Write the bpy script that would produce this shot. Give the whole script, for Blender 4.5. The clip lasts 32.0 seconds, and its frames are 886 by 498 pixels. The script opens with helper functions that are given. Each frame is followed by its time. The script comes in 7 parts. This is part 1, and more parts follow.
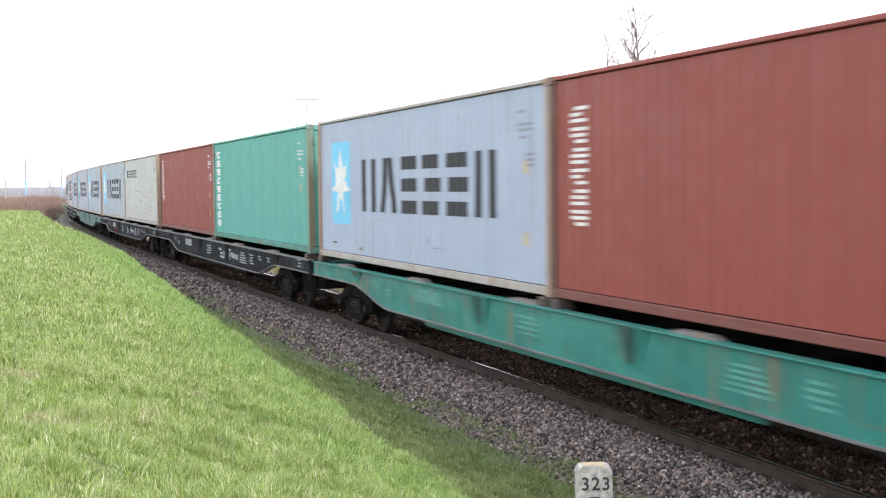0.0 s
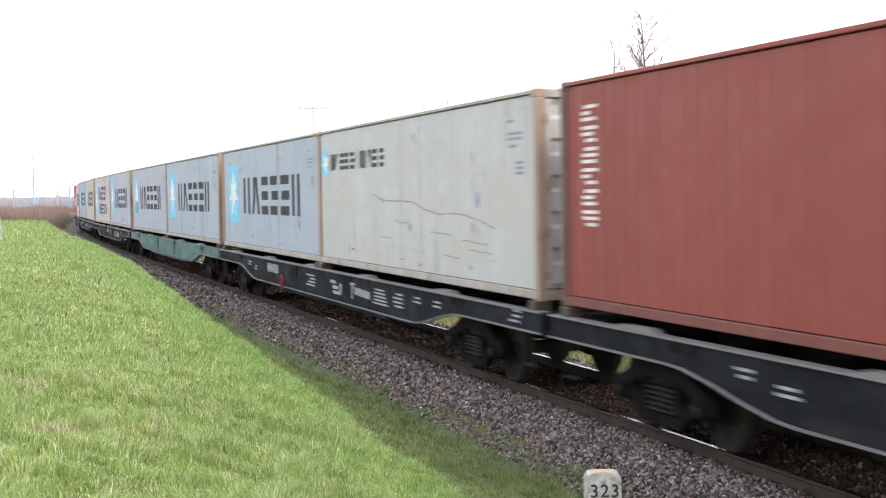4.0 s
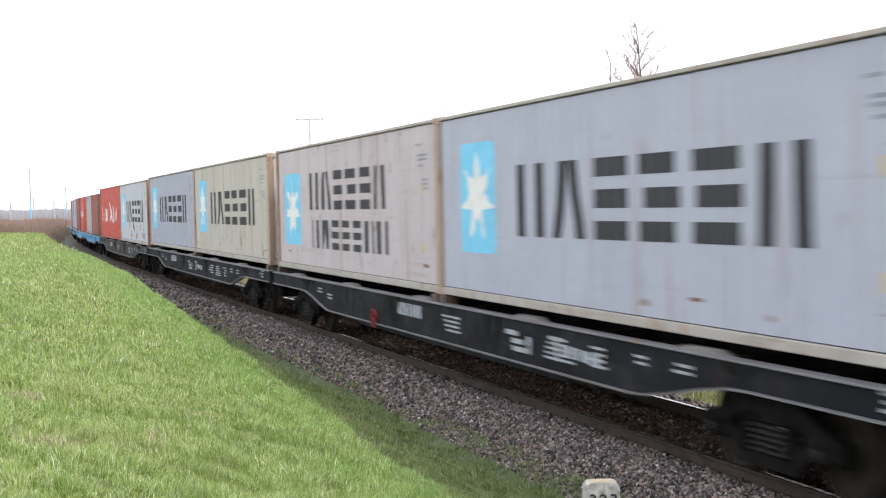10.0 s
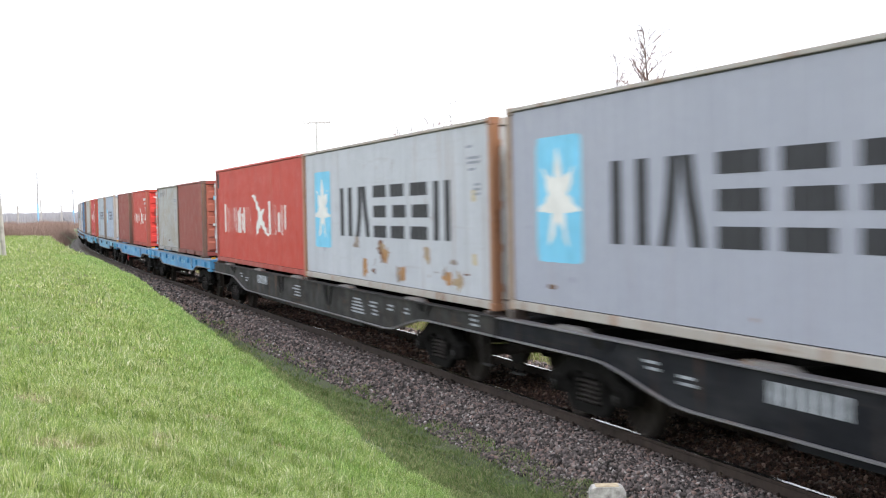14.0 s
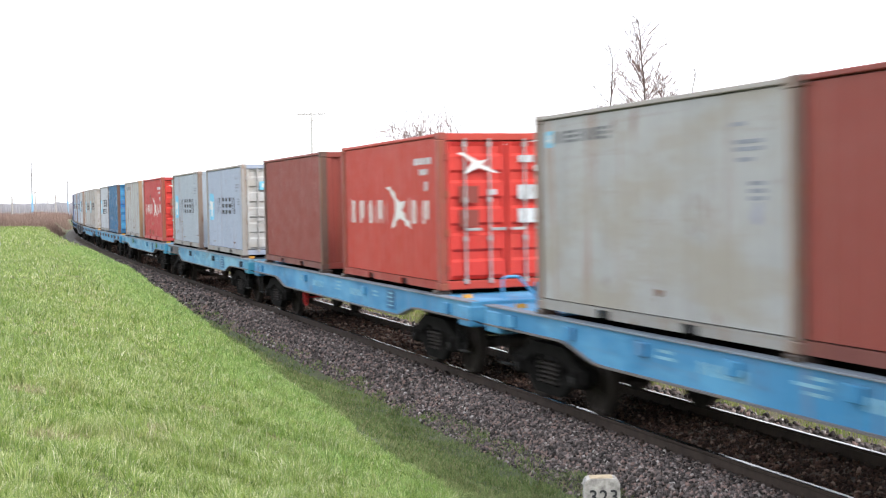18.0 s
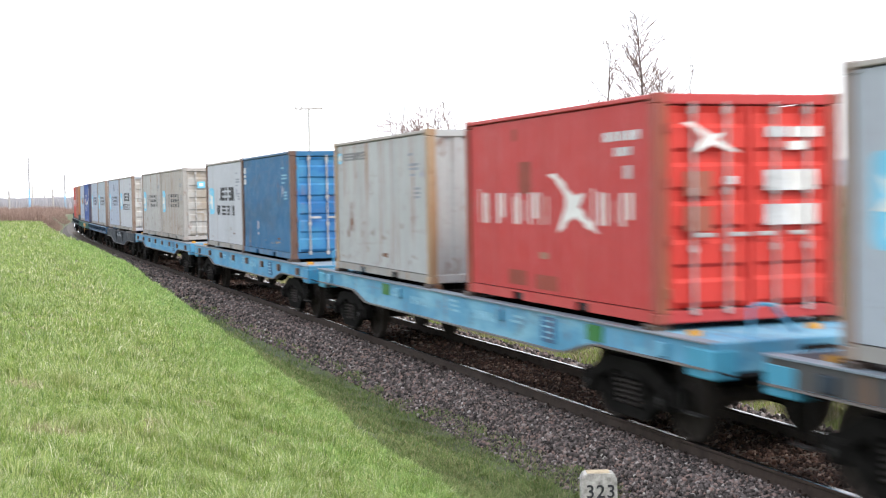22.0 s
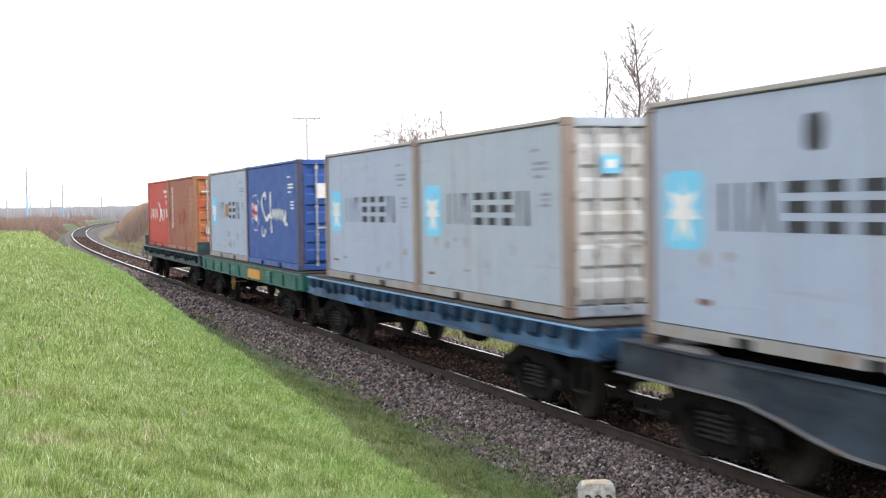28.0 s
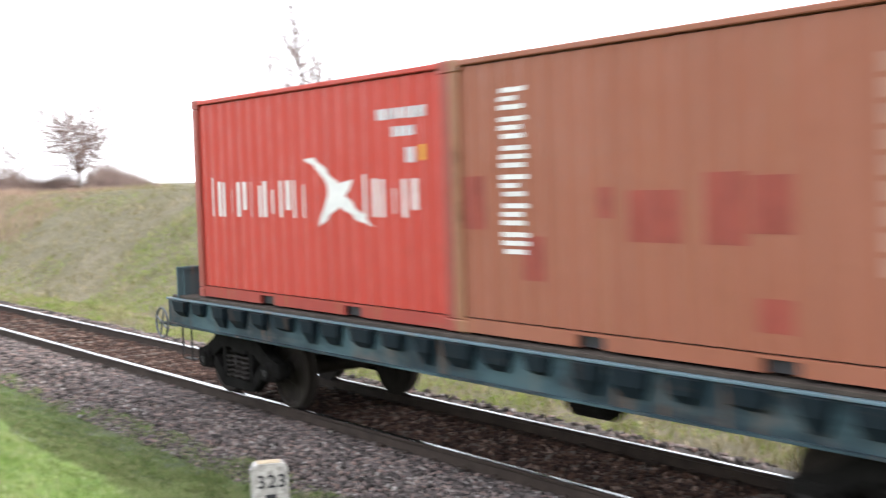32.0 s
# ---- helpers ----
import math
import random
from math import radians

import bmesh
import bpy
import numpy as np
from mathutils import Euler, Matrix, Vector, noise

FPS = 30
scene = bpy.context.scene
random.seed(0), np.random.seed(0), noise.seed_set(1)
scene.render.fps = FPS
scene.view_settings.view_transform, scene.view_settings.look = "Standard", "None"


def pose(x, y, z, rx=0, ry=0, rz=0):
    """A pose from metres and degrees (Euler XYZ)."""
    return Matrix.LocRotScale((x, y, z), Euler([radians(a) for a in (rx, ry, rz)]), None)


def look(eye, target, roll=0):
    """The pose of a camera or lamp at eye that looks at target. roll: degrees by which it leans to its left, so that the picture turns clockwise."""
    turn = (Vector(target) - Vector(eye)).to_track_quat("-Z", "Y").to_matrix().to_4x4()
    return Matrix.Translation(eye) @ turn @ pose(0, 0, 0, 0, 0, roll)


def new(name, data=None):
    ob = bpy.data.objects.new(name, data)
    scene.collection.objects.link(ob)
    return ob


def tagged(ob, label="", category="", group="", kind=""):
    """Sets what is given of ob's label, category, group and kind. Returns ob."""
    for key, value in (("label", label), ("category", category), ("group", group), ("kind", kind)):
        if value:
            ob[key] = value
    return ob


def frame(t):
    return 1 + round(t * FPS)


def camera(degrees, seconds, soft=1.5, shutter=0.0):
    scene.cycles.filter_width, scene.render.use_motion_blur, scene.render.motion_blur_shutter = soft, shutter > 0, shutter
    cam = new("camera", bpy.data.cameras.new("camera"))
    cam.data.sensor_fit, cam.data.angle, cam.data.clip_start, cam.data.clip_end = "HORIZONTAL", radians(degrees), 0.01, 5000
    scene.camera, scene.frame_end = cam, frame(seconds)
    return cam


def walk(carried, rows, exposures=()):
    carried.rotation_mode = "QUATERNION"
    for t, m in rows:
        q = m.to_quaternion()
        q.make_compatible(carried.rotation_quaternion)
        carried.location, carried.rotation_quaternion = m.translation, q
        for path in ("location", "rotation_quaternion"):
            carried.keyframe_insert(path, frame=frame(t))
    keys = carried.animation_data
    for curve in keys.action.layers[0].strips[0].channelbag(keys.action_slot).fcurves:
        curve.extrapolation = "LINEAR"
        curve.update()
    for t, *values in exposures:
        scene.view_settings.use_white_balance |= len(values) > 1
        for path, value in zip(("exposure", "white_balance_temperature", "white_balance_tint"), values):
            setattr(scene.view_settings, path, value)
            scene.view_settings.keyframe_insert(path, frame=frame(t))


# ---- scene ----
# ---- camera: it stands on the grass bank and follows the last wagon at the end ----
cam = camera(37.23, 32.0, soft=1.15, shutter=0.75)
EYE = (0.0, 0.0, 2.876)
# seconds, yaw, pitch, roll of the camera on its stand
LOOKS = [
    (0, -19.84, -2.78, -0.68), (0.5, -19.80, -2.81, -0.84), (1, -19.70, -2.77, -0.91), (1.5, -19.72, -2.63, -0.95),
    (2, -19.74, -2.50, -0.96), (2.5, -19.70, -2.44, -0.99), (4.5, -19.42, -2.44, -1.01), (5, -19.29, -2.41, -1.04),
    (5.5, -19.19, -2.48, -1.02), (6, -19.18, -2.52, -0.95), (6.5, -19.14, -2.40, -1.03), (7, -19.14, -2.30, -1.07),
    (7.5, -19.22, -2.26, -1.06), (8, -19.37, -2.22, -1.14), (8.5, -19.46, -2.20, -1.10), (9, -19.51, -2.15, -1.16),
    (9.5, -19.61, -2.07, -1.27), (10, -19.65, -2.00, -1.31), (10.5, -19.65, -1.97, -1.25), (11, -19.70, -1.89, -1.24),
    (11.5, -19.66, -1.89, -1.32), (12, -19.58, -1.89, -1.31), (12.5, -19.51, -1.89, -1.31), (13, -19.47, -1.85, -1.30),
    (13.5, -19.44, -1.83, -1.22), (14, -19.37, -1.83, -1.21), (14.5, -19.37, -1.83, -1.21), (16.5, -19.61, -2.02, -1.11),
    (17, -19.66, -2.04, -1.17), (17.5, -19.69, -2.11, -1.13), (18, -19.59, -2.20, -1.09), (18.5, -19.59, -2.24, -1.20),
    (19, -19.67, -2.29, -1.07), (19.5, -19.73, -2.35, -1.02), (20, -19.70, -2.42, -1.05), (20.5, -19.70, -2.42, -1.03),
    (21, -19.77, -2.46, -1.01), (21.5, -19.77, -2.47, -1.05), (22, -19.70, -2.42, -1.02), (22.5, -19.63, -2.37, -1.00),
    (23, -19.67, -2.31, -1.03), (23.5, -19.70, -2.30, -1.06), (24, -19.74, -2.28, -1.06), (24.5, -19.70, -2.27, -1.02),
    (25, -19.74, -2.20, -1.03), (25.5, -19.75, -2.20, -1.05), (27.5, -19.82, -2.05, -1.05), (28, -19.80, -2.00, -1.04),
    (28.5, -19.86, -2.08, -0.93), (29, -20.06, -2.09, -0.82), (29.5, -20.74, -2.19, -1.28), (30, -22.86, -2.20, -1.72),
    (30.5, -25.38, -2.38, -1.60), (31, -27.58, -2.75, -1.47), (31.5, -30.38, -3.04, -1.76), (32, -34.25, -3.25, -1.93),
]


def aim(yaw, pitch, roll):
    return pose(*EYE, 90 + pitch, 0, yaw) @ pose(0, 0, 0, 0, 0, roll)


EXPOSURES = [(0, 1.02), (2, 1.0), (5, 0.9), (8, 0.82), (24, 0.8), (28, 0.72), (30, 0.7), (31, 0.7), (32, 1.16)]
walk(cam, [(t, aim(a, b, c)) for t, a, b, c in LOOKS], EXPOSURES)

# ---- daylight: a bright veiled sky and a soft sun behind the camera's right shoulder ----
world = bpy.data.worlds.new("sky")
scene.world = world
world.use_nodes = True
wn = world.node_tree
wn.nodes.clear()
sky = wn.nodes.new("ShaderNodeTexSky")
sky.sky_type, sky.sun_disc = "NISHITA", False
sky.sun_elevation, sky.sun_rotation = radians(42), radians(150)
sky.air_density, sky.dust_density, sky.ozone_density = 1.0, 3.0, 1.0
veil = wn.nodes.new("ShaderNodeMix")
veil.data_type = "RGBA"
veil.inputs["Factor"].default_value = 0.75
veil.inputs["B"].default_value = (12.4, 12.7, 13.5, 1)
bg = wn.nodes.new("ShaderNodeBackground")
bg.inputs["Strength"].default_value = 0.12
wo = wn.nodes.new("ShaderNodeOutputWorld")
wn.links.new(sky.outputs[0], veil.inputs["A"])
wn.links.new(veil.outputs["Result"], bg.inputs[0])
wn.links.new(bg.outputs[0], wo.inputs[0])
sun = new("sun", bpy.data.lights.new("sun", "SUN"))
sun.data.energy, sun.data.angle, sun.data.color = 1.2, radians(14), (1.0, 0.95, 0.88)
sun.matrix_world = look((0, 0, 0), (-math.sin(radians(150)) * math.cos(radians(42)), -math.cos(radians(150)) * math.cos(radians(42)), -math.sin(radians(42))))


# ---- materials ----
def nodes_of(name):
    m = bpy.data.materials.new(name)
    m.use_nodes = True
    nt = m.node_tree
    return m, nt, nt.nodes["Principled BSDF"]


def tex(nt, scale, detail=4.0, rough=0.55, stretch=None, seed=0.0, generated=False):
    """A noise texture in object space, shifted from object to object."""
    co = nt.nodes.new("ShaderNodeTexCoord")
    info = nt.nodes.new("ShaderNodeObjectInfo")
    shift = nt.nodes.new("ShaderNodeVectorMath")
    shift.operation = "MULTIPLY_ADD"
    shift.inputs[0].default_value = (1, 1, 1)
    mul = nt.nodes.new("ShaderNodeMath")
    mul.operation = "MULTIPLY_ADD"
    mul.inputs[1].default_value, mul.inputs[2].default_value = 37.0, seed
    nt.links.new(info.outputs["Random"], mul.inputs[0])
    nt.links.new(co.outputs["Object"], shift.inputs[0])
    shift.inputs[1].default_value = stretch or (1, 1, 1)
    nt.links.new(mul.outputs[0], shift.inputs[2])
    n = nt.nodes.new("ShaderNodeTexNoise")
    n.inputs["Scale"].default_value, n.inputs["Detail"].default_value, n.inputs["Roughness"].default_value = scale, detail, rough
    nt.links.new(shift.outputs[0], n.inputs["Vector"])
    return n.outputs["Fac"]


def ramp(nt, value, stops):
    r = nt.nodes.new("ShaderNodeValToRGB")
    while len(r.color_ramp.elements) < len(stops):
        r.color_ramp.elements.new(0.5)
    for e, (at, c) in zip(r.color_ramp.elements, stops):
        e.position = at
        e.color = (*c, 1) if isinstance(c, tuple) else (c, c, c, 1)
    nt.links.new(value, r.inputs[0])
    return r.outputs[0]


def blend(nt, fac, a, b, mode="MIX"):
    m = nt.nodes.new("ShaderNodeMix")
    m.data_type, m.blend_type = "RGBA", mode
    for socket, v in (("Factor", fac), ("A", a), ("B", b)):
        if hasattr(v, "links"):
            nt.links.new(v, m.inputs[socket])
        else:
            m.inputs[socket].default_value = v if socket == "Factor" else (*v, 1)
    return m.outputs["Result"]


def bump(nt, bsdf, value, strength, distance=0.01):
    b = nt.nodes.new("ShaderNodeBump")
    b.inputs["Strength"].default_value, b.inputs["Distance"].default_value = strength, distance
    nt.links.new(value, b.inputs["Height"])
    nt.links.new(b.outputs[0], bsdf.inputs["Normal"])


def painted(name, colour, rust=0.5, fade=0.25, rough=0.5, dirt=0.35, gloss=0.3, worn=None, chips=0.65):
    """Old paint on steel: faded patches, rain streaks, dirt and spots of rust."""
    m, nt, b = nodes_of(name)
    m["tone"] = colour
    mean = sum(colour) / 3
    pale = tuple(min(1, c * 1.15 + mean * 0.3 + 0.012) for c in colour)
    grime = tuple(c * 0.45 + 0.02 for c in colour)
    dark = tuple(c * 0.55 for c in colour)
    c = blend(nt, ramp(nt, tex(nt, 0.7, 5), [(0.35, 0.0), (0.75, fade)]), colour, pale)
    c = blend(nt, ramp(nt, tex(nt, 1.0, 5, 0.6, (2.5, 2.5, 0.18), 3.0), [(0.45, 0.0), (0.8, dirt)]), c, dark)
    c = blend(nt, ramp(nt, tex(nt, 9.0, 6, 0.7, None, 9.0), [(0.4, 0.0), (0.9, 0.25)]), c, grime)
    spots = ramp(nt, tex(nt, 2.2, 8, 0.72, (1, 1, 0.6), 5.0), [(0.63 - 0.06 * rust, 0.0), (0.7, min(1.0, 1.2 * rust))])
    c = blend(nt, spots, c, (0.14, 0.055, 0.025))
    drips = ramp(nt, tex(nt, 1.0, 6, 0.6, (5.0, 5.0, 0.22), 14.0), [(0.6 - 0.05 * rust, 0.0), (0.72, min(0.9, 1.3 * rust))])
    c = blend(nt, drips, c, (0.24, 0.115, 0.05))
    scrape = ramp(nt, tex(nt, 1.0, 7, 0.65, (3.0, 0.35, 7.0), 31.0), [(0.61 - 0.03 * rust, 0.0), (0.72, min(0.4, 0.5 * rust))])
    c = blend(nt, scrape, c, (0.19, 0.12, 0.075))
    if worn:
        c = blend(nt, ramp(nt, tex(nt, 1.0, 6, 0.6, (1.0, 0.55, 1.6), 47.0), [(0.46, 0.0), (0.62, 0.8)]), c, worn)
        c = blend(nt, ramp(nt, tex(nt, 1.0, 7, 0.7, (2.0, 0.9, 1.6), 59.0), [(0.56, 0.0), (0.66, chips)]), c, (0.09, 0.085, 0.08))
    nt.links.new(c, b.inputs["Base Color"])
    b.inputs["Specular IOR Level"].default_value = gloss
    nt.links.new(ramp(nt, tex(nt, 3.0, 4, 0.5, None, 2.0), [(0.3, rough - 0.08), (0.8, min(1, rough + 0.2))]), b.inputs["Roughness"])
    bump(nt, b, tex(nt, 25.0, 4), 0.12, 0.004)
    return m


def plain(name, colour, rough=0.6, metal=0.0, vary=0.3, scale=6.0, relief=0.15, gloss=0.3):
    m, nt, b = nodes_of(name)
    low, high = tuple(c * (1 - vary) for c in colour), tuple(min(1, c * (1 + vary)) for c in colour)
    c = ramp(nt, tex(nt, scale, 6, 0.65), [(0.3, low), (0.7, high)])
    nt.links.new(c, b.inputs["Base Color"])
    b.inputs["Roughness"].default_value, b.inputs["Metallic"].default_value = rough, metal
    b.inputs["Specular IOR Level"].default_value = gloss
    bump(nt, b, tex(nt, scale * 6, 3), relief, 0.005)
    return m


def island(name, stops, rough=0.85, through_light=0.0, patch=None, gloss=0.2):
    """For things made of many loose pieces: each piece takes a colour of its own."""
    m, nt, b = nodes_of(name)
    g = nt.nodes.new("ShaderNodeNewGeometry")
    c = ramp(nt, g.outputs["Random Per Island"], stops)
    if patch:
        c = blend(nt, ramp(nt, tex(nt, 0.9, 5, 0.65), [(0.54, 0.0), (0.78, 0.35)]), c, patch)
        c = blend(nt, ramp(nt, tex(nt, 0.35, 4, 0.6, None, 20.0), [(0.46, 0.0), (0.7, 0.42)]), c, (0.11, 0.2, 0.036))
    nt.links.new(c, b.inputs["Base Color"])
    b.inputs["Roughness"].default_value = rough
    b.inputs["Specular IOR Level"].default_value = gloss
    if through_light:
        tr = nt.nodes.new("ShaderNodeBsdfTranslucent")
        mix = nt.nodes.new("ShaderNodeMixShader")
        mix.inputs[0].default_value = through_light
        nt.links.new(c, tr.inputs[0])
        nt.links.new(b.outputs[0], mix.inputs[1])
        nt.links.new(tr.outputs[0], mix.inputs[2])
        nt.links.new(mix.outputs[0], nt.nodes["Material Output"].inputs[0])
    return m


RUST = plain("rusty_steel", (0.15, 0.075, 0.045), 0.85, 0.0, 0.5, 5, 0.3)
GRIME = plain("grimy_black_steel", (0.0115, 0.0108, 0.0104), 0.8, 0.0, 0.5, 4, 0.3, 0.06)
WHEEL = plain("dark_wheel_steel", (0.032, 0.027, 0.024), 0.65, 0.1, 0.4, 6, 0.15, 0.08)
TREAD = plain("bright_rolled_steel", (0.55, 0.55, 0.56), 0.21, 1.0, 0.1, 8, 0.05)
GALV = plain("galvanised_steel", (0.42, 0.42, 0.42), 0.45, 0.5, 0.25, 7)
FRAMEDUST = plain("dusty_black_cast_steel", (0.009, 0.0085, 0.008), 0.85, 0.0, 0.55, 5, 0.3, 0.04)
SPRING = plain("oily_spring_steel", (0.034, 0.03, 0.028), 0.7, 0.0, 0.3, 6, 0.1, 0.1)
DARK = plain("black_paint", (0.03, 0.03, 0.034), 0.55, 0.0, 0.25)
LETTER = plain("faded_black_lettering_paint", (0.024, 0.025, 0.03), 0.6, 0.0, 0.25, 3)
WHITE = plain("white_marking_paint", (0.62, 0.62, 0.6), 0.6, 0.0, 0.12, 4)
CHALK = plain("worn_white_stencil_paint", (0.5, 0.52, 0.53), 0.7, 0.0, 0.35, 6)
SKYBLUE = plain("light_blue_emblem_paint", (0.16, 0.47, 0.66), 0.55, 0.0, 0.12, 3)
FAINT = plain("faint_pinkish_stencil", (0.33, 0.175, 0.13), 0.7, 0.0, 0.2)
FAINTRED = plain("barely_paler_red_stencil", (0.27, 0.095, 0.08), 0.7, 0.0, 0.2)
REDPATCH = plain("dark_red_touch_up_paint", (0.235, 0.05, 0.034), 0.6, 0.0, 0.2, 3)
TAN = plain("orange_brown_primer", (0.32, 0.17, 0.07), 0.7, 0.0, 0.25)
YELLOW = plain("yellow_warning_paint", (0.6, 0.33, 0.03), 0.6, 0.0, 0.2)
SIGNRED = plain("red_paint", (0.45, 0.02, 0.02), 0.55, 0.0, 0.25)
CHALKGREY = plain("rubbed_off_stencil_paint", (0.29, 0.31, 0.335), 0.75, 0.0, 0.5, 9)
TEALMARK = plain("faded_teal_stencil", (0.085, 0.25, 0.215), 0.75, 0.0, 0.35, 9)
BLUEMARK = plain("faded_pale_blue_stencil", (0.2, 0.39, 0.5), 0.75, 0.0, 0.35, 9)
LIGHTLETTER = plain("washed_out_lettering_paint", (0.13, 0.135, 0.15), 0.7, 0.0, 0.3, 4)
GREYMARK = plain("grey_marking_paint", (0.22, 0.235, 0.27), 0.65, 0.0, 0.3, 9)
WOODFLOOR = plain("weathered_deck_boards", (0.05, 0.04, 0.033), 0.85, 0.0, 0.4, 3)
RUBBER = plain("black_rubber_hose", (0.02, 0.02, 0.02), 0.6, 0.0, 0.2)
CONCRETE = plain("weathered_concrete", (0.38, 0.37, 0.34), 0.85, 0.0, 0.25, 4, 0.4)
POSTWHITE = plain("chipped_whitewash", (0.33, 0.32, 0.305), 0.9, 0.0, 0.55, 14, 0.6)


# ---- mesh tools ----
class Shape:
    """Collects points and faces of one part."""

    def __init__(self):
        self.v, self.f, self.m = [], [], []

    def add(self, points, faces, mat=0):
        n = len(self.v)
        self.v.extend(points)
        self.f.extend([tuple(n + i for i in face) for face in faces])
        self.m.extend([mat] * len(faces))
        return self

    def box(self, x0, x1, y0, y1, z0, z1, c=0.0, mat=0):
        """A block; c: how far its edges are cut off."""
        if c <= 0:
            p = [(x, y, z) for z in (z0, z1) for y in (y0, y1) for x in (x0, x1)]
            return self.add(p, [(0, 2, 3, 1), (4, 5, 7, 6), (0, 1, 5, 4), (2, 6, 7, 3), (0, 4, 6, 2), (1, 3, 7, 5)], mat)
        xs, ys = (x0, x0 + c, x1 - c, x1), (y0, y0 + c, y1 - c, y1)
        ring = [(xs[1], ys[0]), (xs[2], ys[0]), (xs[3], ys[1]), (xs[3], ys[2]), (xs[2], ys[3]), (xs[1], ys[3]), (xs[0], ys[2]), (xs[0], ys[1])]
        mx, my = (x0 + x1) / 2, (y0 + y1) / 2
        small = [(x + (c if x < mx else -c) * 0.7, y + (c if y < my else -c) * 0.7) for x, y in ring]
        p = [(x, y, z0) for x, y in small] + [(x, y, z0 + c) for x, y in ring] + [(x, y, z1 - c) for x, y in ring] + [(x, y, z1) for x, y in small]
        faces = [tuple(range(7, -1, -1)), tuple(range(24, 32))]
        for k in range(3):
            faces += [(8 * k + i, 8 * k + (i + 1) % 8, 8 * k + 8 + (i + 1) % 8, 8 * k + 8 + i) for i in range(8)]
        return self.add(p, faces, mat)

    def prism(self, outline, axis, a, b, mat=0):
        """An outline pushed along an axis from a to b. axis x: points (y, z); y: (x, z); z: (x, y)."""
        def at(p, s):
            return {"x": (s, p[0], p[1]), "y": (p[0], s, p[1]), "z": (p[0], p[1], s)}[axis]
        n = len(outline)
        p = [at(q, a) for q in outline] + [at(q, b) for q in outline]
        faces = [tuple(range(n - 1, -1, -1)), tuple(range(n, 2 * n))] + [(i, (i + 1) % n, n + (i + 1) % n, n + i) for i in range(n)]
        return self.add(p, faces, mat)

    def tube(self, p0, p1, r0, r1=None, n=8, mat=0, caps=True):
        r1 = r0 if r1 is None else r1
        a, b = Vector(p0), Vector(p1)
        d = (b - a).normalized()
        u = d.orthogonal().normalized()
        w = d.cross(u)
        pts = []
        for q, r in ((a, r0), (b, r1)):
            for i in range(n):
                t = 2 * math.pi * i / n
                pts.append(tuple(q + (u * math.cos(t) + w * math.sin(t)) * r))
        faces = [(i, (i + 1) % n, n + (i + 1) % n, n + i) for i in range(n)]
        if caps:
            faces += [tuple(range(n - 1, -1, -1)), tuple(range(n, 2 * n))]
        return self.add(pts, faces, mat)

    def lathe(self, profile, axis, centre, n=20, mat=0):
        """Turns (along, radius) pairs round an axis through centre."""
        pts, faces = [], []
        for s, r in profile:
            for i in range(n):
                t = 2 * math.pi * i / n
                c, d = r * math.cos(t), r * math.sin(t)
                o = {"x": (s, c, d), "y": (c, s, d), "z": (c, d, s)}[axis]
                pts.append((centre[0] + o[0], centre[1] + o[1], centre[2] + o[2]))
        for k in range(len(profile) - 1):
            faces += [(k * n + i, k * n + (i + 1) % n, (k + 1) * n + (i + 1) % n, (k + 1) * n + i) for i in range(n)]
        last = (len(profile) - 1) * n
        faces += [tuple(range(n - 1, -1, -1)), tuple(range(last, last + n))]
        return self.add(pts, faces, mat)

    def path(self, points, r, n=6, mat=0):
        for a, b in zip(points, points[1:]):
            self.tube(a, b, r, r, n, mat)
        return self

    def mesh(self, name, *mats, smooth=False, weld=0.0):
        me = bpy.data.meshes.new(name)
        me.from_pydata(self.v, [], self.f)
        for k in mats:
            me.materials.append(k)
        if len(mats) > 1:
            me.polygons.foreach_set("material_index", self.m)
        bm = bmesh.new()
        bm.from_mesh(me)
        if weld:
            bmesh.ops.remove_doubles(bm, verts=bm.verts, dist=weld)
        bmesh.ops.recalc_face_normals(bm, faces=bm.faces)
        bm.to_mesh(me)
        bm.free()
        if smooth:
            me.shade_smooth()
        return me


def part(name, shape, material, parent, label="", smooth=False):
    """One mesh object under a thing or a part."""
    me = shape if isinstance(shape, bpy.types.Mesh) else shape.mesh(name, material, smooth=smooth)
    ob = new(name, me)
    ob.parent = parent
    return tagged(ob, label)


def thing(name, label, category, group="", kind=""):
    return tagged(new(name), label, category, group, kind)


# ---- the line of the railway: straight past the camera, then bending away ----
TRACK_X, BEND_FROM, RADIUS = 8.469, 62.0, 1300.0


def line(s):
    """Place on the track's middle line at s metres along it, and its heading."""
    if s < BEND_FROM:
        return TRACK_X, s, 0.0
    a = (s - BEND_FROM) / RADIUS
    return TRACK_X + RADIUS * (1 - math.cos(a)), BEND_FROM + RADIUS * math.sin(a), -a


def middle(y):
    """The track's x at y."""
    if y < BEND_FROM:
        return TRACK_X
    return TRACK_X + RADIUS - math.sqrt(max(1.0, RADIUS ** 2 - min(y - BEND_FROM, 900) ** 2))


def beside(s, q, z=0.0):
    """A place q metres to the right of the middle line."""
    x, y, a = line(s)
    return x + q * math.cos(a), y + q * math.sin(a), z


# speed of the train in metres a second, between these times
SPEEDS = [(0, 9.269), (4, 9.514), (8, 9.799), (12, 10.084), (16, 10.293), (20, 10.366), (24, 10.542), (28, 10.459), (30, 10.234), (32, 9.876)]


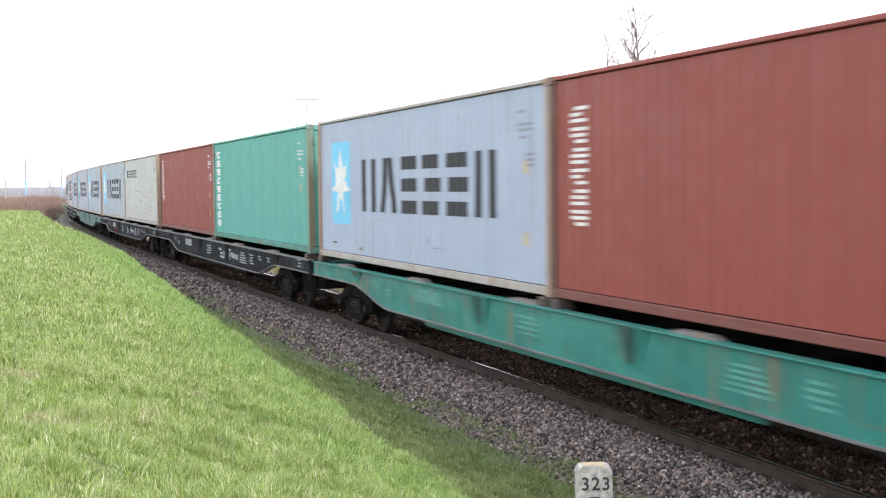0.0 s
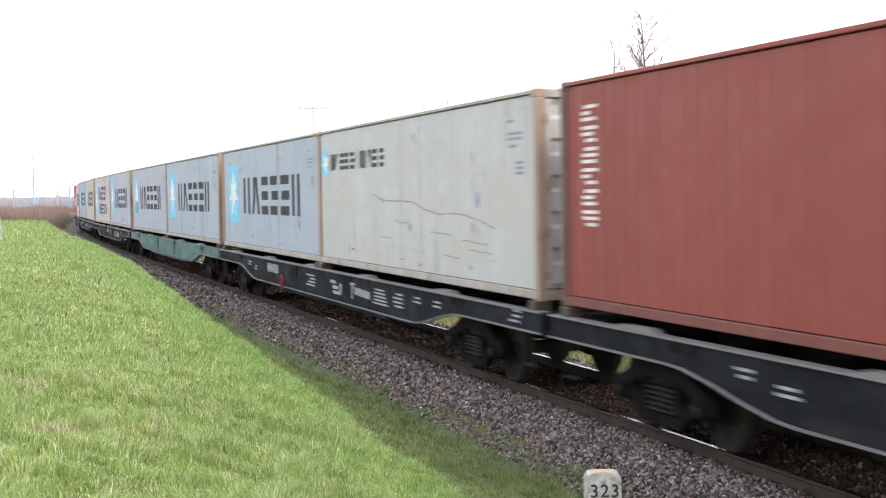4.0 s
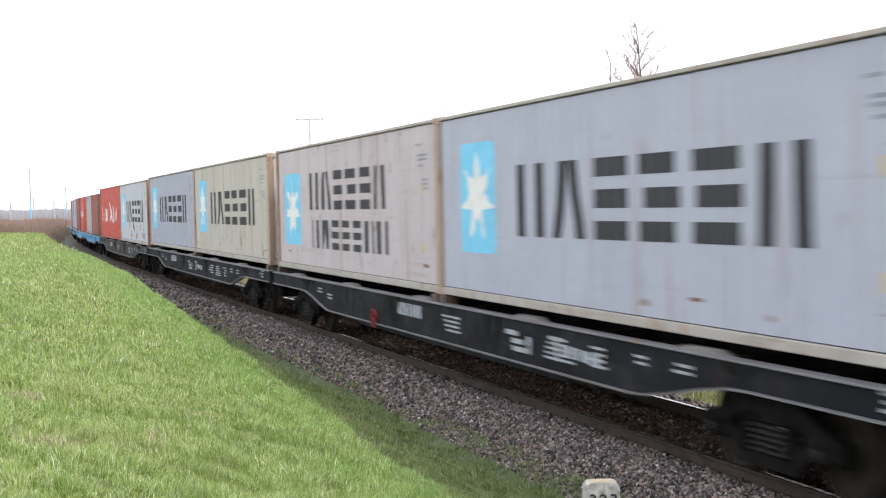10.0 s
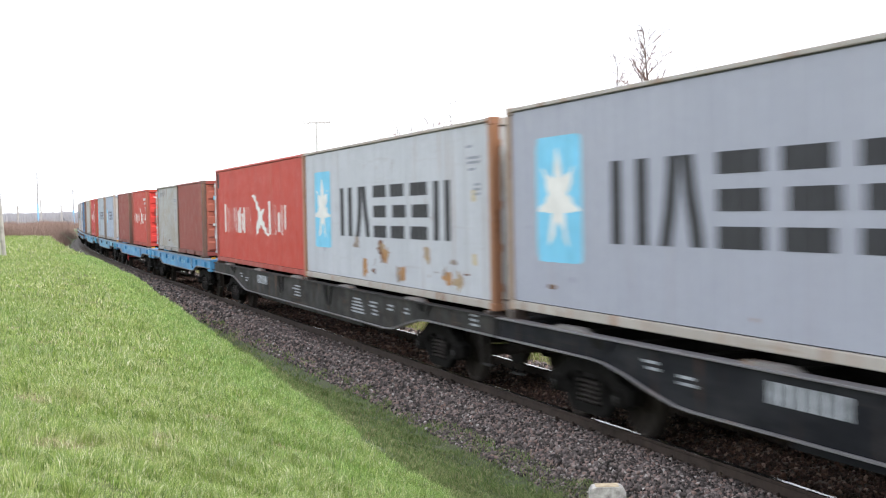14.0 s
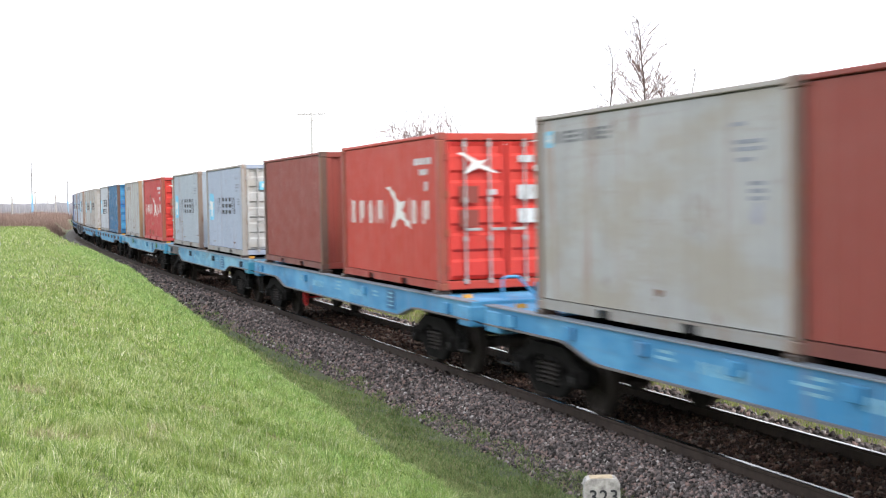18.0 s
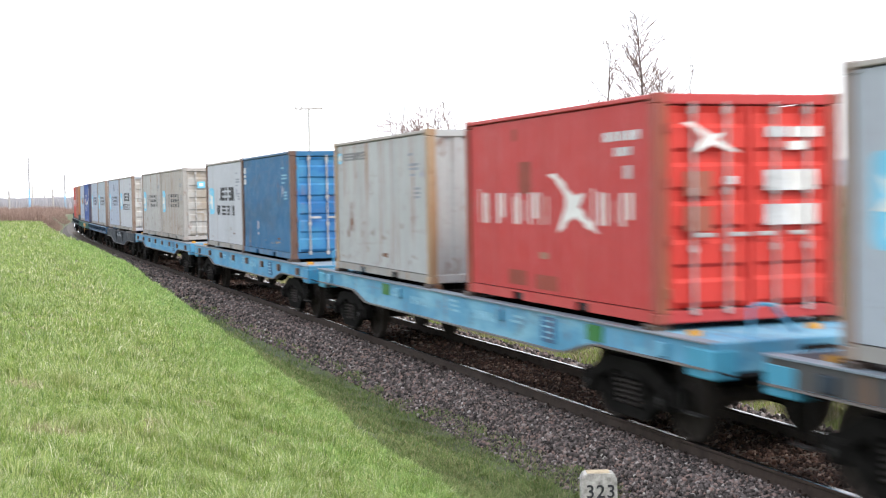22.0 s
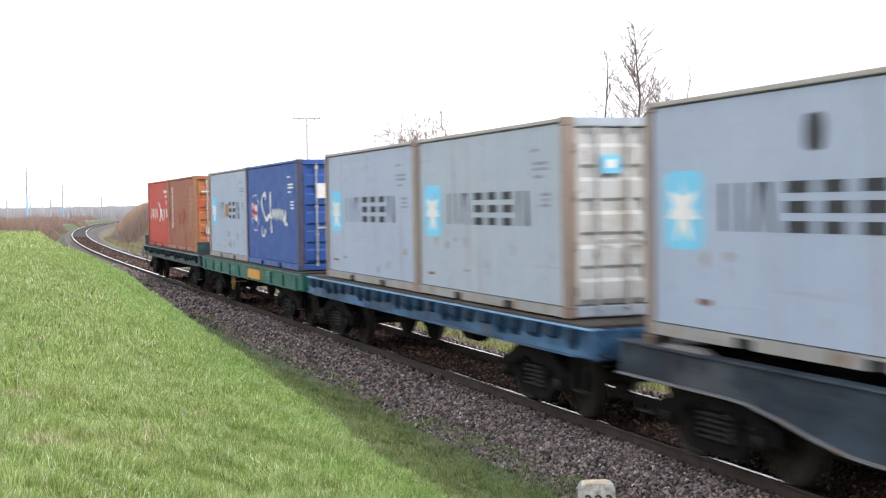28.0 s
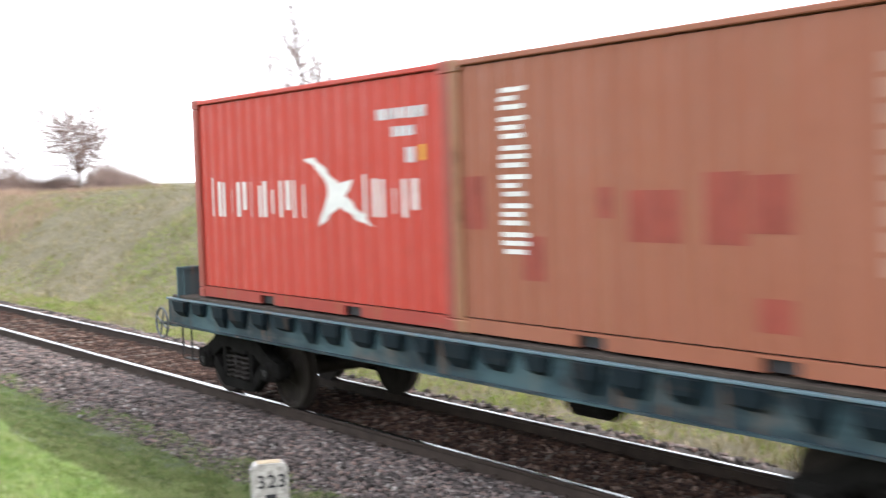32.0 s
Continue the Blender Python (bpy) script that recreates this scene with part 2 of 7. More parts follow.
def run(t):
    """How far the train has gone by then."""
    s = 0.0
    for (a, va), (b, vb) in zip(SPEEDS, SPEEDS[1:]):
        if t <= a:
            break
        h = min(t, b) - a
        s += va * h + (vb - va) * h * h / 2 / (b - a)
    return s


def smooth(a, b, x):
    t = min(1.0, max(0.0, (x - a) / (b - a)))
    return t * t * (3 - 2 * t)


# ---- ground ----
def ridge(y):
    """Height of the bank beyond the track."""
    pts = [(-400, 1.0), (-40, 1.2), (8, 1.5), (18, 2.0), (28, 2.55), (42, 2.75), (70, 2.5), (100, 2.35), (128, 2.85), (150, 2.9), (200, 2.2), (260, 0.9), (400, 0.4), (4000, 0.0)]
    for (a, za), (b, zb) in zip(pts, pts[1:]):
        if y <= b:
            return za + (zb - za) * smooth(a, b, y)
    return 0.0


CREST = [(-40, 0.2), (4, 0.0), (11, 0.0), (16, 0.15), (21, 0.28), (27, 0.42), (33, 0.6), (42, 0.85), (58, 1.0), (80, 1.1), (110, 1.1), (220, 0.4), (500, 0.2)]


def along(pts, y):
    """A value between the given ones."""
    for (a, za), (b, zb) in zip(pts, pts[1:]):
        if y <= b:
            return za + (zb - za) * min(1.0, max(0.0, (y - a) / (b - a)))
    return pts[-1][1]


def lie(q, y):
    """Height of the ground q metres to the right of the track's middle line."""
    if q <= -1.9:
        crest, z0 = -4.3 + 0.35 * smooth(10, 45, y), along(CREST, y)
        top = 1.24 - 0.85 * smooth(110, 230, y)
        if q <= crest:
            t = min(1.0, (crest - q) / 4.1)
            z = z0 + (top - z0) * (0.65 * t + 0.35 * math.sin(t * math.pi / 2))
            return z + 0.045 * noise.noise(Vector((q * 0.45, y * 0.3, 0)))
        toe = -2.5
        if q < toe:
            t = (q - crest) / (toe - crest)
            z = z0 + (-0.5 - z0) * (0.5 * t + 0.5 * math.sin(t * math.pi / 2))
            return z + 0.03 * noise.noise(Vector((q, y * 0.4, 3)))
        return -0.5 + 0.13 * smooth(toe, -1.95, q) + 0.015 * noise.noise(Vector((q * 3, y * 1.5, 3)))
    if q < 2.1:
        return -0.6
    if q < 4.2:
        return -0.6 + 0.1 * smooth(2.1, 3.0, q) + 0.02 * noise.noise(Vector((q, y * 0.5, 8)))
    h = ridge(y)
    t = min(1.0, (q - 4.2) / (6.0 - 2.8 * smooth(60, 105, y)))
    z = -0.5 + (h + 0.5) * (t * t * (3 - 2 * t) * 0.5 + t * 0.5)
    z += 0.09 * noise.noise(Vector((q * 0.5, y * 0.3, 5))) * min(1, q - 4.2)
    return z


def turf_edge(y):
    """Where the bright turf gives way to the dark mossy strip."""
    return -4.42 + 0.4 * smooth(10, 45, y) + 0.2 * noise.noise(Vector((2.5, y * 0.7, 2))) + 0.1 * noise.noise(Vector((7.5, y * 2.3, 2)))


def ground_material(name, a, b, c, scale):
    m, nt, bs = nodes_of(name)
    col = ramp(nt, tex(nt, scale, 8, 0.7), [(0.3, a), (0.5, b), (0.72, c)])
    col = blend(nt, ramp(nt, tex(nt, scale * 9, 5, 0.7, None, 4.0), [(0.35, 0.0), (0.75, 0.6)]), col, tuple(v * 0.5 for v in b))
    nt.links.new(col, bs.inputs["Base Color"])
    bs.inputs["Roughness"].default_value = 0.95
    bump(nt, bs, tex(nt, scale * 20, 6, 0.7), 0.6, 0.05)
    return m


TURF = ground_material("spring_turf", (0.075, 0.1, 0.02), (0.115, 0.14, 0.033), (0.18, 0.165, 0.065), 0.5)
MOSS = ground_material("mossy_ditch", (0.055, 0.075, 0.03), (0.08, 0.1, 0.042), (0.105, 0.1, 0.057), 0.9)
SOIL = ground_material("gravelly_formation", (0.07, 0.06, 0.05), (0.1, 0.09, 0.075), (0.14, 0.12, 0.1), 1.5)
DRY = ground_material("dry_grass_bank", (0.085, 0.08, 0.042), (0.135, 0.118, 0.07), (0.18, 0.15, 0.1), 0.45)
FIELD = ground_material("far_fields", (0.13, 0.105, 0.065), (0.155, 0.125, 0.085), (0.12, 0.115, 0.05), 0.02)


def steps(*spans):
    out = []
    for a, b, n in spans:
        out += [a + (b - a) * i / n for i in range(n)]
    return out + [spans[-1][1]]


def build_ground():
    qs = steps((-3000, -300, 8), (-300, -40, 10), (-40, -12, 10), (-12, -1.85, 36), (-1.85, 2.1, 4), (2.1, 4.2, 7), (4.2, 14, 22), (14, 60, 12), (60, 400, 10), (400, 3000, 8))
    ys = steps((-420, -40, 12), (-40, -4, 10), (-4, 64, 90), (64, 160, 60), (160, 420, 40), (420, 3400, 16))
    s = Shape()
    pts = [(middle(y) + q, y, lie(q, y)) for y in ys for q in qs]
    n = len(qs)
    faces, mats = [], []
    for j in range(len(ys) - 1):
        for i in range(n - 1):
            faces.append((j * n + i, j * n + i + 1, (j + 1) * n + i + 1, (j + 1) * n + i))
            q, y = (qs[i] + qs[i + 1]) / 2, (ys[j] + ys[j + 1]) / 2
            edge = turf_edge(y)
            if y > 330 or abs(q) > 250:
                k = 4
            elif q < edge:
                k = 0 if y < 115 else 4
            elif q < -1.8:
                k = 1
            elif q < 2.4:
                k = 2
            else:
                k = 3
            mats.append(k)
    s.add(pts, faces)
    s.m = mats
    me = s.mesh("ground", TURF, MOSS, SOIL, DRY, FIELD, smooth=True)
    tagged(new("ground", me), "grassy railway cutting with green turf, mossy ditch and dry grass bank", "ground", kind="structure")


build_ground()


def quick_mesh(name, co, loops, sizes, *mats):
    """A large mesh straight from arrays."""
    me = bpy.data.meshes.new(name)
    me.vertices.add(len(co))
    me.vertices.foreach_set("co", np.asarray(co, np.float32).ravel())
    me.loops.add(len(loops))
    me.loops.foreach_set("vertex_index", np.asarray(loops, np.int32))
    me.polygons.add(len(sizes))
    me.polygons.foreach_set("loop_start", np.concatenate([[0], np.cumsum(sizes)[:-1]]).astype(np.int32))
    me.update(calc_edges=True)
    for m in mats:
        me.materials.append(m)
    return me


def blades(name, base, height, width, lean, *mats, flow=False):
    """Bent grass blades: five points and two faces each."""
    n = len(base)
    rng = np.random.default_rng(len(name) * 7 + n % 97)
    a, b = rng.uniform(0, 2 * np.pi, n), rng.uniform(0, 2 * np.pi, n)
    if flow:
        # neighbours lie over the same way, as wind and rain left them
        b = np.array([9.0 * noise.noise(Vector((u * 1.6, v * 1.6, 3))) + 5.0 * noise.noise(Vector((u * 5, v * 5, 8))) for u, v, _ in base]) + rng.normal(0, 0.55, n)
    side = np.stack([np.cos(a), np.sin(a), 0 * a], 1) * (width / 2)[:, None]
    away = np.stack([np.cos(b), np.sin(b), 0 * b], 1) * (lean * height)[:, None]
    up = np.zeros((n, 3))
    up[:, 2] = height
    mid = base + up * 0.55 + away * 0.3
    tip = base + up * (1 - 0.35 * lean[:, None] ** 2) + away
    co = np.stack([base - side, base + side, mid + side * 0.8, mid - side * 0.8, tip], 1).reshape(-1, 3)
    k = np.arange(n)[:, None] * 5
    loops = np.concatenate([k + [0, 1, 2, 3], k + [3, 2, 4]], 1).ravel()
    return quick_mesh(name, co, loops, np.tile([4, 3], n), *mats)


def scatter(rng, count, y0, y1, q0, q1, keep=None):
    y = rng.uniform(y0, y1, count)
    q = rng.uniform(q0, q1, count)
    if keep is not None:
        k = keep(q, y)
        y, q = y[k], q[k]
    z = np.array([lie(a, b) for a, b in zip(q, y)])
    x = np.array([middle(b) for b in y]) + q
    return np.stack([x, y, z], 1)


# the palest stop puts glints of light into the colour of single blades
GRASS = island("fresh_grass_glint_tones", [(0.0, (0.074, 0.14, 0.024)), (0.3, (0.193, 0.3, 0.052)), (0.7, (0.34, 0.43, 0.122)), (0.87, (0.49, 0.515, 0.225)), (1.0, (0.75, 0.73, 0.54))], 0.36, 0.4, (0.4, 0.36, 0.18), 0.6)
# greener fringe, also mixed brighter to carry the light on the crest
LUSH_LIT = island("lush_lit_fringe_tone", [(0.0, (0.1, 0.2, 0.045)), (0.4, (0.215, 0.36, 0.08)), (0.8, (0.36, 0.49, 0.145)), (1.0, (0.58, 0.62, 0.32))], 0.36, 0.4, None, 0.6)
THATCH = island("dead_thatch_blades", [(0.0, (0.2, 0.17, 0.08)), (0.6, (0.36, 0.34, 0.17)), (1.0, (0.56, 0.52, 0.34))], 0.6, 0.25, None, 0.4)
SHORT = island("short_mossy_blades", [(0.0, (0.085, 0.13, 0.045)), (0.55, (0.175, 0.235, 0.082)), (0.85, (0.26, 0.285, 0.125)), (1.0, (0.36, 0.31, 0.2))], 0.8, 0.25, (0.14, 0.105, 0.08))
FRESH = island("new_green_blades", [(0.0, (0.13, 0.2, 0.04)), (0.6, (0.24, 0.31, 0.075)), (1.0, (0.38, 0.38, 0.15))], 0.8, 0.3)
STRAW = island("dry_straw_blades", [(0.0, (0.13, 0.14, 0.05)), (0.35, (0.21, 0.188, 0.095)), (0.7, (0.285, 0.24, 0.14)), (1.0, (0.43, 0.37, 0.25))], 0.85, 0.25)
REED = island("dead_reed_stalks", [(0.0, (0.2, 0.13, 0.095)), (0.6, (0.35, 0.25, 0.185)), (1.0, (0.48, 0.37, 0.29))], 0.9, 0.15)


def build_grass():
    rng = np.random.default_rng(5)

    def inside(q, y):
        edge = np.array([turf_edge(v) for v in y])
        return (q < edge + 0.06 * rng.standard_normal(len(q))) & (q > -8.7 - 0.02 * y)

    sets, dead = [], []
    # sparse turf round the place where the camera stands
    p = scatter(rng, 22000, -14, 6.5, -16, -3.3, lambda q, y: q < -4.42 + 0.15 * rng.standard_normal(len(q)))
    sets.append((p, 0.06 * rng.uniform(0.5, 1.4, len(p)), 0.014 * rng.uniform(0.7, 1.3, len(p))))
    p = scatter(rng, 14000, 6.5, 60, -18, -8.8)
    sets.append((p, 0.07 * rng.uniform(0.5, 1.4, len(p)), 0.014 * rng.uniform(0.7, 1.3, len(p))))
    for y0, y1, q0, count, w, h in ((6.5, 10.5, -8.9, 120000, 0.0042, 0.078), (10.5, 16, -9.0, 120000, 0.0056, 0.075), (16, 28, -9.3, 80000, 0.0095, 0.075), (28, 60, -10, 60000, 0.016, 0.07), (60, 118, -11, 40000, 0.03, 0.085)):
        p = scatter(rng, count, y0, y1, q0, -3.3, inside)
        fine = np.array([noise.noise(Vector((a * 3.1, b * 2.6, 1))) + 0.6 * noise.noise(Vector((a * 0.9, b * 0.8, 4))) for a, b, _ in p])
        thin = fine + 0.25 * rng.standard_normal(len(p)) > -0.85
        worn = np.array([noise.noise(Vector((a * 1.1, b * 1.3, 9))) + 0.5 * noise.noise(Vector((a * 4.0, b * 3.0, 12))) for a, b, _ in p]) + 0.12 * rng.standard_normal(len(p)) > 0.5
        live = thin & ~worn
        high = h * np.clip(1 + 1.5 * fine, 0.3, 2.4) * rng.uniform(0.5, 1.4, len(p))
        wide = w * rng.uniform(0.7, 1.3, len(p))
        sets.append((p[live], high[live], wide[live]))
        k = worn & (rng.uniform(0, 1, len(p)) < 0.8)
        dead.append((p[k], high[k] * 0.55, wide[k]))
    for y0, y1, count, w, h in ((6.5, 20, 900, 0.006, 0.11), (20, 60, 700, 0.012, 0.11), (60, 110, 250, 0.025, 0.13)):
        heart = np.repeat(scatter(rng, count, y0, y1, -9.2, -4.2, inside), 16, 0)
        heart[:, :2] += rng.normal(0, 0.035, (len(heart), 2))
        sets.append((heart, h * rng.uniform(0.4, 1.1, len(heart)), w * rng.uniform(0.7, 1.2, len(heart))))
    # the lush fringe along the top of the slope, the crest's light in its colour
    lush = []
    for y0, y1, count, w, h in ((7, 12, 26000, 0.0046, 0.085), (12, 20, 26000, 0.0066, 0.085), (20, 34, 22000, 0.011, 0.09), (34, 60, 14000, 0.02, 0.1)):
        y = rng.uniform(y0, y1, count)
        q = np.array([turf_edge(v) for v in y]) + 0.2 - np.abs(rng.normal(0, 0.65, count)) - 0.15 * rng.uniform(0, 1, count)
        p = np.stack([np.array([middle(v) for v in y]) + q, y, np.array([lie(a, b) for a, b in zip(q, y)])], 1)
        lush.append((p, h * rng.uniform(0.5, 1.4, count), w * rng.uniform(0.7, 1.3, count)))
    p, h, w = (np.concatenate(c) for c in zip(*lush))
    me = blades("fringe_grass", p, h, w, rng.uniform(0.15, 1.1, len(p)), LUSH_LIT, flow=True)
    tagged(new("fringe_grass", me), "lush grass along the edge of the bank, brightened for the light on the crest", "grass", kind="stuff")
    p, h, w = (np.concatenate(c) for c in zip(*sets))
    me = blades("grass", p, h, w, rng.uniform(0.15, 1.3, len(p)), GRASS, flow=True)
    tagged(new("grass", me), "fresh bright green spring grass on the bank", "grass", kind="stuff")
    p, h, w = (np.concatenate(c) for c in zip(*dead))
    me = blades("dead_thatch", p, h, w, rng.uniform(0.5, 1.6, len(p)), THATCH)
    tagged(new("dead_thatch", me), "flattened straw-coloured dead grass among the green", "grass", kind="stuff")
    sets = []

    def strip(q, y):
        edge = np.array([-1.97 + 0.3 * noise.noise(Vector((1.5, v * 0.9, 6))) + 0.12 * noise.noise(Vector((4.5, v * 3.1, 6))) for v in y])
        bald = np.array([noise.noise(Vector((u * 1.4, v * 0.9, 15))) + 0.5 * noise.noise(Vector((u * 4, v * 3, 16))) for u, v in zip(q, y)])
        return (q < edge + 0.07 * rng.standard_normal(len(q))) & (bald < 0.75)

    for y0, y1, count, w, h in ((-14, 7, 9000, 0.014, 0.06), (7, 14, 75000, 0.0055, 0.066), (14, 24, 36000, 0.0085, 0.065), (24, 60, 16000, 0.02, 0.07)):
        p = scatter(rng, count, y0, y1, -4.6, -1.75, strip)
        tuft = np.array([noise.noise(Vector((a * 2.2, b * 1.6, 19))) for a, b, _ in p])
        sets.append((p, h * np.clip(1 + 1.3 * tuft, 0.35, 2.3) * rng.uniform(0.5, 1.4, len(p)), w * rng.uniform(0.7, 1.3, len(p))))
    p, h, w = (np.concatenate(c) for c in zip(*sets))
    me = blades("ditch_grass", p, h, w, rng.uniform(0.2, 1.2, len(p)), SHORT, flow=True)
    tagged(new("ditch_grass", me), "short dark mossy grass along the ditch", "grass", kind="stuff")
    sets = []
    for y0, y1, q0, q1, count, w, h in ((8, 30, 2.6, 10.5, 22000, 0.015, 0.12), (30, 80, 2.6, 10.5, 34000, 0.02, 0.13), (80, 160, 2.7, 10.5, 26000, 0.03, 0.12)):
        p = scatter(rng, count, y0, y1, q0, q1)
        tuft = np.array([noise.noise(Vector((a * 1.2, b * 0.9, 31))) for a, b, _ in p])
        sets.append((p, h * np.clip(1 + 1.7 * tuft, 0.25, 2.6) * rng.uniform(0.4, 1.5, len(p)), w * rng.uniform(0.7, 1.3, len(p))))
    p, h, w = (np.concatenate(c) for c in zip(*sets))
    me = blades("dry_grass", p, h, w, rng.uniform(0.3, 1.2, len(p)), STRAW, flow=True)
    tagged(new("dry_grass", me), "last year's dry grass on the slope beyond the rails", "grass", kind="stuff")
    sets = []
    for y0, y1, count, w, h in ((8, 40, 44000, 0.014, 0.1), (40, 90, 20000, 0.02, 0.09)):
        p = scatter(rng, count, y0, y1, 2.4, 9.5)
        k = np.array([noise.noise(Vector((a * 0.22, b * 0.16, 11))) + (0.45 if a < 12.4 else 0.0) for a, b, _ in p]) > -0.12
        p = p[k]
        tuft = np.array([noise.noise(Vector((a * 1.3, b * 1.1, 23))) for a, b, _ in p])
        sets.append((p, h * np.clip(1 + 1.6 * tuft, 0.3, 2.6) * rng.uniform(0.4, 1.5, len(p)), w * rng.uniform(0.7, 1.3, len(p))))
    p, h, w = (np.concatenate(c) for c in zip(*sets))
    me = blades("new_grass", p, h, w, rng.uniform(0.2, 0.9, len(p)), FRESH)
    tagged(new("new_grass", me), "patches of new green grass among the dry", "grass", kind="stuff")
    # the reed bed on the far bank
    sets = []
    for y0, y1, q0, q1, count, w, h in ((52, 70, 6.5, 13, 12000, 0.013, 0.4), (66, 110, 5.4, 13, 70000, 0.012, 0.5), (110, 230, 4.6, 13, 90000, 0.02, 0.6)):
        p = scatter(rng, count, y0, y1, q0, q1, lambda q, y: q > 6.4 - 1.6 * np.clip((y - 60) / 50, 0, 1) + 0.4 * np.sin(y * 0.35))
        lump = np.array([noise.noise(Vector((a * 0.25, b * 0.12, 7))) for a, b, _ in p])
        tuft = np.array([noise.noise(Vector((a * 1.1, b * 0.8, 27))) for a, b, _ in p])
        low = 1 - 0.6 * np.clip(np.array([a - middle(b) - 8 for a, b, _ in p]) / 4, 0, 1)
        sets.append((p, h * low * np.clip(1 + 0.9 * lump + 1.0 * tuft, 0.15, 2.0) * rng.uniform(0.35, 1.25, len(p)), w * rng.uniform(0.5, 1.2, len(p))))
    p, h, w = (np.concatenate(c) for c in zip(*sets))
    me = blades("reeds", p, h, w, rng.uniform(0.05, 0.4, len(p)), REED)
    tagged(new("reeds", me), "tan dead reeds standing on the far bank", "reeds", kind="stuff")


build_grass()

# ---- track ----
STONE = island("crushed_granite_ballast", [(0.0, (0.022, 0.02, 0.019)), (0.35, (0.08, 0.068, 0.065)), (0.68, (0.155, 0.13, 0.126)), (0.85, (0.235, 0.16, 0.142)), (0.97, (0.26, 0.235, 0.225)), (1.0, (0.42, 0.39, 0.37))], 0.9)
# rusty brown stones with the shade under the train mixed into their colour
UNDERSHADE = island("rusty_shade_darkened_ballast", [(0.0, (0.02, 0.012, 0.01)), (0.5, (0.052, 0.03, 0.023)), (0.9, (0.105, 0.06, 0.045)), (1.0, (0.27, 0.19, 0.155))], 0.85)
BED = ground_material("ballast_bed", (0.05, 0.043, 0.039), (0.095, 0.082, 0.075), (0.15, 0.13, 0.118), 6.0)
# the bed beneath them, darkened for the same shade
BEDIN = ground_material("shade_darkened_ballast_bed", (0.016, 0.011, 0.009), (0.03, 0.021, 0.017), (0.05, 0.035, 0.028), 6.0)
RAILSIDE = plain("rusty_rail_web", (0.045, 0.032, 0.026), 0.8, 0.2, 0.35, 4, 0.2)


def bed_height(q):
    a = abs(q)
    if a < 0.7:
        return -0.168
    if a < 1.6:
        return -0.165
    return -0.165 - (a - 1.6) * 0.62


def sweep(s, outline, stations, closed=True):
    """Pushes an outline of (q, z) along the track."""
    n = len(outline)
    pts = [beside(u, q, z) for u in stations for q, z in outline]
    last = n if closed else n - 1
    faces = [(k * n + i, k * n + (i + 1) % n, (k + 1) * n + (i + 1) % n, (k + 1) * n + i) for k in range(len(stations) - 1) for i in range(last)]
    s.add(pts, faces)
    return s


def build_track():
    far = [-420, -60, 0] + [62 + 6 * i for i in range(45)]
    track = thing("railway_track", "single railway line with shiny worn rails on grey ballast", "railway track", kind="structure")
    bed = Shape()
    outline = [(-2.35, -0.66), (-1.6, -0.18), (-0.86, -0.18), (-0.72, -0.185), (0.72, -0.185), (0.86, -0.18), (1.6, -0.18), (2.35, -0.66)]
    sweep(bed, outline, far, False)
    n = len(outline)
    me = bed.mesh("ballast_bed", BED, BEDIN)
    me.polygons.foreach_set("material_index", [1 if i % (n - 1) in (2, 3, 4) else 0 for i in range(len(me.polygons))])
    part("ballast_bed", me, None, track)
    head = [(-0.075, -0.18), (0.075, -0.18), (0.075, -0.165), (0.014, -0.145), (0.009, -0.05), (0.036, -0.035), (0.036, -0.008), (0.026, 0.0), (-0.026, 0.0), (-0.036, -0.008), (-0.036, -0.035), (-0.009, -0.05), (-0.014, -0.145), (-0.075, -0.165)]
    for side in (-0.797, 0.797):
        s = Shape()
        sweep(s, [(q + side, z) for q, z in head], far)
        me = s.mesh("rail", RAILSIDE, TREAD)
        k = len(head)
        me.polygons.foreach_set("material_index", [1 if i % k in (7, 6, 8) else 0 for i in range(len(me.polygons))])
        part("rail", me, None, track, "steel rail with a shiny worn head")
    sl = Shape()
    sl.box(-1.35, 1.35, -0.125, 0.125, -0.36, -0.175, 0.02)
    mesh = sl.mesh("sleeper", plain("old_sleeper", (0.1, 0.08, 0.067), 0.9, 0.0, 0.5, 6, 0.5))
    fa = Shape()
    for q in (-0.797, 0.797):
        for d in (-1, 1):
            fa.box(q + d * 0.085 - 0.035, q + d * 0.085 + 0.035, -0.06, 0.06, -0.178, -0.14, 0.008)
            fa.tube((q + d * 0.1, 0, -0.15), (q + d * 0.1, 0, -0.105), 0.018, 0.018, 6)
    fmesh = fa.mesh("rail_fastening", RAILSIDE)
    for i in range(260):
        u = -12 + i * 0.545
        x, y, a = line(u)
        for name, data in (("sleeper", mesh), ("rail_fastening", fmesh)):
            if name == "rail_fastening" and i > 150:
                continue
            ob = part(name, data, None, track)
            ob.matrix_basis = pose(x, y, random.uniform(0.0, 0.022), 0, 0, math.degrees(a) + random.uniform(-0.8, 0.8))


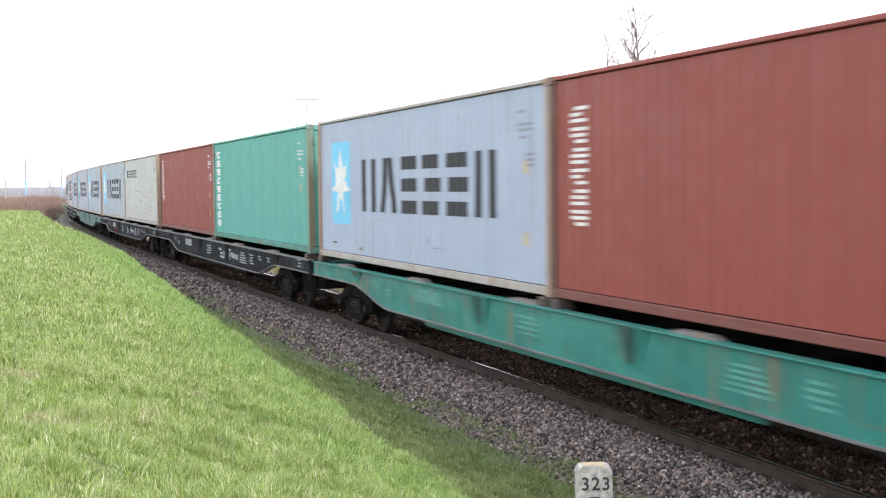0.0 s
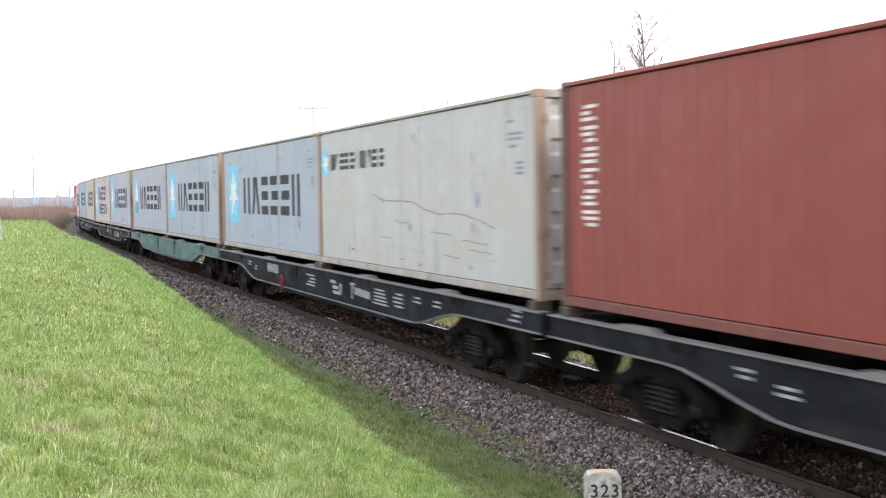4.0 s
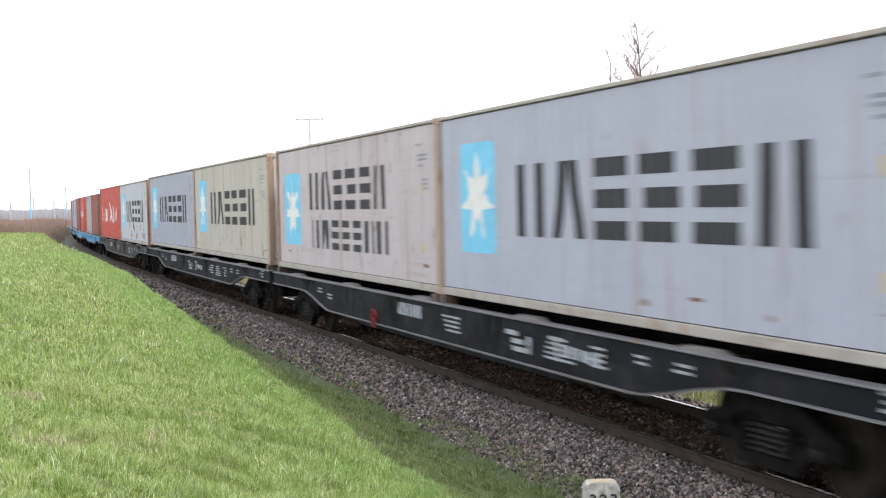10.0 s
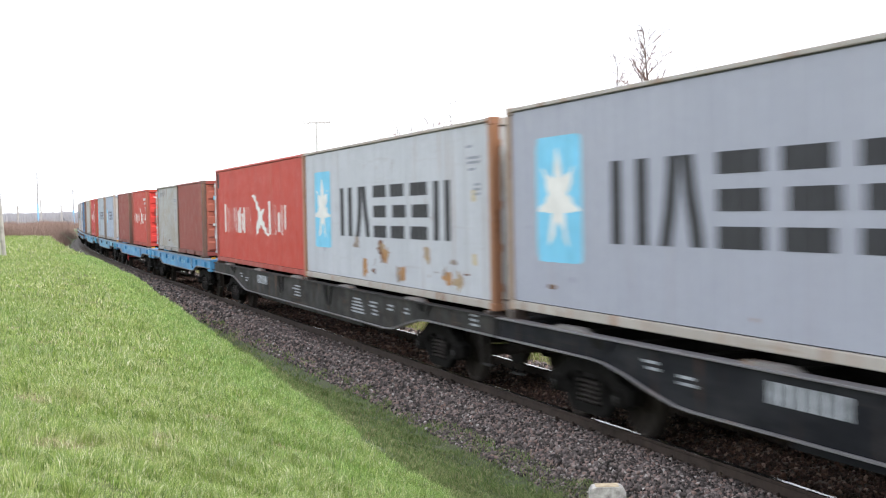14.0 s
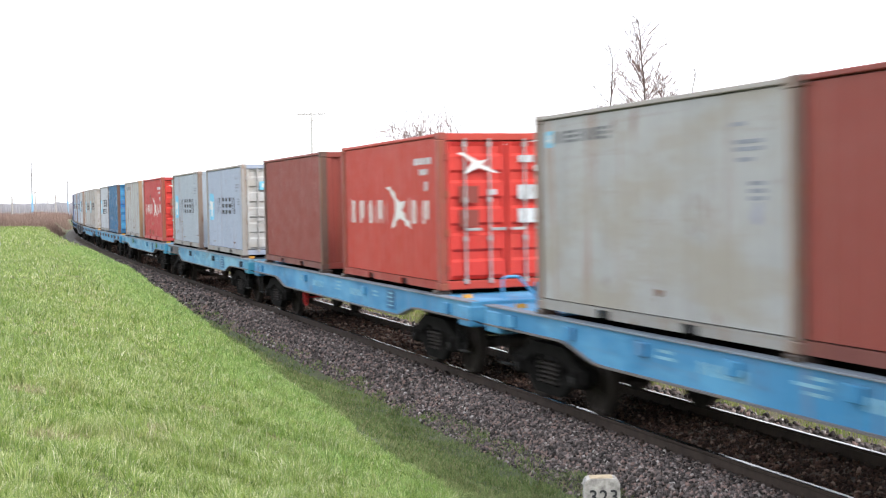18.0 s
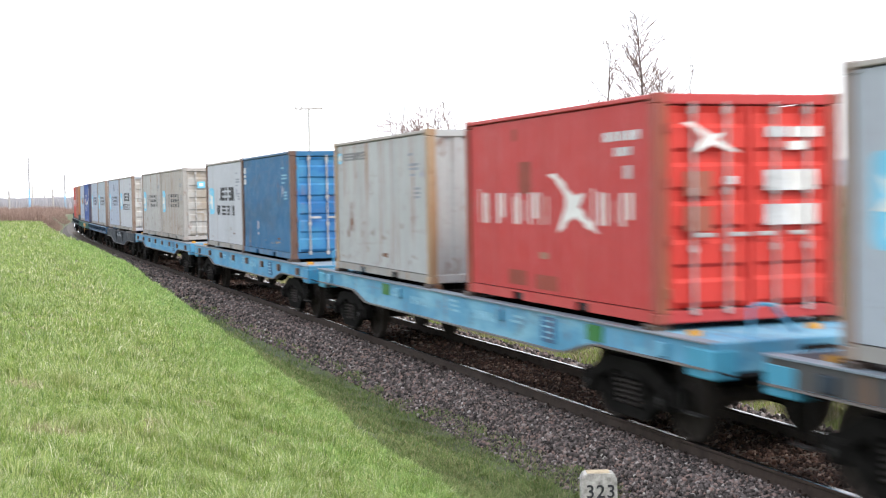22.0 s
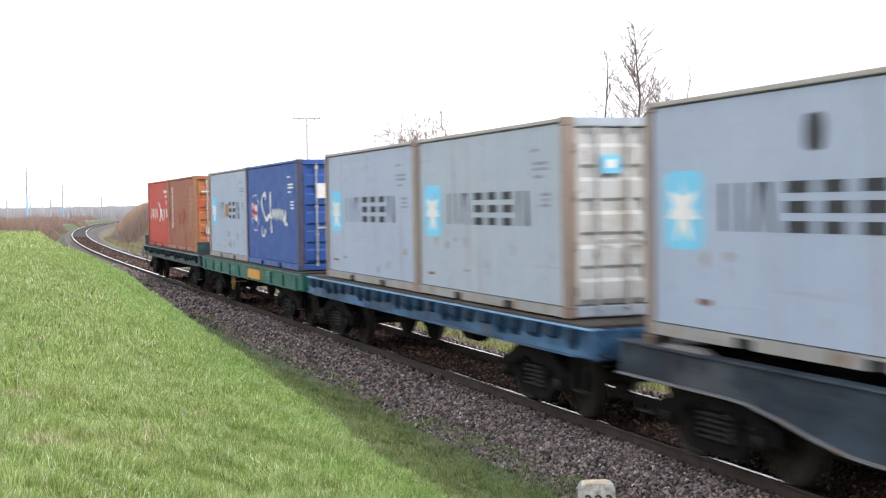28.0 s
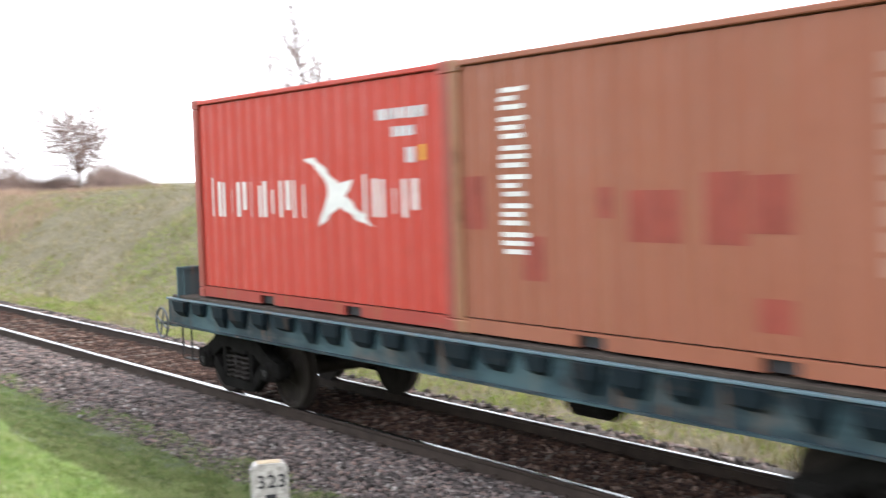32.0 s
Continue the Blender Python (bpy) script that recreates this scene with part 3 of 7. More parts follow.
def stones(name, count, spans, mat, label):
    """Broken stones: cubes knocked out of shape, lying at all angles."""
    rng = np.random.default_rng(len(name))
    cube = np.array([(x, y, z) for z in (-1, 1) for y in (-1, 1) for x in (-1, 1)], float)
    quads = np.array([(0, 2, 3, 1), (4, 5, 7, 6), (0, 1, 5, 4), (2, 6, 7, 3), (0, 4, 6, 2), (1, 3, 7, 5)])
    cos, base = [], []
    for share, y0, y1, q0, q1, size in spans:
        n = int(count * share)
        y, q = rng.uniform(y0, y1, n), rng.uniform(q0, q1, n)
        z = np.array([max(bed_height(a), lie(a, b) - 0.004) if a < -1.75 else bed_height(a) for a, b in zip(q, y)]) + rng.uniform(-0.022, 0.02, n)
        c = np.array([beside(b, a, 0) for a, b in zip(q, y)])
        c[:, 2] = z
        r = size * rng.uniform(0.55, 1.25, n)
        p = cube[None] * rng.uniform(0.45, 1.0, (n, 8, 3)) * (r[:, None, None] / 2) * rng.uniform(0.6, 1.2, (n, 1, 3))
        e = rng.normal(size=(n, 4))
        e /= np.linalg.norm(e, axis=1)[:, None]
        w, x, yy, zz = e.T
        R = np.stack([1 - 2 * (yy * yy + zz * zz), 2 * (x * yy - zz * w), 2 * (x * zz + yy * w), 2 * (x * yy + zz * w), 1 - 2 * (x * x + zz * zz), 2 * (yy * zz - x * w), 2 * (x * zz - yy * w), 2 * (yy * zz + x * w), 1 - 2 * (x * x + yy * yy)], 1).reshape(n, 3, 3)
        cos.append(np.einsum("nij,nkj->nki", R, p) + c[:, None])
    co = np.concatenate(cos)
    n = len(co)
    loops = (np.arange(n)[:, None, None] * 8 + quads[None]).ravel()
    me = quick_mesh(name, co.reshape(-1, 3), loops, np.full(n * 6, 4), mat)
    tagged(new(name, me), label, "gravel", kind="stuff")


build_track()
stones("ballast_gravel", 62000, ((0.45, 9, 20, -2.3, -0.86, 0.047), (0.3, 20, 38, -2.25, -0.86, 0.056), (0.11, 38, 75, -2.25, -0.86, 0.09), (0.08, 9, 40, 0.88, 2.2, 0.07), (0.06, 40, 100, 0.88, 2.2, 0.11)), STONE, "coarse grey and pinkish crushed stone along the rails")
stones("oily_gravel_bed", 25000, ((0.6, 7, 24, -0.74, 0.74, 0.047), (0.28, 24, 60, -0.74, 0.74, 0.075), (0.12, 60, 150, -0.74, 0.74, 0.13)), UNDERSHADE, "rusty stones between the rails, darkened for the shade under the train")


# ---- containers ----
DULLROD = plain("dull_grey_bar_steel", (0.36, 0.35, 0.345), 0.6, 0.2, 0.35, 8)
HALF, WALL = 1.219, 1.2  # half the width over the corners; the outermost plane of the side sheets
PITCH, DEPTH = 0.278, 0.026


def wave(u):
    """How far the pressed side sheet stands back at u metres along it."""
    f = (u / PITCH) % 1.0
    if f < 0.26:
        return 0.0
    if f < 0.5:
        return DEPTH * (f - 0.26) / 0.24
    if f < 0.76:
        return DEPTH
    return DEPTH * (1 - (f - 0.76) / 0.24)


def folds(a, b):
    """The fold lines of the sheet between a and b."""
    out = {a, b}
    k = math.floor(a / PITCH)
    while k * PITCH < b:
        for f in (0.0, 0.26, 0.5, 0.76):
            u = (k + f) * PITCH
            if a < u < b:
                out.add(u)
        k += 1
    return sorted(out)


def spans_at(poly, u):
    """The stretches of height that lie inside an outline at u."""
    zs = []
    for (u0, z0), (u1, z1) in zip(poly, poly[1:] + poly[:1]):
        if (u0 <= u) != (u1 <= u):
            zs.append(z0 + (z1 - z0) * (u - u0) / (u1 - u0))
    zs.sort()
    return list(zip(zs[::2], zs[1::2]))


def painted_on(box, name, material, polys, label="", lift=0.004, end=False):
    """A painted marking that follows the pressed sheet. u runs from the rear edge forwards, z from the container's foot."""
    length = box["length"]
    for poly in polys:
        s = Shape()
        lo, hi = min(p[0] for p in poly), max(p[0] for p in poly)
        cuts = sorted(set(folds(lo, hi)) | {p[0] for p in poly} | set(np.linspace(lo, hi, 5).tolist()))
        for a, b in zip(cuts, cuts[1:]):
            if b - a < 1e-4:
                continue
            e = (b - a) * 0.001
            left, right = spans_at(poly, a + e), spans_at(poly, b - e)
            if len(left) != len(right):
                left = right = spans_at(poly, (a + b) / 2)
            for (z0, z1), (z2, z3) in zip(left, right):
                if end:
                    s.add([(a, end, z0), (b, end, z2), (b, end, z3), (a, end, z1)], [(0, 1, 2, 3)])
                else:
                    xa, xb = -(WALL - wave(a)) - lift, -(WALL - wave(b)) - lift
                    ya, yb = length / 2 - a, length / 2 - b
                    s.add([(xa, ya, z0), (xb, yb, z2), (xb, yb, z3), (xa, ya, z1)], [(0, 1, 2, 3)])
        me = s.mesh(name, material, weld=0.003)
        part(name, me, None, box, label)


def rect(u0, u1, z0, z1):
    return [(u0, z0), (u1, z0), (u1, z1), (u0, z1)]


def rounded(u0, u1, z0, z1, r):
    out = []
    for cx, cz, a0 in ((u1 - r, z1 - r, 0), (u0 + r, z1 - r, 90), (u0 + r, z0 + r, 180), (u1 - r, z0 + r, 270)):
        out += [(cx + r * math.cos(radians(a0 + k * 30)), cz + r * math.sin(radians(a0 + k * 30))) for k in range(4)]
    return out


def star(cu, cz, r, inner, n=7, turn=90):
    return [(cu + (r if i % 2 == 0 else inner) * math.cos(radians(turn + i * 180 / n)), cz + (r if i % 2 == 0 else inner) * math.sin(radians(turn + i * 180 / n))) for i in range(2 * n)]


def emblem(box, u0, u1, z0, z1):
    painted_on(box, "emblem", SKYBLUE, [rounded(u0, u1, z0, z1, (u1 - u0) * 0.12)], "light blue painted panel")
    r = min(u1 - u0, z1 - z0) * 0.47
    painted_on(box, "star", WHITE, [star((u0 + u1) / 2, (z0 + z1) / 2, r, r * 0.42)], "white painted star", 0.008)


def dark_blocks(box, u0, u1, z0, z1, n, material=None):
    """A big painted name, kept as plain upright and level bars."""
    w = (u1 - u0) / n
    h = z1 - z0
    polys = []
    for i in range(n):
        a, b = u0 + i * w + w * 0.09, u0 + (i + 1) * w - w * 0.13
        kind = i % 6
        if kind in (2, 3, 4):
            cut = (0.0, 0.12, 0.05)[kind - 2] * (b - a)
            polys += [rect(a + (cut if k == 1 else 0), b - (cut if k != 1 else 0), z0 + k * h * 0.385, z0 + k * h * 0.385 + h * 0.23) for k in range(3)]
        else:
            lean = (0.0, 0.18, 0, 0, 0, 0.05)[kind] * (b - a)
            w3 = (b - a) * 0.3
            polys += [[(a, z0), (a + w3, z0), (a + w3 + lean, z1), (a + lean, z1)], [(b - w3, z0), (b, z0), (b - lean, z1), (b - w3 - lean, z1)]]
    painted_on(box, "lettering", material or LETTER, polys, "big dark painted bars")


def white_blocks(box, u0, u1, z0, z1, n, material=None):
    w = (u1 - u0) / n
    h = z1 - z0
    polys = []
    for i in range(n):
        a, b = u0 + i * w + w * 0.1, u0 + (i + 1) * w - w * 0.12
        top = z1 if i else z1 + h * 0.15
        polys.append(rect(a, a + (b - a) * 0.22, z0, top))
        polys.append(rect(b - (b - a) * 0.3, b - (b - a) * 0.08, z0 + h * 0.1 * (i % 3), top - h * 0.12 * ((i + 1) % 3)))
    painted_on(box, "lettering", material or WHITE, polys, "white painted bars")


WING = [(-1.1, 0.6), (-0.74, 0.63), (-0.28, 0.36), (0.08, 0.15), (0.53, 0.24), (0.3, -0.05), (1.18, -0.55), (0.76, -0.48), (0.08, -0.22), (-0.64, -0.58), (-0.46, -0.2), (-0.28, 0.06), (-0.58, 0.38)]


def bird(box, cu, cz, s):
    """A white winged shape on the red boxes, drawn as a plain crossed figure."""
    polys = [[(cu + a * s, cz + b * s) for a, b in WING]]
    painted_on(box, "emblem", WHITE, polys, "white winged emblem shape")


def stacked(box, u0, u1, z0, z1, n, material=None, fill=0.22):
    """A name down the corner, kept as a column of short bars."""
    h = (z1 - z0) / n
    polys = []
    for i in range(n):
        a, b = z0 + i * h + h * 0.12, z0 + (i + 1) * h - h * 0.12
        w = u1 - u0
        polys += [rect(u0 + w * 0.1 * (i % 2), u1, b - (b - a) * fill, b), rect(u0, u1 - w * 0.2 * (i % 3), (a + b) / 2 - (b - a) * fill / 2, (a + b) / 2 + (b - a) * fill / 2), rect(u0 + w * 0.15 * ((i + 1) % 2), u1 - w * 0.1, a, a + (b - a) * fill)]
    painted_on(box, "lettering", material or WHITE, polys, "column of white painted bars")


def codes(box, material, tall=True):
    """Number and weight panels at the front top corner, kept as bars."""
    f, h = box["length"], box["height"]
    polys = []
    for k, (du, dz, w, n) in enumerate(((1.25, 0.42, 0.34, 1), (1.15, 0.6, 0.62, 2), (1.1, 0.78, 0.38, 1), (0.9, 1.02, 0.36, 3))):
        for i in range(n):
            polys.append(rect(f - du + 0.08, f - du + 0.08 + w * 0.75, h - dz - i * 0.075, h - dz + 0.042 - i * 0.075))
    painted_on(box, "marking", material, polys, "small stencilled bars")


def warning(box, zs, material=None):
    f = box["length"]
    for z in zs:
        painted_on(box, "sticker", material or STICKER, [rect(f - 0.95, f - 0.74, z, z + 0.18)], "yellow warning sticker")


def paint_tone(paint):
    """The plain colour that a paint was mixed from."""
    return paint["tone"]


def container(name, label, length, height, paint, post, door="blank", rail=None, doors=None, group="containers on the train"):
    box = thing(name, label, "shipping container", group)
    box["length"], box["height"] = length, height
    e, y1 = length / 2, length / 2 - 0.1
    for side in (-1, 1):
        us = folds(0.1, length - 0.1)
        out = [(side * (WALL - wave(u)), length / 2 - u) for u in us]
        s = Shape()
        s.prism(out + [(side * 1.15, -y1), (side * 1.15, y1)], "z", 0.155, height - 0.082)
        part("side_panel", s, paint, box, "pressed corrugated steel side")
        s = Shape()
        s.box(min(side * 1.155, side * HALF), max(side * 1.155, side * HALF), -e + 0.15, e - 0.15, height - 0.066, height - 0.012, 0.01)
        part("top_rail", s, rail or (RAILCREAM if min(paint_tone(paint)) > 0.25 else paint), box)
        s = Shape()
        if length < 7:
            gaps = [(0.86, 1.22), (-1.22, -0.86)]
            lo = [(e - 0.15, 0.142), (-e + 0.15, 0.142), (-e + 0.15, 0.01), (-1.22, 0.01), (-1.22, 0.115), (-0.86, 0.115), (-0.86, 0.01), (0.86, 0.01), (0.86, 0.115), (1.22, 0.115), (1.22, 0.01), (e - 0.15, 0.01)]
            s.prism(lo, "x", min(side * 1.16, side * 1.21), max(side * 1.16, side * 1.21))
            for a, b in gaps:
                # a black block fills each pocket in place of the shade in it
                p = Shape()
                p.box(min(side * 0.7, side * 1.15), max(side * 0.7, side * 1.15), a, b, 0.012, 0.112)
                part("fork_pocket", p, DARK, box, "fork-lift pocket, a dark block standing for the shade inside")
        else:
            s.box(min(side * 1.16, side * 1.21), max(side * 1.16, side * 1.21), -e + 0.15, e - 0.15, 0.02, 0.142, 0.01)
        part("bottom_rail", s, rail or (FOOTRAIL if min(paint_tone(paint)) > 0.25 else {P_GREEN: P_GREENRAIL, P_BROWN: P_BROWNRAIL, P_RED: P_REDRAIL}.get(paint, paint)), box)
    s = Shape()
    n = int((length - 0.4) / 0.3)
    ribs = [(-e + 0.12, height - 0.03)]
    for i in range(n):
        y = -e + 0.2 + i * 0.3
        ribs += [(y, height - 0.03), (y + 0.04, height - 0.014), (y + 0.16, height - 0.014), (y + 0.2, height - 0.03)]
    ribs += [(e - 0.12, height - 0.03), (e - 0.12, height - 0.07), (-e + 0.12, height - 0.07)]
    s.prism(ribs, "x", -1.152, 1.152)
    part("roof", s, paint, box)
    s = Shape()
    s.box(-1.15, 1.15, -e + 0.1, e - 0.1, 0.1, 0.16)
    part("floor", s, GRIME, box)
    for sx in (-1, 1):
        for sy in (-1, 1):
            s = Shape()
            s.box(min(sx * 1.07, sx * HALF), max(sx * 1.07, sx * HALF), min(sy * (e - 0.14), sy * e), max(sy * (e - 0.14), sy * e), 0.118, height - 0.118, 0.015)
            part("corner_post", s, post, box)
            for z in (0, height - 0.118):
                s = Shape()
                s.box(min(sx * 1.057, sx * (HALF + 0.003)), max(sx * 1.057, sx * (HALF + 0.003)), min(sy * (e - 0.178), sy * (e + 0.003)), max(sy * (e - 0.178), sy * (e + 0.003)), z, z + 0.118, 0.01)
                s.tube((sx * (HALF + 0.001), sy * (e - 0.09), z + 0.06), (sx * (HALF + 0.006), sy * (e - 0.09), z + 0.06), 0.032, 0.032, 8)
                part("corner_casting", s, post, box)
    ends = [("door" if door == "door" else "blank", -1), ("blank", 1)]
    for kind, sy in ends:
        s = Shape()
        s.box(-1.08, 1.08, min(sy * (e - 0.1), sy * e), max(sy * (e - 0.1), sy * e), height - 0.13, height - 0.01, 0.01)
        part("end_header", s, rail or paint, box)
        s = Shape()
        s.box(-1.08, 1.08, min(sy * (e - 0.1), sy * e), max(sy * (e - 0.1), sy * e), 0.01, 0.15, 0.01)
        part("end_sill", s, rail or paint, box)
        if kind == "blank":
            pts = []
            x = -1.07
            k = 0
            while x < 1.07:
                pts.append((x, sy * (e - (0.02 if k % 4 in (0, 1) else 0.065))))
                x += 0.11 if k % 2 == 0 else 0.06
                k += 1
            s = Shape()
            s.prism(pts + [(1.07, sy * (e - 0.09)), (-1.07, sy * (e - 0.09))], "z", 0.15, height - 0.13)
            part("end_wall", s, paint, box, "corrugated steel end")
            continue
        leaf = doors or paint
        for dx in (-1, 1):
            x0, x1 = (0.02, 1.06) if dx > 0 else (-1.06, -0.02)
            z, zt = 0.17, height - 0.15
            prof = [(-(e - 0.075), z)]
            bands = 5
            hb = (zt - z - 0.1) / bands
            for i in range(bands):
                a = z + 0.05 + i * hb
                prof += [(-(e - 0.02), a + 0.02), (-(e - 0.02), a + hb * 0.55), (-(e - 0.06), a + hb * 0.66), (-(e - 0.06), a + hb * 0.94)]
            prof += [(-(e - 0.02), zt), (-(e - 0.09), zt), (-(e - 0.09), z)]
            s = Shape()
            s.prism(prof, "x", x0 + 0.06, x1 - 0.06)
            for xa in (x0, x1 - 0.06):
                s.box(xa, xa + 0.06, -(e - 0.01), -(e - 0.09), z, zt, 0.006)
            leaf_ob = part("door", s, leaf, box, "ribbed steel container door")
            for xr in (x0 + 0.3, x1 - 0.3):
                s = Shape()
                s.tube((xr, -(e + 0.022), 0.12), (xr, -(e + 0.022), height - 0.1), 0.02, 0.02, 8)
                for zz in (0.14, 0.85, 1.5, height - 0.2):
                    s.box(xr - 0.035, xr + 0.035, -(e + 0.04), -(e - 0.02), zz - 0.04, zz + 0.04, 0.006)
                part("lock_rod", s, DULLROD, leaf_ob, "galvanised locking bar")
                s = Shape()
                s.box(min(xr, xr - dx * 0.27), max(xr, xr - dx * 0.27), -(e + 0.06), -(e + 0.035), 0.98, 1.03, 0.006)
                part("door_handle", s, DULLROD, leaf_ob)
            for zz in (0.35, 0.95, 1.6, height - 0.4):
                s = Shape()
                xh = dx * 1.06
                s.box(min(xh, xh + dx * 0.05), max(xh, xh + dx * 0.05), -(e + 0.03), -(e - 0.02), zz - 0.06, zz + 0.06, 0.006)
                part("hinge", s, post, leaf_ob)
    return box


def placard(box, x0, x1, z0, z1, material, label="small printed panel", lift=0.0):
    """A flat sheet stuck on the front end."""
    e = box["length"] / 2
    s = Shape()
    s.box(x0, x1, -(e + 0.016 + lift), -(e - 0.012), z0, z1)
    part("placard", s, material, box, label)


# ---- wagons ----
WHEELS = []  # every wheelset, and its wagon's middle, to be turned as the train runs
MOVERS = []  # things on the train: the thing, its wagon's middle, half the distance of the bogies, its own shift along and up
R_WHEEL = 0.475


def wheel_mesh():
    s = Shape()
    for d in (-1, 1):
        s.lathe([(d * 0.705, R_WHEEL + 0.028), (d * 0.735, R_WHEEL + 0.028), (d * 0.745, R_WHEEL + 0.004), (d * 0.835, R_WHEEL), (d * 0.835, R_WHEEL - 0.05), (d * 0.8, R_WHEEL - 0.07), (d * 0.775, 0.2), (d * 0.84, 0.13), (d * 0.84, 0.085)], "x", (0, 0, 0), 28)
        s.tube((d * 0.84, 0, 0), (d * 1.06, 0, 0), 0.075, 0.075, 12)
        for k in range(3):
            a = k * 2.1
            s.tube((d * 1.06, 0.04 * math.cos(a), 0.04 * math.sin(a)), (d * 1.075, 0.04 * math.cos(a), 0.04 * math.sin(a)), 0.014, 0.014, 6)
    s.tube((-0.75, 0, 0), (0.75, 0, 0), 0.085, 0.085, 12)
    return s.mesh("wheelset", WHEEL)


def bogie_meshes():
    side = Shape()
    x0, x1 = 0.98, 1.13
    side.prism([(-1.2, 0.42), (-1.2, 0.6), (-0.95, 0.66), (-0.55, 0.86), (0.55, 0.86), (0.95, 0.66), (1.2, 0.6), (1.2, 0.42), (0.95, 0.46), (0.7, 0.56), (0.4, 0.7), (-0.4, 0.7), (-0.7, 0.56), (-0.95, 0.46)], "x", x0, x1)
    side.prism([(-0.75, 0.42), (-0.7, 0.56), (-0.36, 0.3), (0.36, 0.3), (0.7, 0.56), (0.75, 0.42), (0.44, 0.17), (-0.44, 0.17)], "x", x0 + 0.01, x1 - 0.01)
    for d in (-1, 1):
        side.box(x0 - 0.02, x1 + 0.03, d * 0.925 - 0.15, d * 0.925 + 0.15, 0.36, 0.6, 0.03)
        side.tube((x1 + 0.0, d * 0.925, 0.475), (x1 + 0.07, d * 0.925, 0.475), 0.12, 0.1, 12)
        side.box(x0 + 0.01, x1 - 0.01, d * 0.38 - 0.05, d * 0.38 + 0.05, 0.28, 0.72)
    spring = Shape()
    n, turns = 40, 5.5
    coil = [(0.085 * math.cos(2 * math.pi * turns * i / n), 0.085 * math.sin(2 * math.pi * turns * i / n), 0.3 + 0.34 * i / n) for i in range(n + 1)]
    ring = 4
    pts = []
    for i, (x, y, z) in enumerate(coil):
        for k in range(ring):
            a = 2 * math.pi * k / ring
            f = 1 + 0.018 * math.cos(a) / 0.085
            pts.append((x * f, y * f, z + 0.018 * math.sin(a)))
    spring.add(pts, [(i * ring + k, i * ring + (k + 1) % ring, (i + 1) * ring + (k + 1) % ring, (i + 1) * ring + k) for i in range(n) for k in range(ring)])
    bolster = Shape()
    bolster.box(-1.1, 1.1, -0.24, 0.24, 0.6, 0.82, 0.03)
    bolster.tube((0, 0, 0.8), (0, 0, 0.95), 0.18, 0.18, 12)
    brake = Shape()
    for d in (-1, 1):
        brake.box(-0.95, 0.95, d * 0.4 - 0.04, d * 0.4 + 0.04, 0.36, 0.44)
        for x in (-0.78, 0.78):
            brake.box(x - 0.06, x + 0.06, d * 0.42 - 0.04, d * 0.42 + 0.1 * d + 0.04, 0.28, 0.6, 0.01)
    mirror = Shape()
    mirror.v, mirror.f, mirror.m = [(-x, y, z) for x, y, z in side.v], list(side.f), list(side.m)
    coil_me = spring.mesh("spring", SPRING)
    return coil_me, [("side_frame", side.mesh("side_frame", FRAMEDUST)), ("side_frame", mirror.mesh("side_frame", FRAMEDUST)), ("bolster", bolster.mesh("bolster", GRIME)), ("brake_beam", brake.mesh("brake_beam", GRIME))]


WHEEL_ME = wheel_mesh()
COIL_ME, BOGIE_ME = bogie_meshes()


def coupler_mesh():
    s = Shape()
    s.box(-0.09, 0.09, -0.55, 0.3, 0.98, 1.14, 0.02)
    s.prism([(-0.2, -0.52), (-0.22, -0.78), (-0.06, -0.9), (0.02, -0.74), (0.12, -0.74), (0.2, -0.86), (0.22, -0.6), (0.1, -0.5)], "z", 0.93, 1.19)
    s.box(-0.2, 0.2, -0.08, 0.0, 0.9, 1.2, 0.02)
    return s.mesh("coupler", GRIME)


COUPLER_ME = coupler_mesh()


def cap_mesh():
    s = Shape()
    s.lathe([(0.11, 0.105), (0.125, 0.1), (0.135, 0.075), (0.14, 0.045), (0.145, 0.02)], "x", (0, 0, 0), 16)
    for k in range(3):
        a = k * 2.094 + 0.5
        s.tube((0.125, 0.06 * math.cos(a), 0.06 * math.sin(a)), (0.148, 0.06 * math.cos(a), 0.06 * math.sin(a)), 0.014, 0.012, 6)
    return s.mesh("bearing_cap", CAPGREY)


CAPGREY = plain("dusty_grey_cast_steel", (0.018, 0.017, 0.0165), 0.7, 0.1, 0.45, 12, 0.2)
CAP_ME = cap_mesh()


def hose_mesh():
    s = Shape()
    s.path([(0.25, 0.0, 1.0), (0.26, -0.15, 0.95), (0.26, -0.3, 0.78), (0.22, -0.42, 0.68), (0.16, -0.5, 0.7)], 0.025, 8)
    s.tube((0.25, 0.15, 1.0), (0.25, 0.0, 1.0), 0.03, 0.03, 8)
    return s.mesh("brake_hose", RUBBER)


HOSE_ME = hose_mesh()


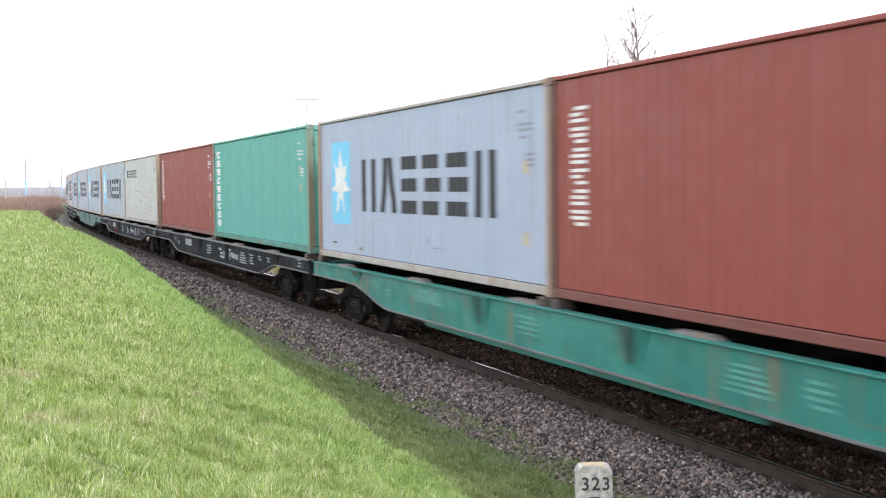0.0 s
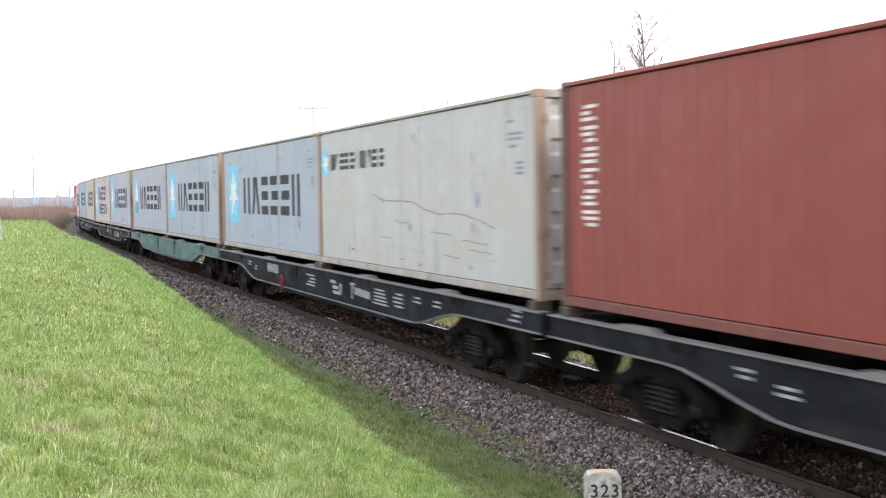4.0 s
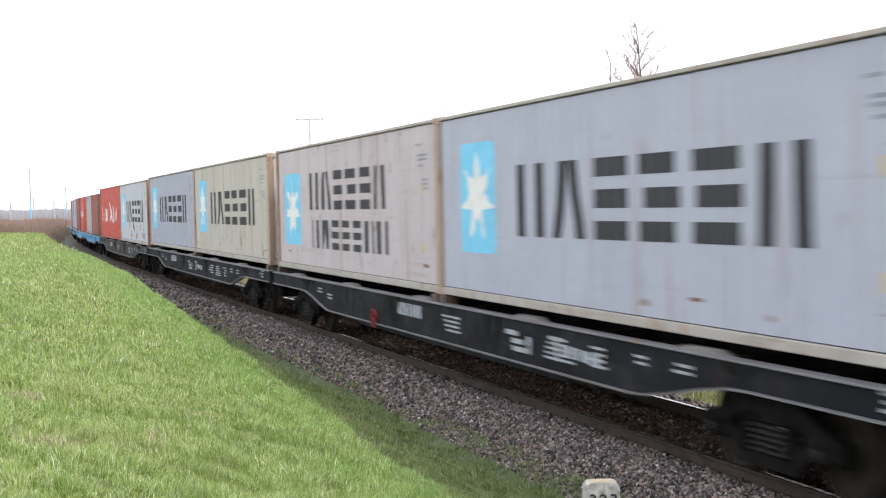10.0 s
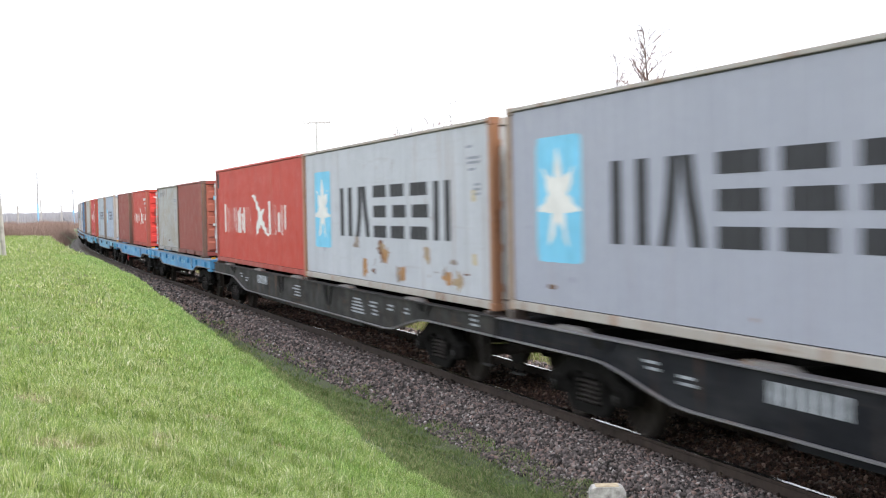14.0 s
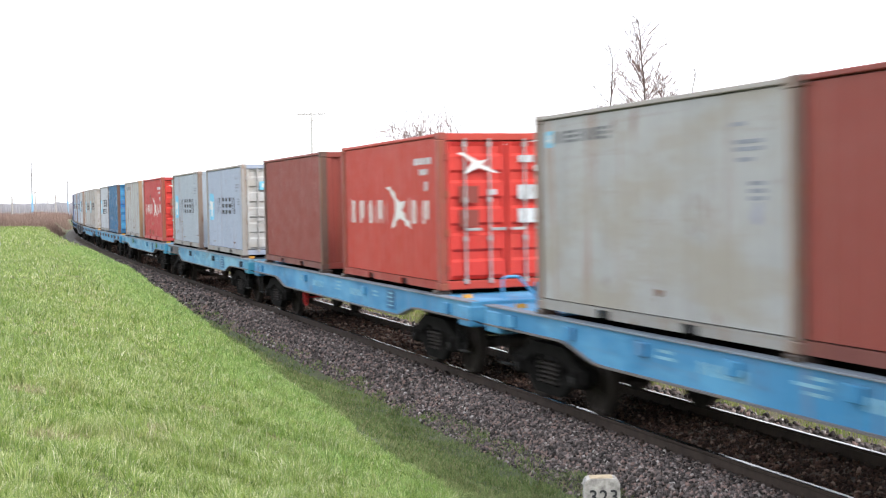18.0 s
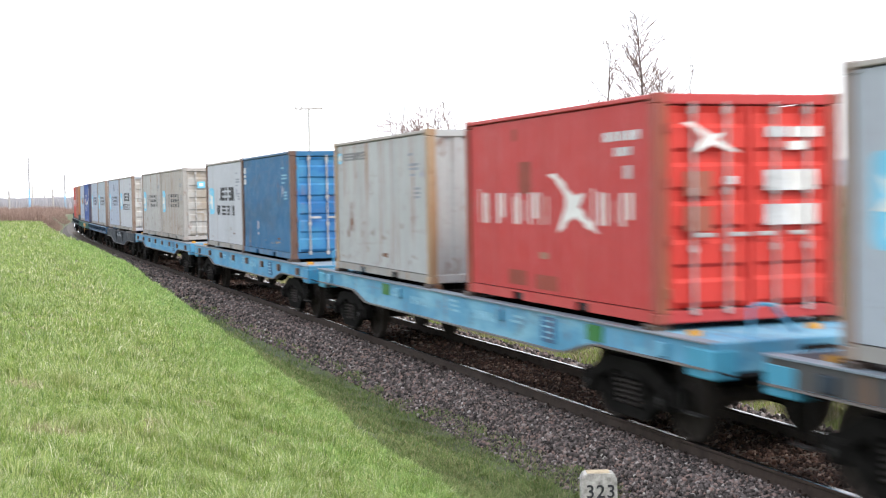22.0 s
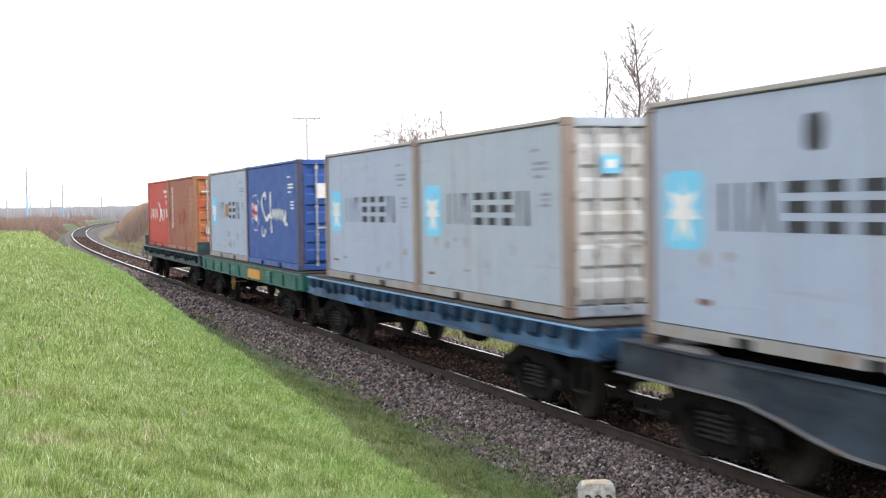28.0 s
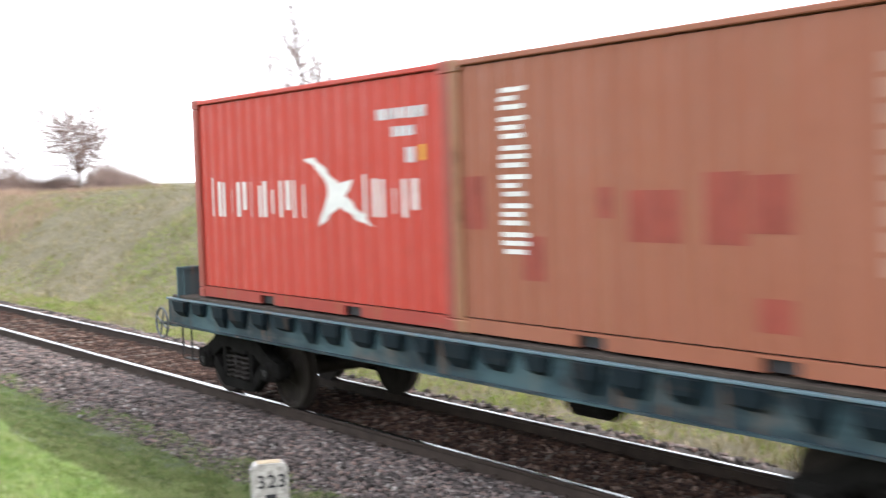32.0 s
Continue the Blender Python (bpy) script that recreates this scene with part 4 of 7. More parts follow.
def wagon(label, p0, p1, paint, style, group, marks=True, rusty=None, brackets=8, number_at=4.1, name_at=0.0, lines_at=0.2):
    """A container flat wagon between p0 (front) and p1 on the train. style: belly, blue, flat."""
    length = p1 - p0
    e = length / 2
    w = thing("flat_wagon", label, "railway wagon", group)
    long_one = style == "belly" and length > 20
    piv = e - (2.85 if long_one else 2.0)
    top = {"belly": 1.215, "blue": 1.26, "flat": 1.265}[style]
    sill = 1.3
    if style == "belly":
        deep, shallow, a, b = (0.625, 0.95, e - 3.1, e - 5.6) if long_one else (0.6, 0.86, e - 2.4, e - 4.6)
    elif style == "blue":
        deep, shallow, a, b = 0.8, 1.0, e - 2.6, e - 3.8
    else:
        deep, shallow, a, b = 0.92, 0.94, e - 0.3, e - 0.6
    for sx in (-1, 1):
        s = Shape()
        curve = [(0.0, 1.0), (0.15, 0.95), (0.4, 0.66), (0.62, 0.33), (0.85, 0.06), (1.0, 0.0)]
        half = [(e, shallow)] + [(a + (b - a) * f, deep + (shallow - deep) * g) for f, g in curve]
        low = half + [(-y, z) for y, z in half[::-1]]
        o = [(-e, top), (e, top)] + low
        s.prism(o, "x", min(sx * (sill - 0.03), sx * (sill - 0.012)), max(sx * (sill - 0.03), sx * (sill - 0.012)))
        sill_ob = part("side_sill", s, paint, w, "deep pressed steel side beam")
        # on the blue wagons the top flange is paler than the side beam
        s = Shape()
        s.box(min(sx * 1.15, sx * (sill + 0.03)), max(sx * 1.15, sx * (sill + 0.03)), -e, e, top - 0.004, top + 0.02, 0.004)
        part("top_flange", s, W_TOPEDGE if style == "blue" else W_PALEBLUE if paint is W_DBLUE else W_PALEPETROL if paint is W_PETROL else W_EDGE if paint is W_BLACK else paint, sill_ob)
        s = Shape()
        x0, x1 = sorted((sx * (sill - 0.1), sx * (sill + 0.035)))
        for (ya, za), (yb, zb) in zip(low, low[1:]):
            s.add([(x0, ya, za), (x1, ya, za), (x0, ya, za - 0.022), (x1, ya, za - 0.022), (x0, yb, zb), (x1, yb, zb), (x0, yb, zb - 0.022), (x1, yb, zb - 0.022)], [(0, 1, 5, 4), (2, 6, 7, 3), (0, 4, 6, 2), (1, 3, 7, 5), (0, 2, 3, 1), (4, 5, 7, 6)])
        part("bottom_flange", s, W_EDGE if style == "belly" else RUSTEDGE if style == "blue" else paint, sill_ob)
        if style == "belly":
            # gussets: a wide folded plate under the top flange, drawn in towards the foot and sloping back
            for y, foot in ((-2.4, deep), (2.4, deep), (-a + 0.25, shallow), (a - 0.25, shallow)) if long_one else ((-1.6, deep), (1.6, deep)):
                s = Shape()
                x0, x1 = sx * (sill - 0.012), sx * (sill + 0.03)
                s.add([(x1, y - 0.4, top - 0.005), (x1, y + 0.4, top - 0.005), (x0, y + 0.14, foot + 0.025), (x0, y - 0.14, foot + 0.025), (x0, y - 0.4, top - 0.005), (x0, y + 0.4, top - 0.005)], [(0, 1, 2, 3), (0, 3, 4), (1, 5, 2), (0, 4, 5, 1)])
                part("stiffener", s, paint, sill_ob)
                # a darker inner face stands for the shade on the down-sloping gusset
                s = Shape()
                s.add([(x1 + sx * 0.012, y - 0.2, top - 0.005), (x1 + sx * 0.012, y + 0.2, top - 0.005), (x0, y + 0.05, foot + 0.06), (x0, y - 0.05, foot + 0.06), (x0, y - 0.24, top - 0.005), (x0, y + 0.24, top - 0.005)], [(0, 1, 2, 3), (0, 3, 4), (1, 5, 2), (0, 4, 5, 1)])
                part("stiffener", s, W_TEALSHADE if paint in (W_TEAL, W_OLDTEAL) else GRIME, sill_ob, "inner gusset face with its shade in the colour")
            for k in range(5 if long_one else 3):
                y = (k - (2 if long_one else 1)) * 4.6 + 0.9
                s = Shape()
                s.prism([(y - 0.5, 0.0), (y + 0.45, 0.0), (y + 0.32, 0.045), (y - 0.36, 0.05)], "x", min(sx * 1.12, sx * 1.27), max(sx * 1.12, sx * 1.27))
                s.v = [(x, v, z + top + 0.018) for x, v, z in s.v]
                part("folding_stop", s, STOPGREY, w, "folded pale steel container stop")
        if long_one:
            # the lower plate along the middle third
            s = Shape()
            s.prism([(-5.1, deep - 0.024), (5.1, deep - 0.024), (5.02, deep - 0.12), (-5.02, deep - 0.12)], "x", min(sx * (sill - 0.09), sx * (sill - 0.06)), max(sx * (sill - 0.09), sx * (sill - 0.06)))
            part("lower_plate", s, paint, sill_ob)
        if style == "flat":
            n = int(length / 0.62) if brackets else int(length / 1.25)
            for i in range(n):
                y = -e + 0.55 + i * (length - 1.1) / (n - 1)
                s = Shape()
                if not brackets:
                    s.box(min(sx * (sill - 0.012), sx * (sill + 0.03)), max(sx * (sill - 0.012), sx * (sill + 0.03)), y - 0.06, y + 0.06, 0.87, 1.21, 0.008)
                    part("rib", s, rusty or (W_TEALSHADE if paint is W_GREEN else paint), sill_ob)
                    continue
                # a bent strap: wide and proud under the flange, drawn in and back towards its foot
                a0, a1, foot = y - 0.13 - 0.04 * ((i * 7) % 3), y + 0.13 + 0.04 * ((i * 5) % 4), 0.99 + 0.03 * ((i * 3) % 4)
                xi, xo = sx * (sill - 0.012), sx * (sill + 0.085)
                s.add([(xo, a0, 1.255), (xo, a1, 1.255), (sx * (sill + 0.07), a1 - 0.03, 1.12), (sx * (sill + 0.07), a0 + 0.03, 1.12), (sx * (sill + 0.012), a1 - 0.08, foot), (sx * (sill + 0.012), a0 + 0.08, foot), (xi, a0, 1.255), (xi, a1, 1.255), (xi, a1 - 0.03, 1.12), (xi, a0 + 0.03, 1.12), (xi, a1 - 0.08, foot), (xi, a0 + 0.08, foot)], [(0, 1, 2, 3), (3, 2, 4, 5), (0, 3, 9, 6), (3, 5, 11, 9), (1, 7, 8, 2), (2, 8, 10, 4), (0, 6, 7, 1), (5, 4, 10, 11)])
                part("stake_pocket", s, rusty or paint, sill_ob)
        if style == "blue":
            n = brackets
            for i in range(n):
                y = -e + 1.0 + i * (length - 2.0) / (n - 1)
                s = Shape()
                s.box(min(sx * (sill - 0.012), sx * (sill + 0.05)), max(sx * (sill - 0.012), sx * (sill + 0.05)), y - 0.1, y + 0.1, 1.03, 1.19, 0.01)
                part("side_bracket", s, rusty or paint, sill_ob)
        if marks and sx < 0:
            row = random.Random(int(p0 * 10))
            ink = CHALKGREY if paint in (W_BLACK, W_GREY, W_SLATE) else TEALMARK if paint in (W_TEAL, W_OLDTEAL, W_GREEN) else BLUEMARK
            mid = (top + max(deep, 0.8)) / 2

            def bar(y, w, z, h):
                s = Shape()
                s.box(-sill + 0.009, -(sill - 0.014), y, y + w, z, z + h)
                part("stencil", s, ink, sill_ob)

            def lines(y, w, n, z):
                for k in range(n):
                    bar(y + 0.1 * row.random(), w * row.uniform(0.6, 1.0), z + 0.04 * n - 0.075 * k, 0.034)

            def digits(y, n, z, h):
                for k in range(n):
                    bar(y + k * 0.135, row.uniform(0.05, 0.09), z, h)

            if long_one:
                for y, wide, n in ((6.7, 0.45, 2), (7.5, 0.4, 2), (lines_at, 0.85, 4), (-6.25, 0.55, 4), (-7.3, 0.4, 2), (-8.3, 0.4, 2), (-11.7, 0.4, 3)):
                    lines(y, wide, n, 0.87 if abs(y) < 7 else 0.96 if abs(y) < 9 else 1.05)
                for k in range(5):
                    bar(-5.3 + 0.06 * k, 0.55 + 0.1 * (4 - k), 0.77 + 0.066 * k, 0.032)
                for k in range(7):
                    bar(number_at + 0.19 * k, 0.13, 0.9, 0.22)
                if paint is W_BLACK:
                    bar(name_at - 1.55, 0.42, 0.98, 0.07)
                    bar(name_at - 1.75, 0.42, 0.87, 0.07)
                    bar(name_at - 1.95, 0.6, 0.76, 0.07)
                    bar(name_at - 2.0, 0.12, 0.78, 0.22)
                    bar(name_at - 3.05, 0.42, 1.03, 0.05)
                    bar(name_at - 2.9, 0.09, 0.76, 0.3)
                    for k in range(4):
                        bar(name_at - 4.1 + 0.28 * k, 0.2, 0.82 + 0.01 * k, 0.15)
            else:
                for f, n in ((-0.75, 2), (-0.5, 0), (-0.15, 3), (0.2, 0), (0.55, 2)) if style != "flat" else ((-0.5, 2), (0.2, 0), (0.55, 2)):
                    y = f * (b if style != "flat" else e)
                    if n:
                        lines(y, 0.5, n, mid)
                    else:
                        digits(y, 7, mid - 0.06, 0.13)
            if style == "blue":
                for y in (-b * 0.98,):
                    s = Shape()
                    s.box(-sill - 0.004, -(sill - 0.014), y, y + 0.42, deep + 0.07, top - 0.05)
                    part("number_board", s, P_BLUE, sill_ob, "dark blue painted board")
                    for k in range(4):
                        s = Shape()
                        s.box(-sill - 0.008, -sill - 0.004, y + 0.06, y + 0.36 - 0.06 * (k % 2), deep + 0.12 + k * 0.075, deep + 0.145 + k * 0.075)
                        part("stencil", s, BLUEMARK, sill_ob)
    # inner frame, floor plates and cross beams
    s = Shape()
    s.box(-0.22, 0.22, -e + 0.1, e - 0.1, deep + 0.06 if style != "flat" else 0.8, top - 0.01, 0.01)
    part("centre_sill", s, GRIME, w)
    n = int(length / 1.5)
    for i in range(n):
        y = -e + 0.7 + i * (length - 1.4) / (n - 1)
        s = Shape()
        s.box(-sill + 0.03, sill - 0.03, y - 0.06, y + 0.06, 0.94, top - 0.01)
        part("cross_beam", s, GRIME, w)
    if style == "flat":
        n = int((length - 0.2) / 0.3)
        for i in range(n):
            y = -e + 0.1 + i * (length - 0.2) / n
            s = Shape()
            s.box(-sill + 0.02, sill - 0.02, y + 0.01, y + 0.29, top + 0.02, top + 0.06, 0.006)
            part("deck_board", s, WOODFLOOR, w)
    for d in (-1, 1):
        s = Shape()
        s.box(-sill + 0.01, sill - 0.01, min(d * (e - 0.06), d * (e + 0.02)), max(d * (e - 0.06), d * (e + 0.02)), shallow - 0.05, top + 0.015, 0.012)
        part("end_beam", s, paint, w)
        s = Shape()
        deck = 1.9 if style == "blue" else 0.9
        s.box(-sill + 0.03, sill - 0.03, min(d * (e - deck), d * (e - 0.06)), max(d * (e - deck), d * (e - 0.06)), top - 0.02, top + 0.012)
        part("end_plate", s, W_DECKPALE if paint is W_BLUE11 else rusty if rusty is W_SLATE else paint, w)
        if style == "blue":
            s = Shape()
            s.path([(-0.62, d * (e - 0.3), 1.26), (-0.62, d * (e - 0.3), 1.58), (-0.55, d * (e - 0.3), 1.62), (-0.36, d * (e - 0.3), 1.62), (-0.05, d * (e - 0.3), 1.3)], 0.022, 8)
            part("guard_rail", s, paint, w, "bent blue pipe on the end platform")
            for x in (-1.05, 0.5):
                s = Shape()
                s.prism([(-0.05, 0.0), (0.05, 0.0), (0.035, 0.05), (-0.035, 0.065)], "x", x - 0.07, x + 0.07)
                s.v = [(u, v + d * (e - 0.75), z + top + 0.012) for u, v, z in s.v]
                part("lock_chock", s, AMBER, w, "chipped yellow chock")
        ob = part("coupler", COUPLER_ME, None, w)
        ob.matrix_basis = pose(0, d * e, 0, 0, 0, 0 if d < 0 else 180)
        ob = part("brake_hose", HOSE_ME, None, w)
        ob.matrix_basis = pose(0, d * e, 0, 0, 0, 0 if d < 0 else 180)
        bogie = new("bogie")
        bogie.parent = w
        bogie.matrix_basis = pose(0, d * piv + 0.2, 0)
        tagged(bogie, "black three-piece freight bogie")
        for nm, me in BOGIE_ME:
            part(nm, me, None, bogie)
        for x in (-1.06, 1.06):
            for y in (-0.21, 0.0, 0.21):
                part("spring", COIL_ME, None, bogie).matrix_basis = pose(x, y, 0)
            for y in (-0.925, 0.925):
                part("bearing_cap", CAP_ME, None, bogie, "dusty grey axle-end cap").matrix_basis = pose(x, y, R_WHEEL, 0, 0, 0 if x > 0 else 180)
        for y in (-0.925, 0.925):
            ws = part("wheelset", WHEEL_ME, None, bogie)
            ws.matrix_basis = pose(0, y, R_WHEEL)
            WHEELS.append((ws, y))
        for x in (-1.25, 1.25):
            s = Shape()
            for yy in (0.36, 0.66):
                s.tube((x, d * (e - yy), 0.45), (x, d * (e - yy), shallow), 0.012, 0.012, 6)
            s.box(min(x, x * 0.92), max(x, x * 0.92), d * (e - 0.51) - 0.17, d * (e - 0.51) + 0.17, 0.44, 0.458)
            part("step", s, CAPGREY, w, "hanging steel step")
            if d * x > 0:
                s = Shape()
                s.path([(x, d * (e + 0.05), 0.98), (x * 0.9, d * (e + 0.09), 0.93), (0.1, d * (e + 0.1), 0.93), (0.05, d * (e + 0.2), 1.0)], 0.013, 6)
                part("uncoupling_lever", s, CAPGREY, w)
            if style == "blue":
                s = Shape()
                s.box(min(x * 0.8, x * 1.045), max(x * 0.8, x * 1.045), min(d * (e - 0.5), d * (e + 0.03)), max(d * (e - 0.5), d * (e + 0.03)), 0.88, 1.2, 0.02)
                part("end_box", s, W_CYAN if paint is W_BLUE else paint, w)
    # brake gear hanging under the middle
    s = Shape()
    s.lathe([(-0.55, 0.12), (-0.5, 0.2), (0.5, 0.2), (0.55, 0.12)], "y", (0.5, 1.6, deep + 0.02 if style != "flat" else 0.62), 16)
    part("air_reservoir", s, GRIME, w)
    s = Shape()
    s.lathe([(-0.3, 0.16), (-0.28, 0.2), (0.2, 0.2), (0.22, 0.1), (0.6, 0.05)], "y", (-0.35, -0.8, 0.72), 16)
    part("brake_cylinder", s, GRIME, w)
    s = Shape()
    s.path([(0.1, -piv + 1.0, 0.55), (0.1, -0.2, 0.66), (0.1, piv - 1.0, 0.55)], 0.022, 6)
    part("brake_rod", s, GRIME, w)
    for y in (-1.9, 0.6, 2.6):
        s = Shape()
        s.box(0.55, 0.62, y - 0.25, y + 0.25, 0.5, 0.95, 0.03)
        part("hanger", s, GRIME, w)
    MOVERS.append((w, (p0 + p1) / 2, piv, 0.0, 0.0))
    return w, (p0 + p1) / 2, piv


def load(box, wag, front, rear, z):
    """Stands a container on its wagon, between two places on the train."""
    MOVERS.append((box, wag[1], wag[2], (front + rear) / 2 - wag[1], z))


def pedestals(wag, spots, zt, paint):
    """Corner seats on which containers stand."""
    for p in spots:
        for x in (-1, 1):
            s = Shape()
            s.box(x * 1.14 - 0.12, x * 1.14 + 0.12, p - wag[1] - 0.13, p - wag[1] + 0.13, 1.19, zt - 0.003, 0.012)
            part("corner_seat", s, paint, wag[0])


def ride(t, mid, half):
    """Pose of a wagon's frame at t."""
    s = mid - run(t)
    x0, y0, _ = line(s - half)
    x1, y1, _ = line(s + half)
    return Matrix.Translation(((x0 + x1) / 2, (y0 + y1) / 2, 0)) @ pose(0, 0, 0, 0, 0, math.degrees(math.atan2(-(x1 - x0), y1 - y0)))


# paints of the boxes and wagons
AMBER = painted("chipped_amber_panel_paint", (0.52, 0.25, 0.025), 0.6, 0.3)
STOPGREY = painted("pale_scuffed_stop_paint", (0.15, 0.142, 0.138), 0.7, 0.4)
# teal mixed dark to carry the gussets' shade
W_TEALSHADE = painted("teal_paint_shade_tone", (0.012, 0.06, 0.052), 0.5, 0.3)
# smooth end plates: their sheen is put into a paler colour
W_DECKPALE = painted("pale_plate_sheen_tone", (0.22, 0.28, 0.33), 0.5, 0.3, 0.5, 0.4)
W_EDGE = painted("scuffed_grey_flange", (0.13, 0.128, 0.135), 0.5, 0.5)
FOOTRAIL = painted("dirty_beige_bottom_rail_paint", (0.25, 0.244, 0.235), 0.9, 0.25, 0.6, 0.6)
P_GREY = painted("grey_blue_container_paint", (0.308, 0.357, 0.45), 0.3, 0.2, 0.5, 0.12)
RAILCREAM = painted("dirty_brownish_rail_paint", (0.33, 0.305, 0.285), 0.6, 0.2, 0.6, 0.4)
PANELGREEN = painted("bright_green_panel_paint", (0.022, 0.15, 0.03), 0.4, 0.3)
P_LAV = painted("lavender_grey_container_paint", (0.335, 0.35, 0.415), 0.35, 0.2, 0.5, 0.12)
P_GREY2 = painted("cool_grey_container_paint", (0.3, 0.316, 0.375), 0.12, 0.12, 0.5, 0.15)
P_LIGHT = painted("pale_grey_container_paint", (0.313, 0.357, 0.41), 0.5, 0.2, 0.5, 0.15)
P_BEIGE = painted("beige_grey_container_paint", (0.4, 0.378, 0.33), 0.6, 0.2)
P_CREAM = painted("cream_white_container_paint", (0.41, 0.415, 0.412), 0.5, 0.25, 0.5, 0.25, 0.3, (0.405, 0.385, 0.35), 0.0)
P_PINK = painted("faded_pinkish_grey_paint", (0.335, 0.31, 0.29), 0.65, 0.25)
P_GRIMY = painted("grimy_grey_white_paint", (0.33, 0.335, 0.335), 0.6, 0.2, 0.5, 0.3, 0.3, (0.29, 0.265, 0.225), 0.0)
P_DOORW = painted("stained_white_door_paint", (0.44, 0.445, 0.445), 0.7, 0.2, 0.5, 0.35, 0.3, (0.37, 0.345, 0.31), 0.0)
P_ASH = painted("rust_streaked_grey_container_paint", (0.345, 0.36, 0.365), 0.9, 0.25)
P_NEUTRAL = painted("warm_grey_container_paint", (0.36, 0.355, 0.35), 0.6, 0.2)
P_RUSTYDOOR = painted("rusting_cream_door_paint", (0.37, 0.36, 0.345), 1.0, 0.3, 0.55, 0.6, 0.3, (0.29, 0.235, 0.175), 0.15)
P_WHITE = painted("dirty_white_container_paint", (0.4, 0.42, 0.46), 0.35, 0.2)
P_BROWN = painted("brown_red_container_paint", (0.225, 0.048, 0.037), 0.15, 0.12)
P_ORANGE = painted("faded_orange_brown_paint", (0.265, 0.09, 0.05), 0.3, 0.2)
# red patches over an orange raised above the side's for light on the end
P_ORANGED = painted("orange_lit_door_tone", (0.36, 0.13, 0.05), 0.5, 0.3, 0.5, 0.4, 0.3, (0.36, 0.045, 0.025), 0.0)
P_RED = painted("red_container_paint", (0.43, 0.048, 0.032), 0.15, 0.1)
P_CRIMSON = painted("deeper_red_container_paint", (0.42, 0.042, 0.042), 0.2, 0.1)
P_GREEN = painted("sea_green_container_paint", (0.085, 0.32, 0.275), 0.3, 0.15)
P_PALERAIL = painted("rust_spotted_pale_rail_paint", (0.325, 0.3, 0.275), 1.0, 0.3, 0.55, 0.5)
# bottom rails of the coloured boxes: darker mixes of the side paint
P_GREENRAIL = painted("darker_green_rail_paint", (0.055, 0.19, 0.16), 0.7, 0.2, 0.6, 0.5)
P_BROWNRAIL = painted("darker_brown_rail_paint", (0.15, 0.045, 0.037), 0.6, 0.2, 0.6, 0.5)
P_REDRAIL = painted("darker_red_rail_paint", (0.3, 0.04, 0.028), 0.6, 0.2, 0.6, 0.5)
POST_G = painted("rusting_green_post_paint", (0.13, 0.2, 0.155), 0.9, 0.3)
P_BLUE = painted("mid_blue_container_paint", (0.014, 0.112, 0.245), 0.5, 0.2, 0.5, 0.35, 0.3, (0.025, 0.09, 0.17), 0.25)
# the box's blue, brightened for the light that the door end catches
P_BLUEDOOR = painted("blue_lit_door_tone", (0.014, 0.125, 0.33), 0.5, 0.4, 0.5, 0.4, 0.3, (0.05, 0.22, 0.38), 0.2)
P_ROSE = painted("washed_out_pink_grey_paint", (0.42, 0.375, 0.385), 0.6, 0.25)
POST_O = painted("orange_rust_post_paint", (0.27, 0.125, 0.065), 0.9, 0.3)
P_NAVY = painted("deep_blue_container_paint", (0.025, 0.074, 0.265), 0.2, 0.1)
# brown and red for front ends: the light falling there is in the colour
P_DOORBROWN = painted("brown_lit_front_tone", (0.3, 0.085, 0.055), 0.4, 0.3)
P_REDDOOR = painted("red_lit_door_tone", (0.55, 0.04, 0.03), 0.2, 0.1)
POST_R = painted("rusting_brown_grey_post_paint", (0.22, 0.165, 0.135), 1.0, 0.5)
POST_L = painted("rust_spotted_pale_post_paint", (0.29, 0.21, 0.16), 1.0, 0.3)
POST_GREY = painted("rust_blotched_grey_post_paint", (0.31, 0.295, 0.28), 1.0, 0.3)
POST_NAVY = painted("rusting_dark_blue_post_paint", (0.045, 0.052, 0.1), 0.35, 0.3)
POST_RED = painted("rusting_red_post_paint", (0.27, 0.055, 0.04), 0.7, 0.2)
POST_TAN = painted("tan_rusted_post_paint", (0.33, 0.23, 0.145), 1.0, 0.3)
POST_B = painted("rusting_brown_post_paint", (0.115, 0.066, 0.052), 0.8, 0.2)
W_TEAL = painted("bright_teal_wagon_paint", (0.011, 0.15, 0.125), 0.7, 0.3, 0.5, 0.6, 0.3, (0.03, 0.205, 0.175), 0.5)
W_OLDTEAL = painted("faded_teal_wagon_paint", (0.042, 0.105, 0.095), 0.7, 0.3, 0.5, 0.5, 0.3, (0.09, 0.165, 0.15))
W_BLACK = painted("black_wagon_paint", (0.0105, 0.0113, 0.0142), 0.12, 0.1, 0.65, 0.35, 0.05, (0.024, 0.025, 0.028), 0.12)
W_GREY = painted("dark_grey_wagon_paint", (0.016, 0.0155, 0.0155), 0.4, 0.3, 0.6, 0.4, 0.1, (0.034, 0.033, 0.033), 0.3)
W_BLUE = painted("light_blue_wagon_paint", (0.065, 0.25, 0.4), 0.6, 0.6, 0.55, 0.4, 0.3, (0.2, 0.42, 0.53))
W_BLUE7 = painted("clear_blue_wagon_paint", (0.035, 0.205, 0.4), 0.4, 0.4, 0.55, 0.3, 0.3, (0.1, 0.32, 0.52), 0.3)
W_BLUE11 = painted("bright_blue_wagon_paint", (0.04, 0.235, 0.42), 0.5, 0.5, 0.55, 0.35, 0.3, (0.12, 0.35, 0.52), 0.4)
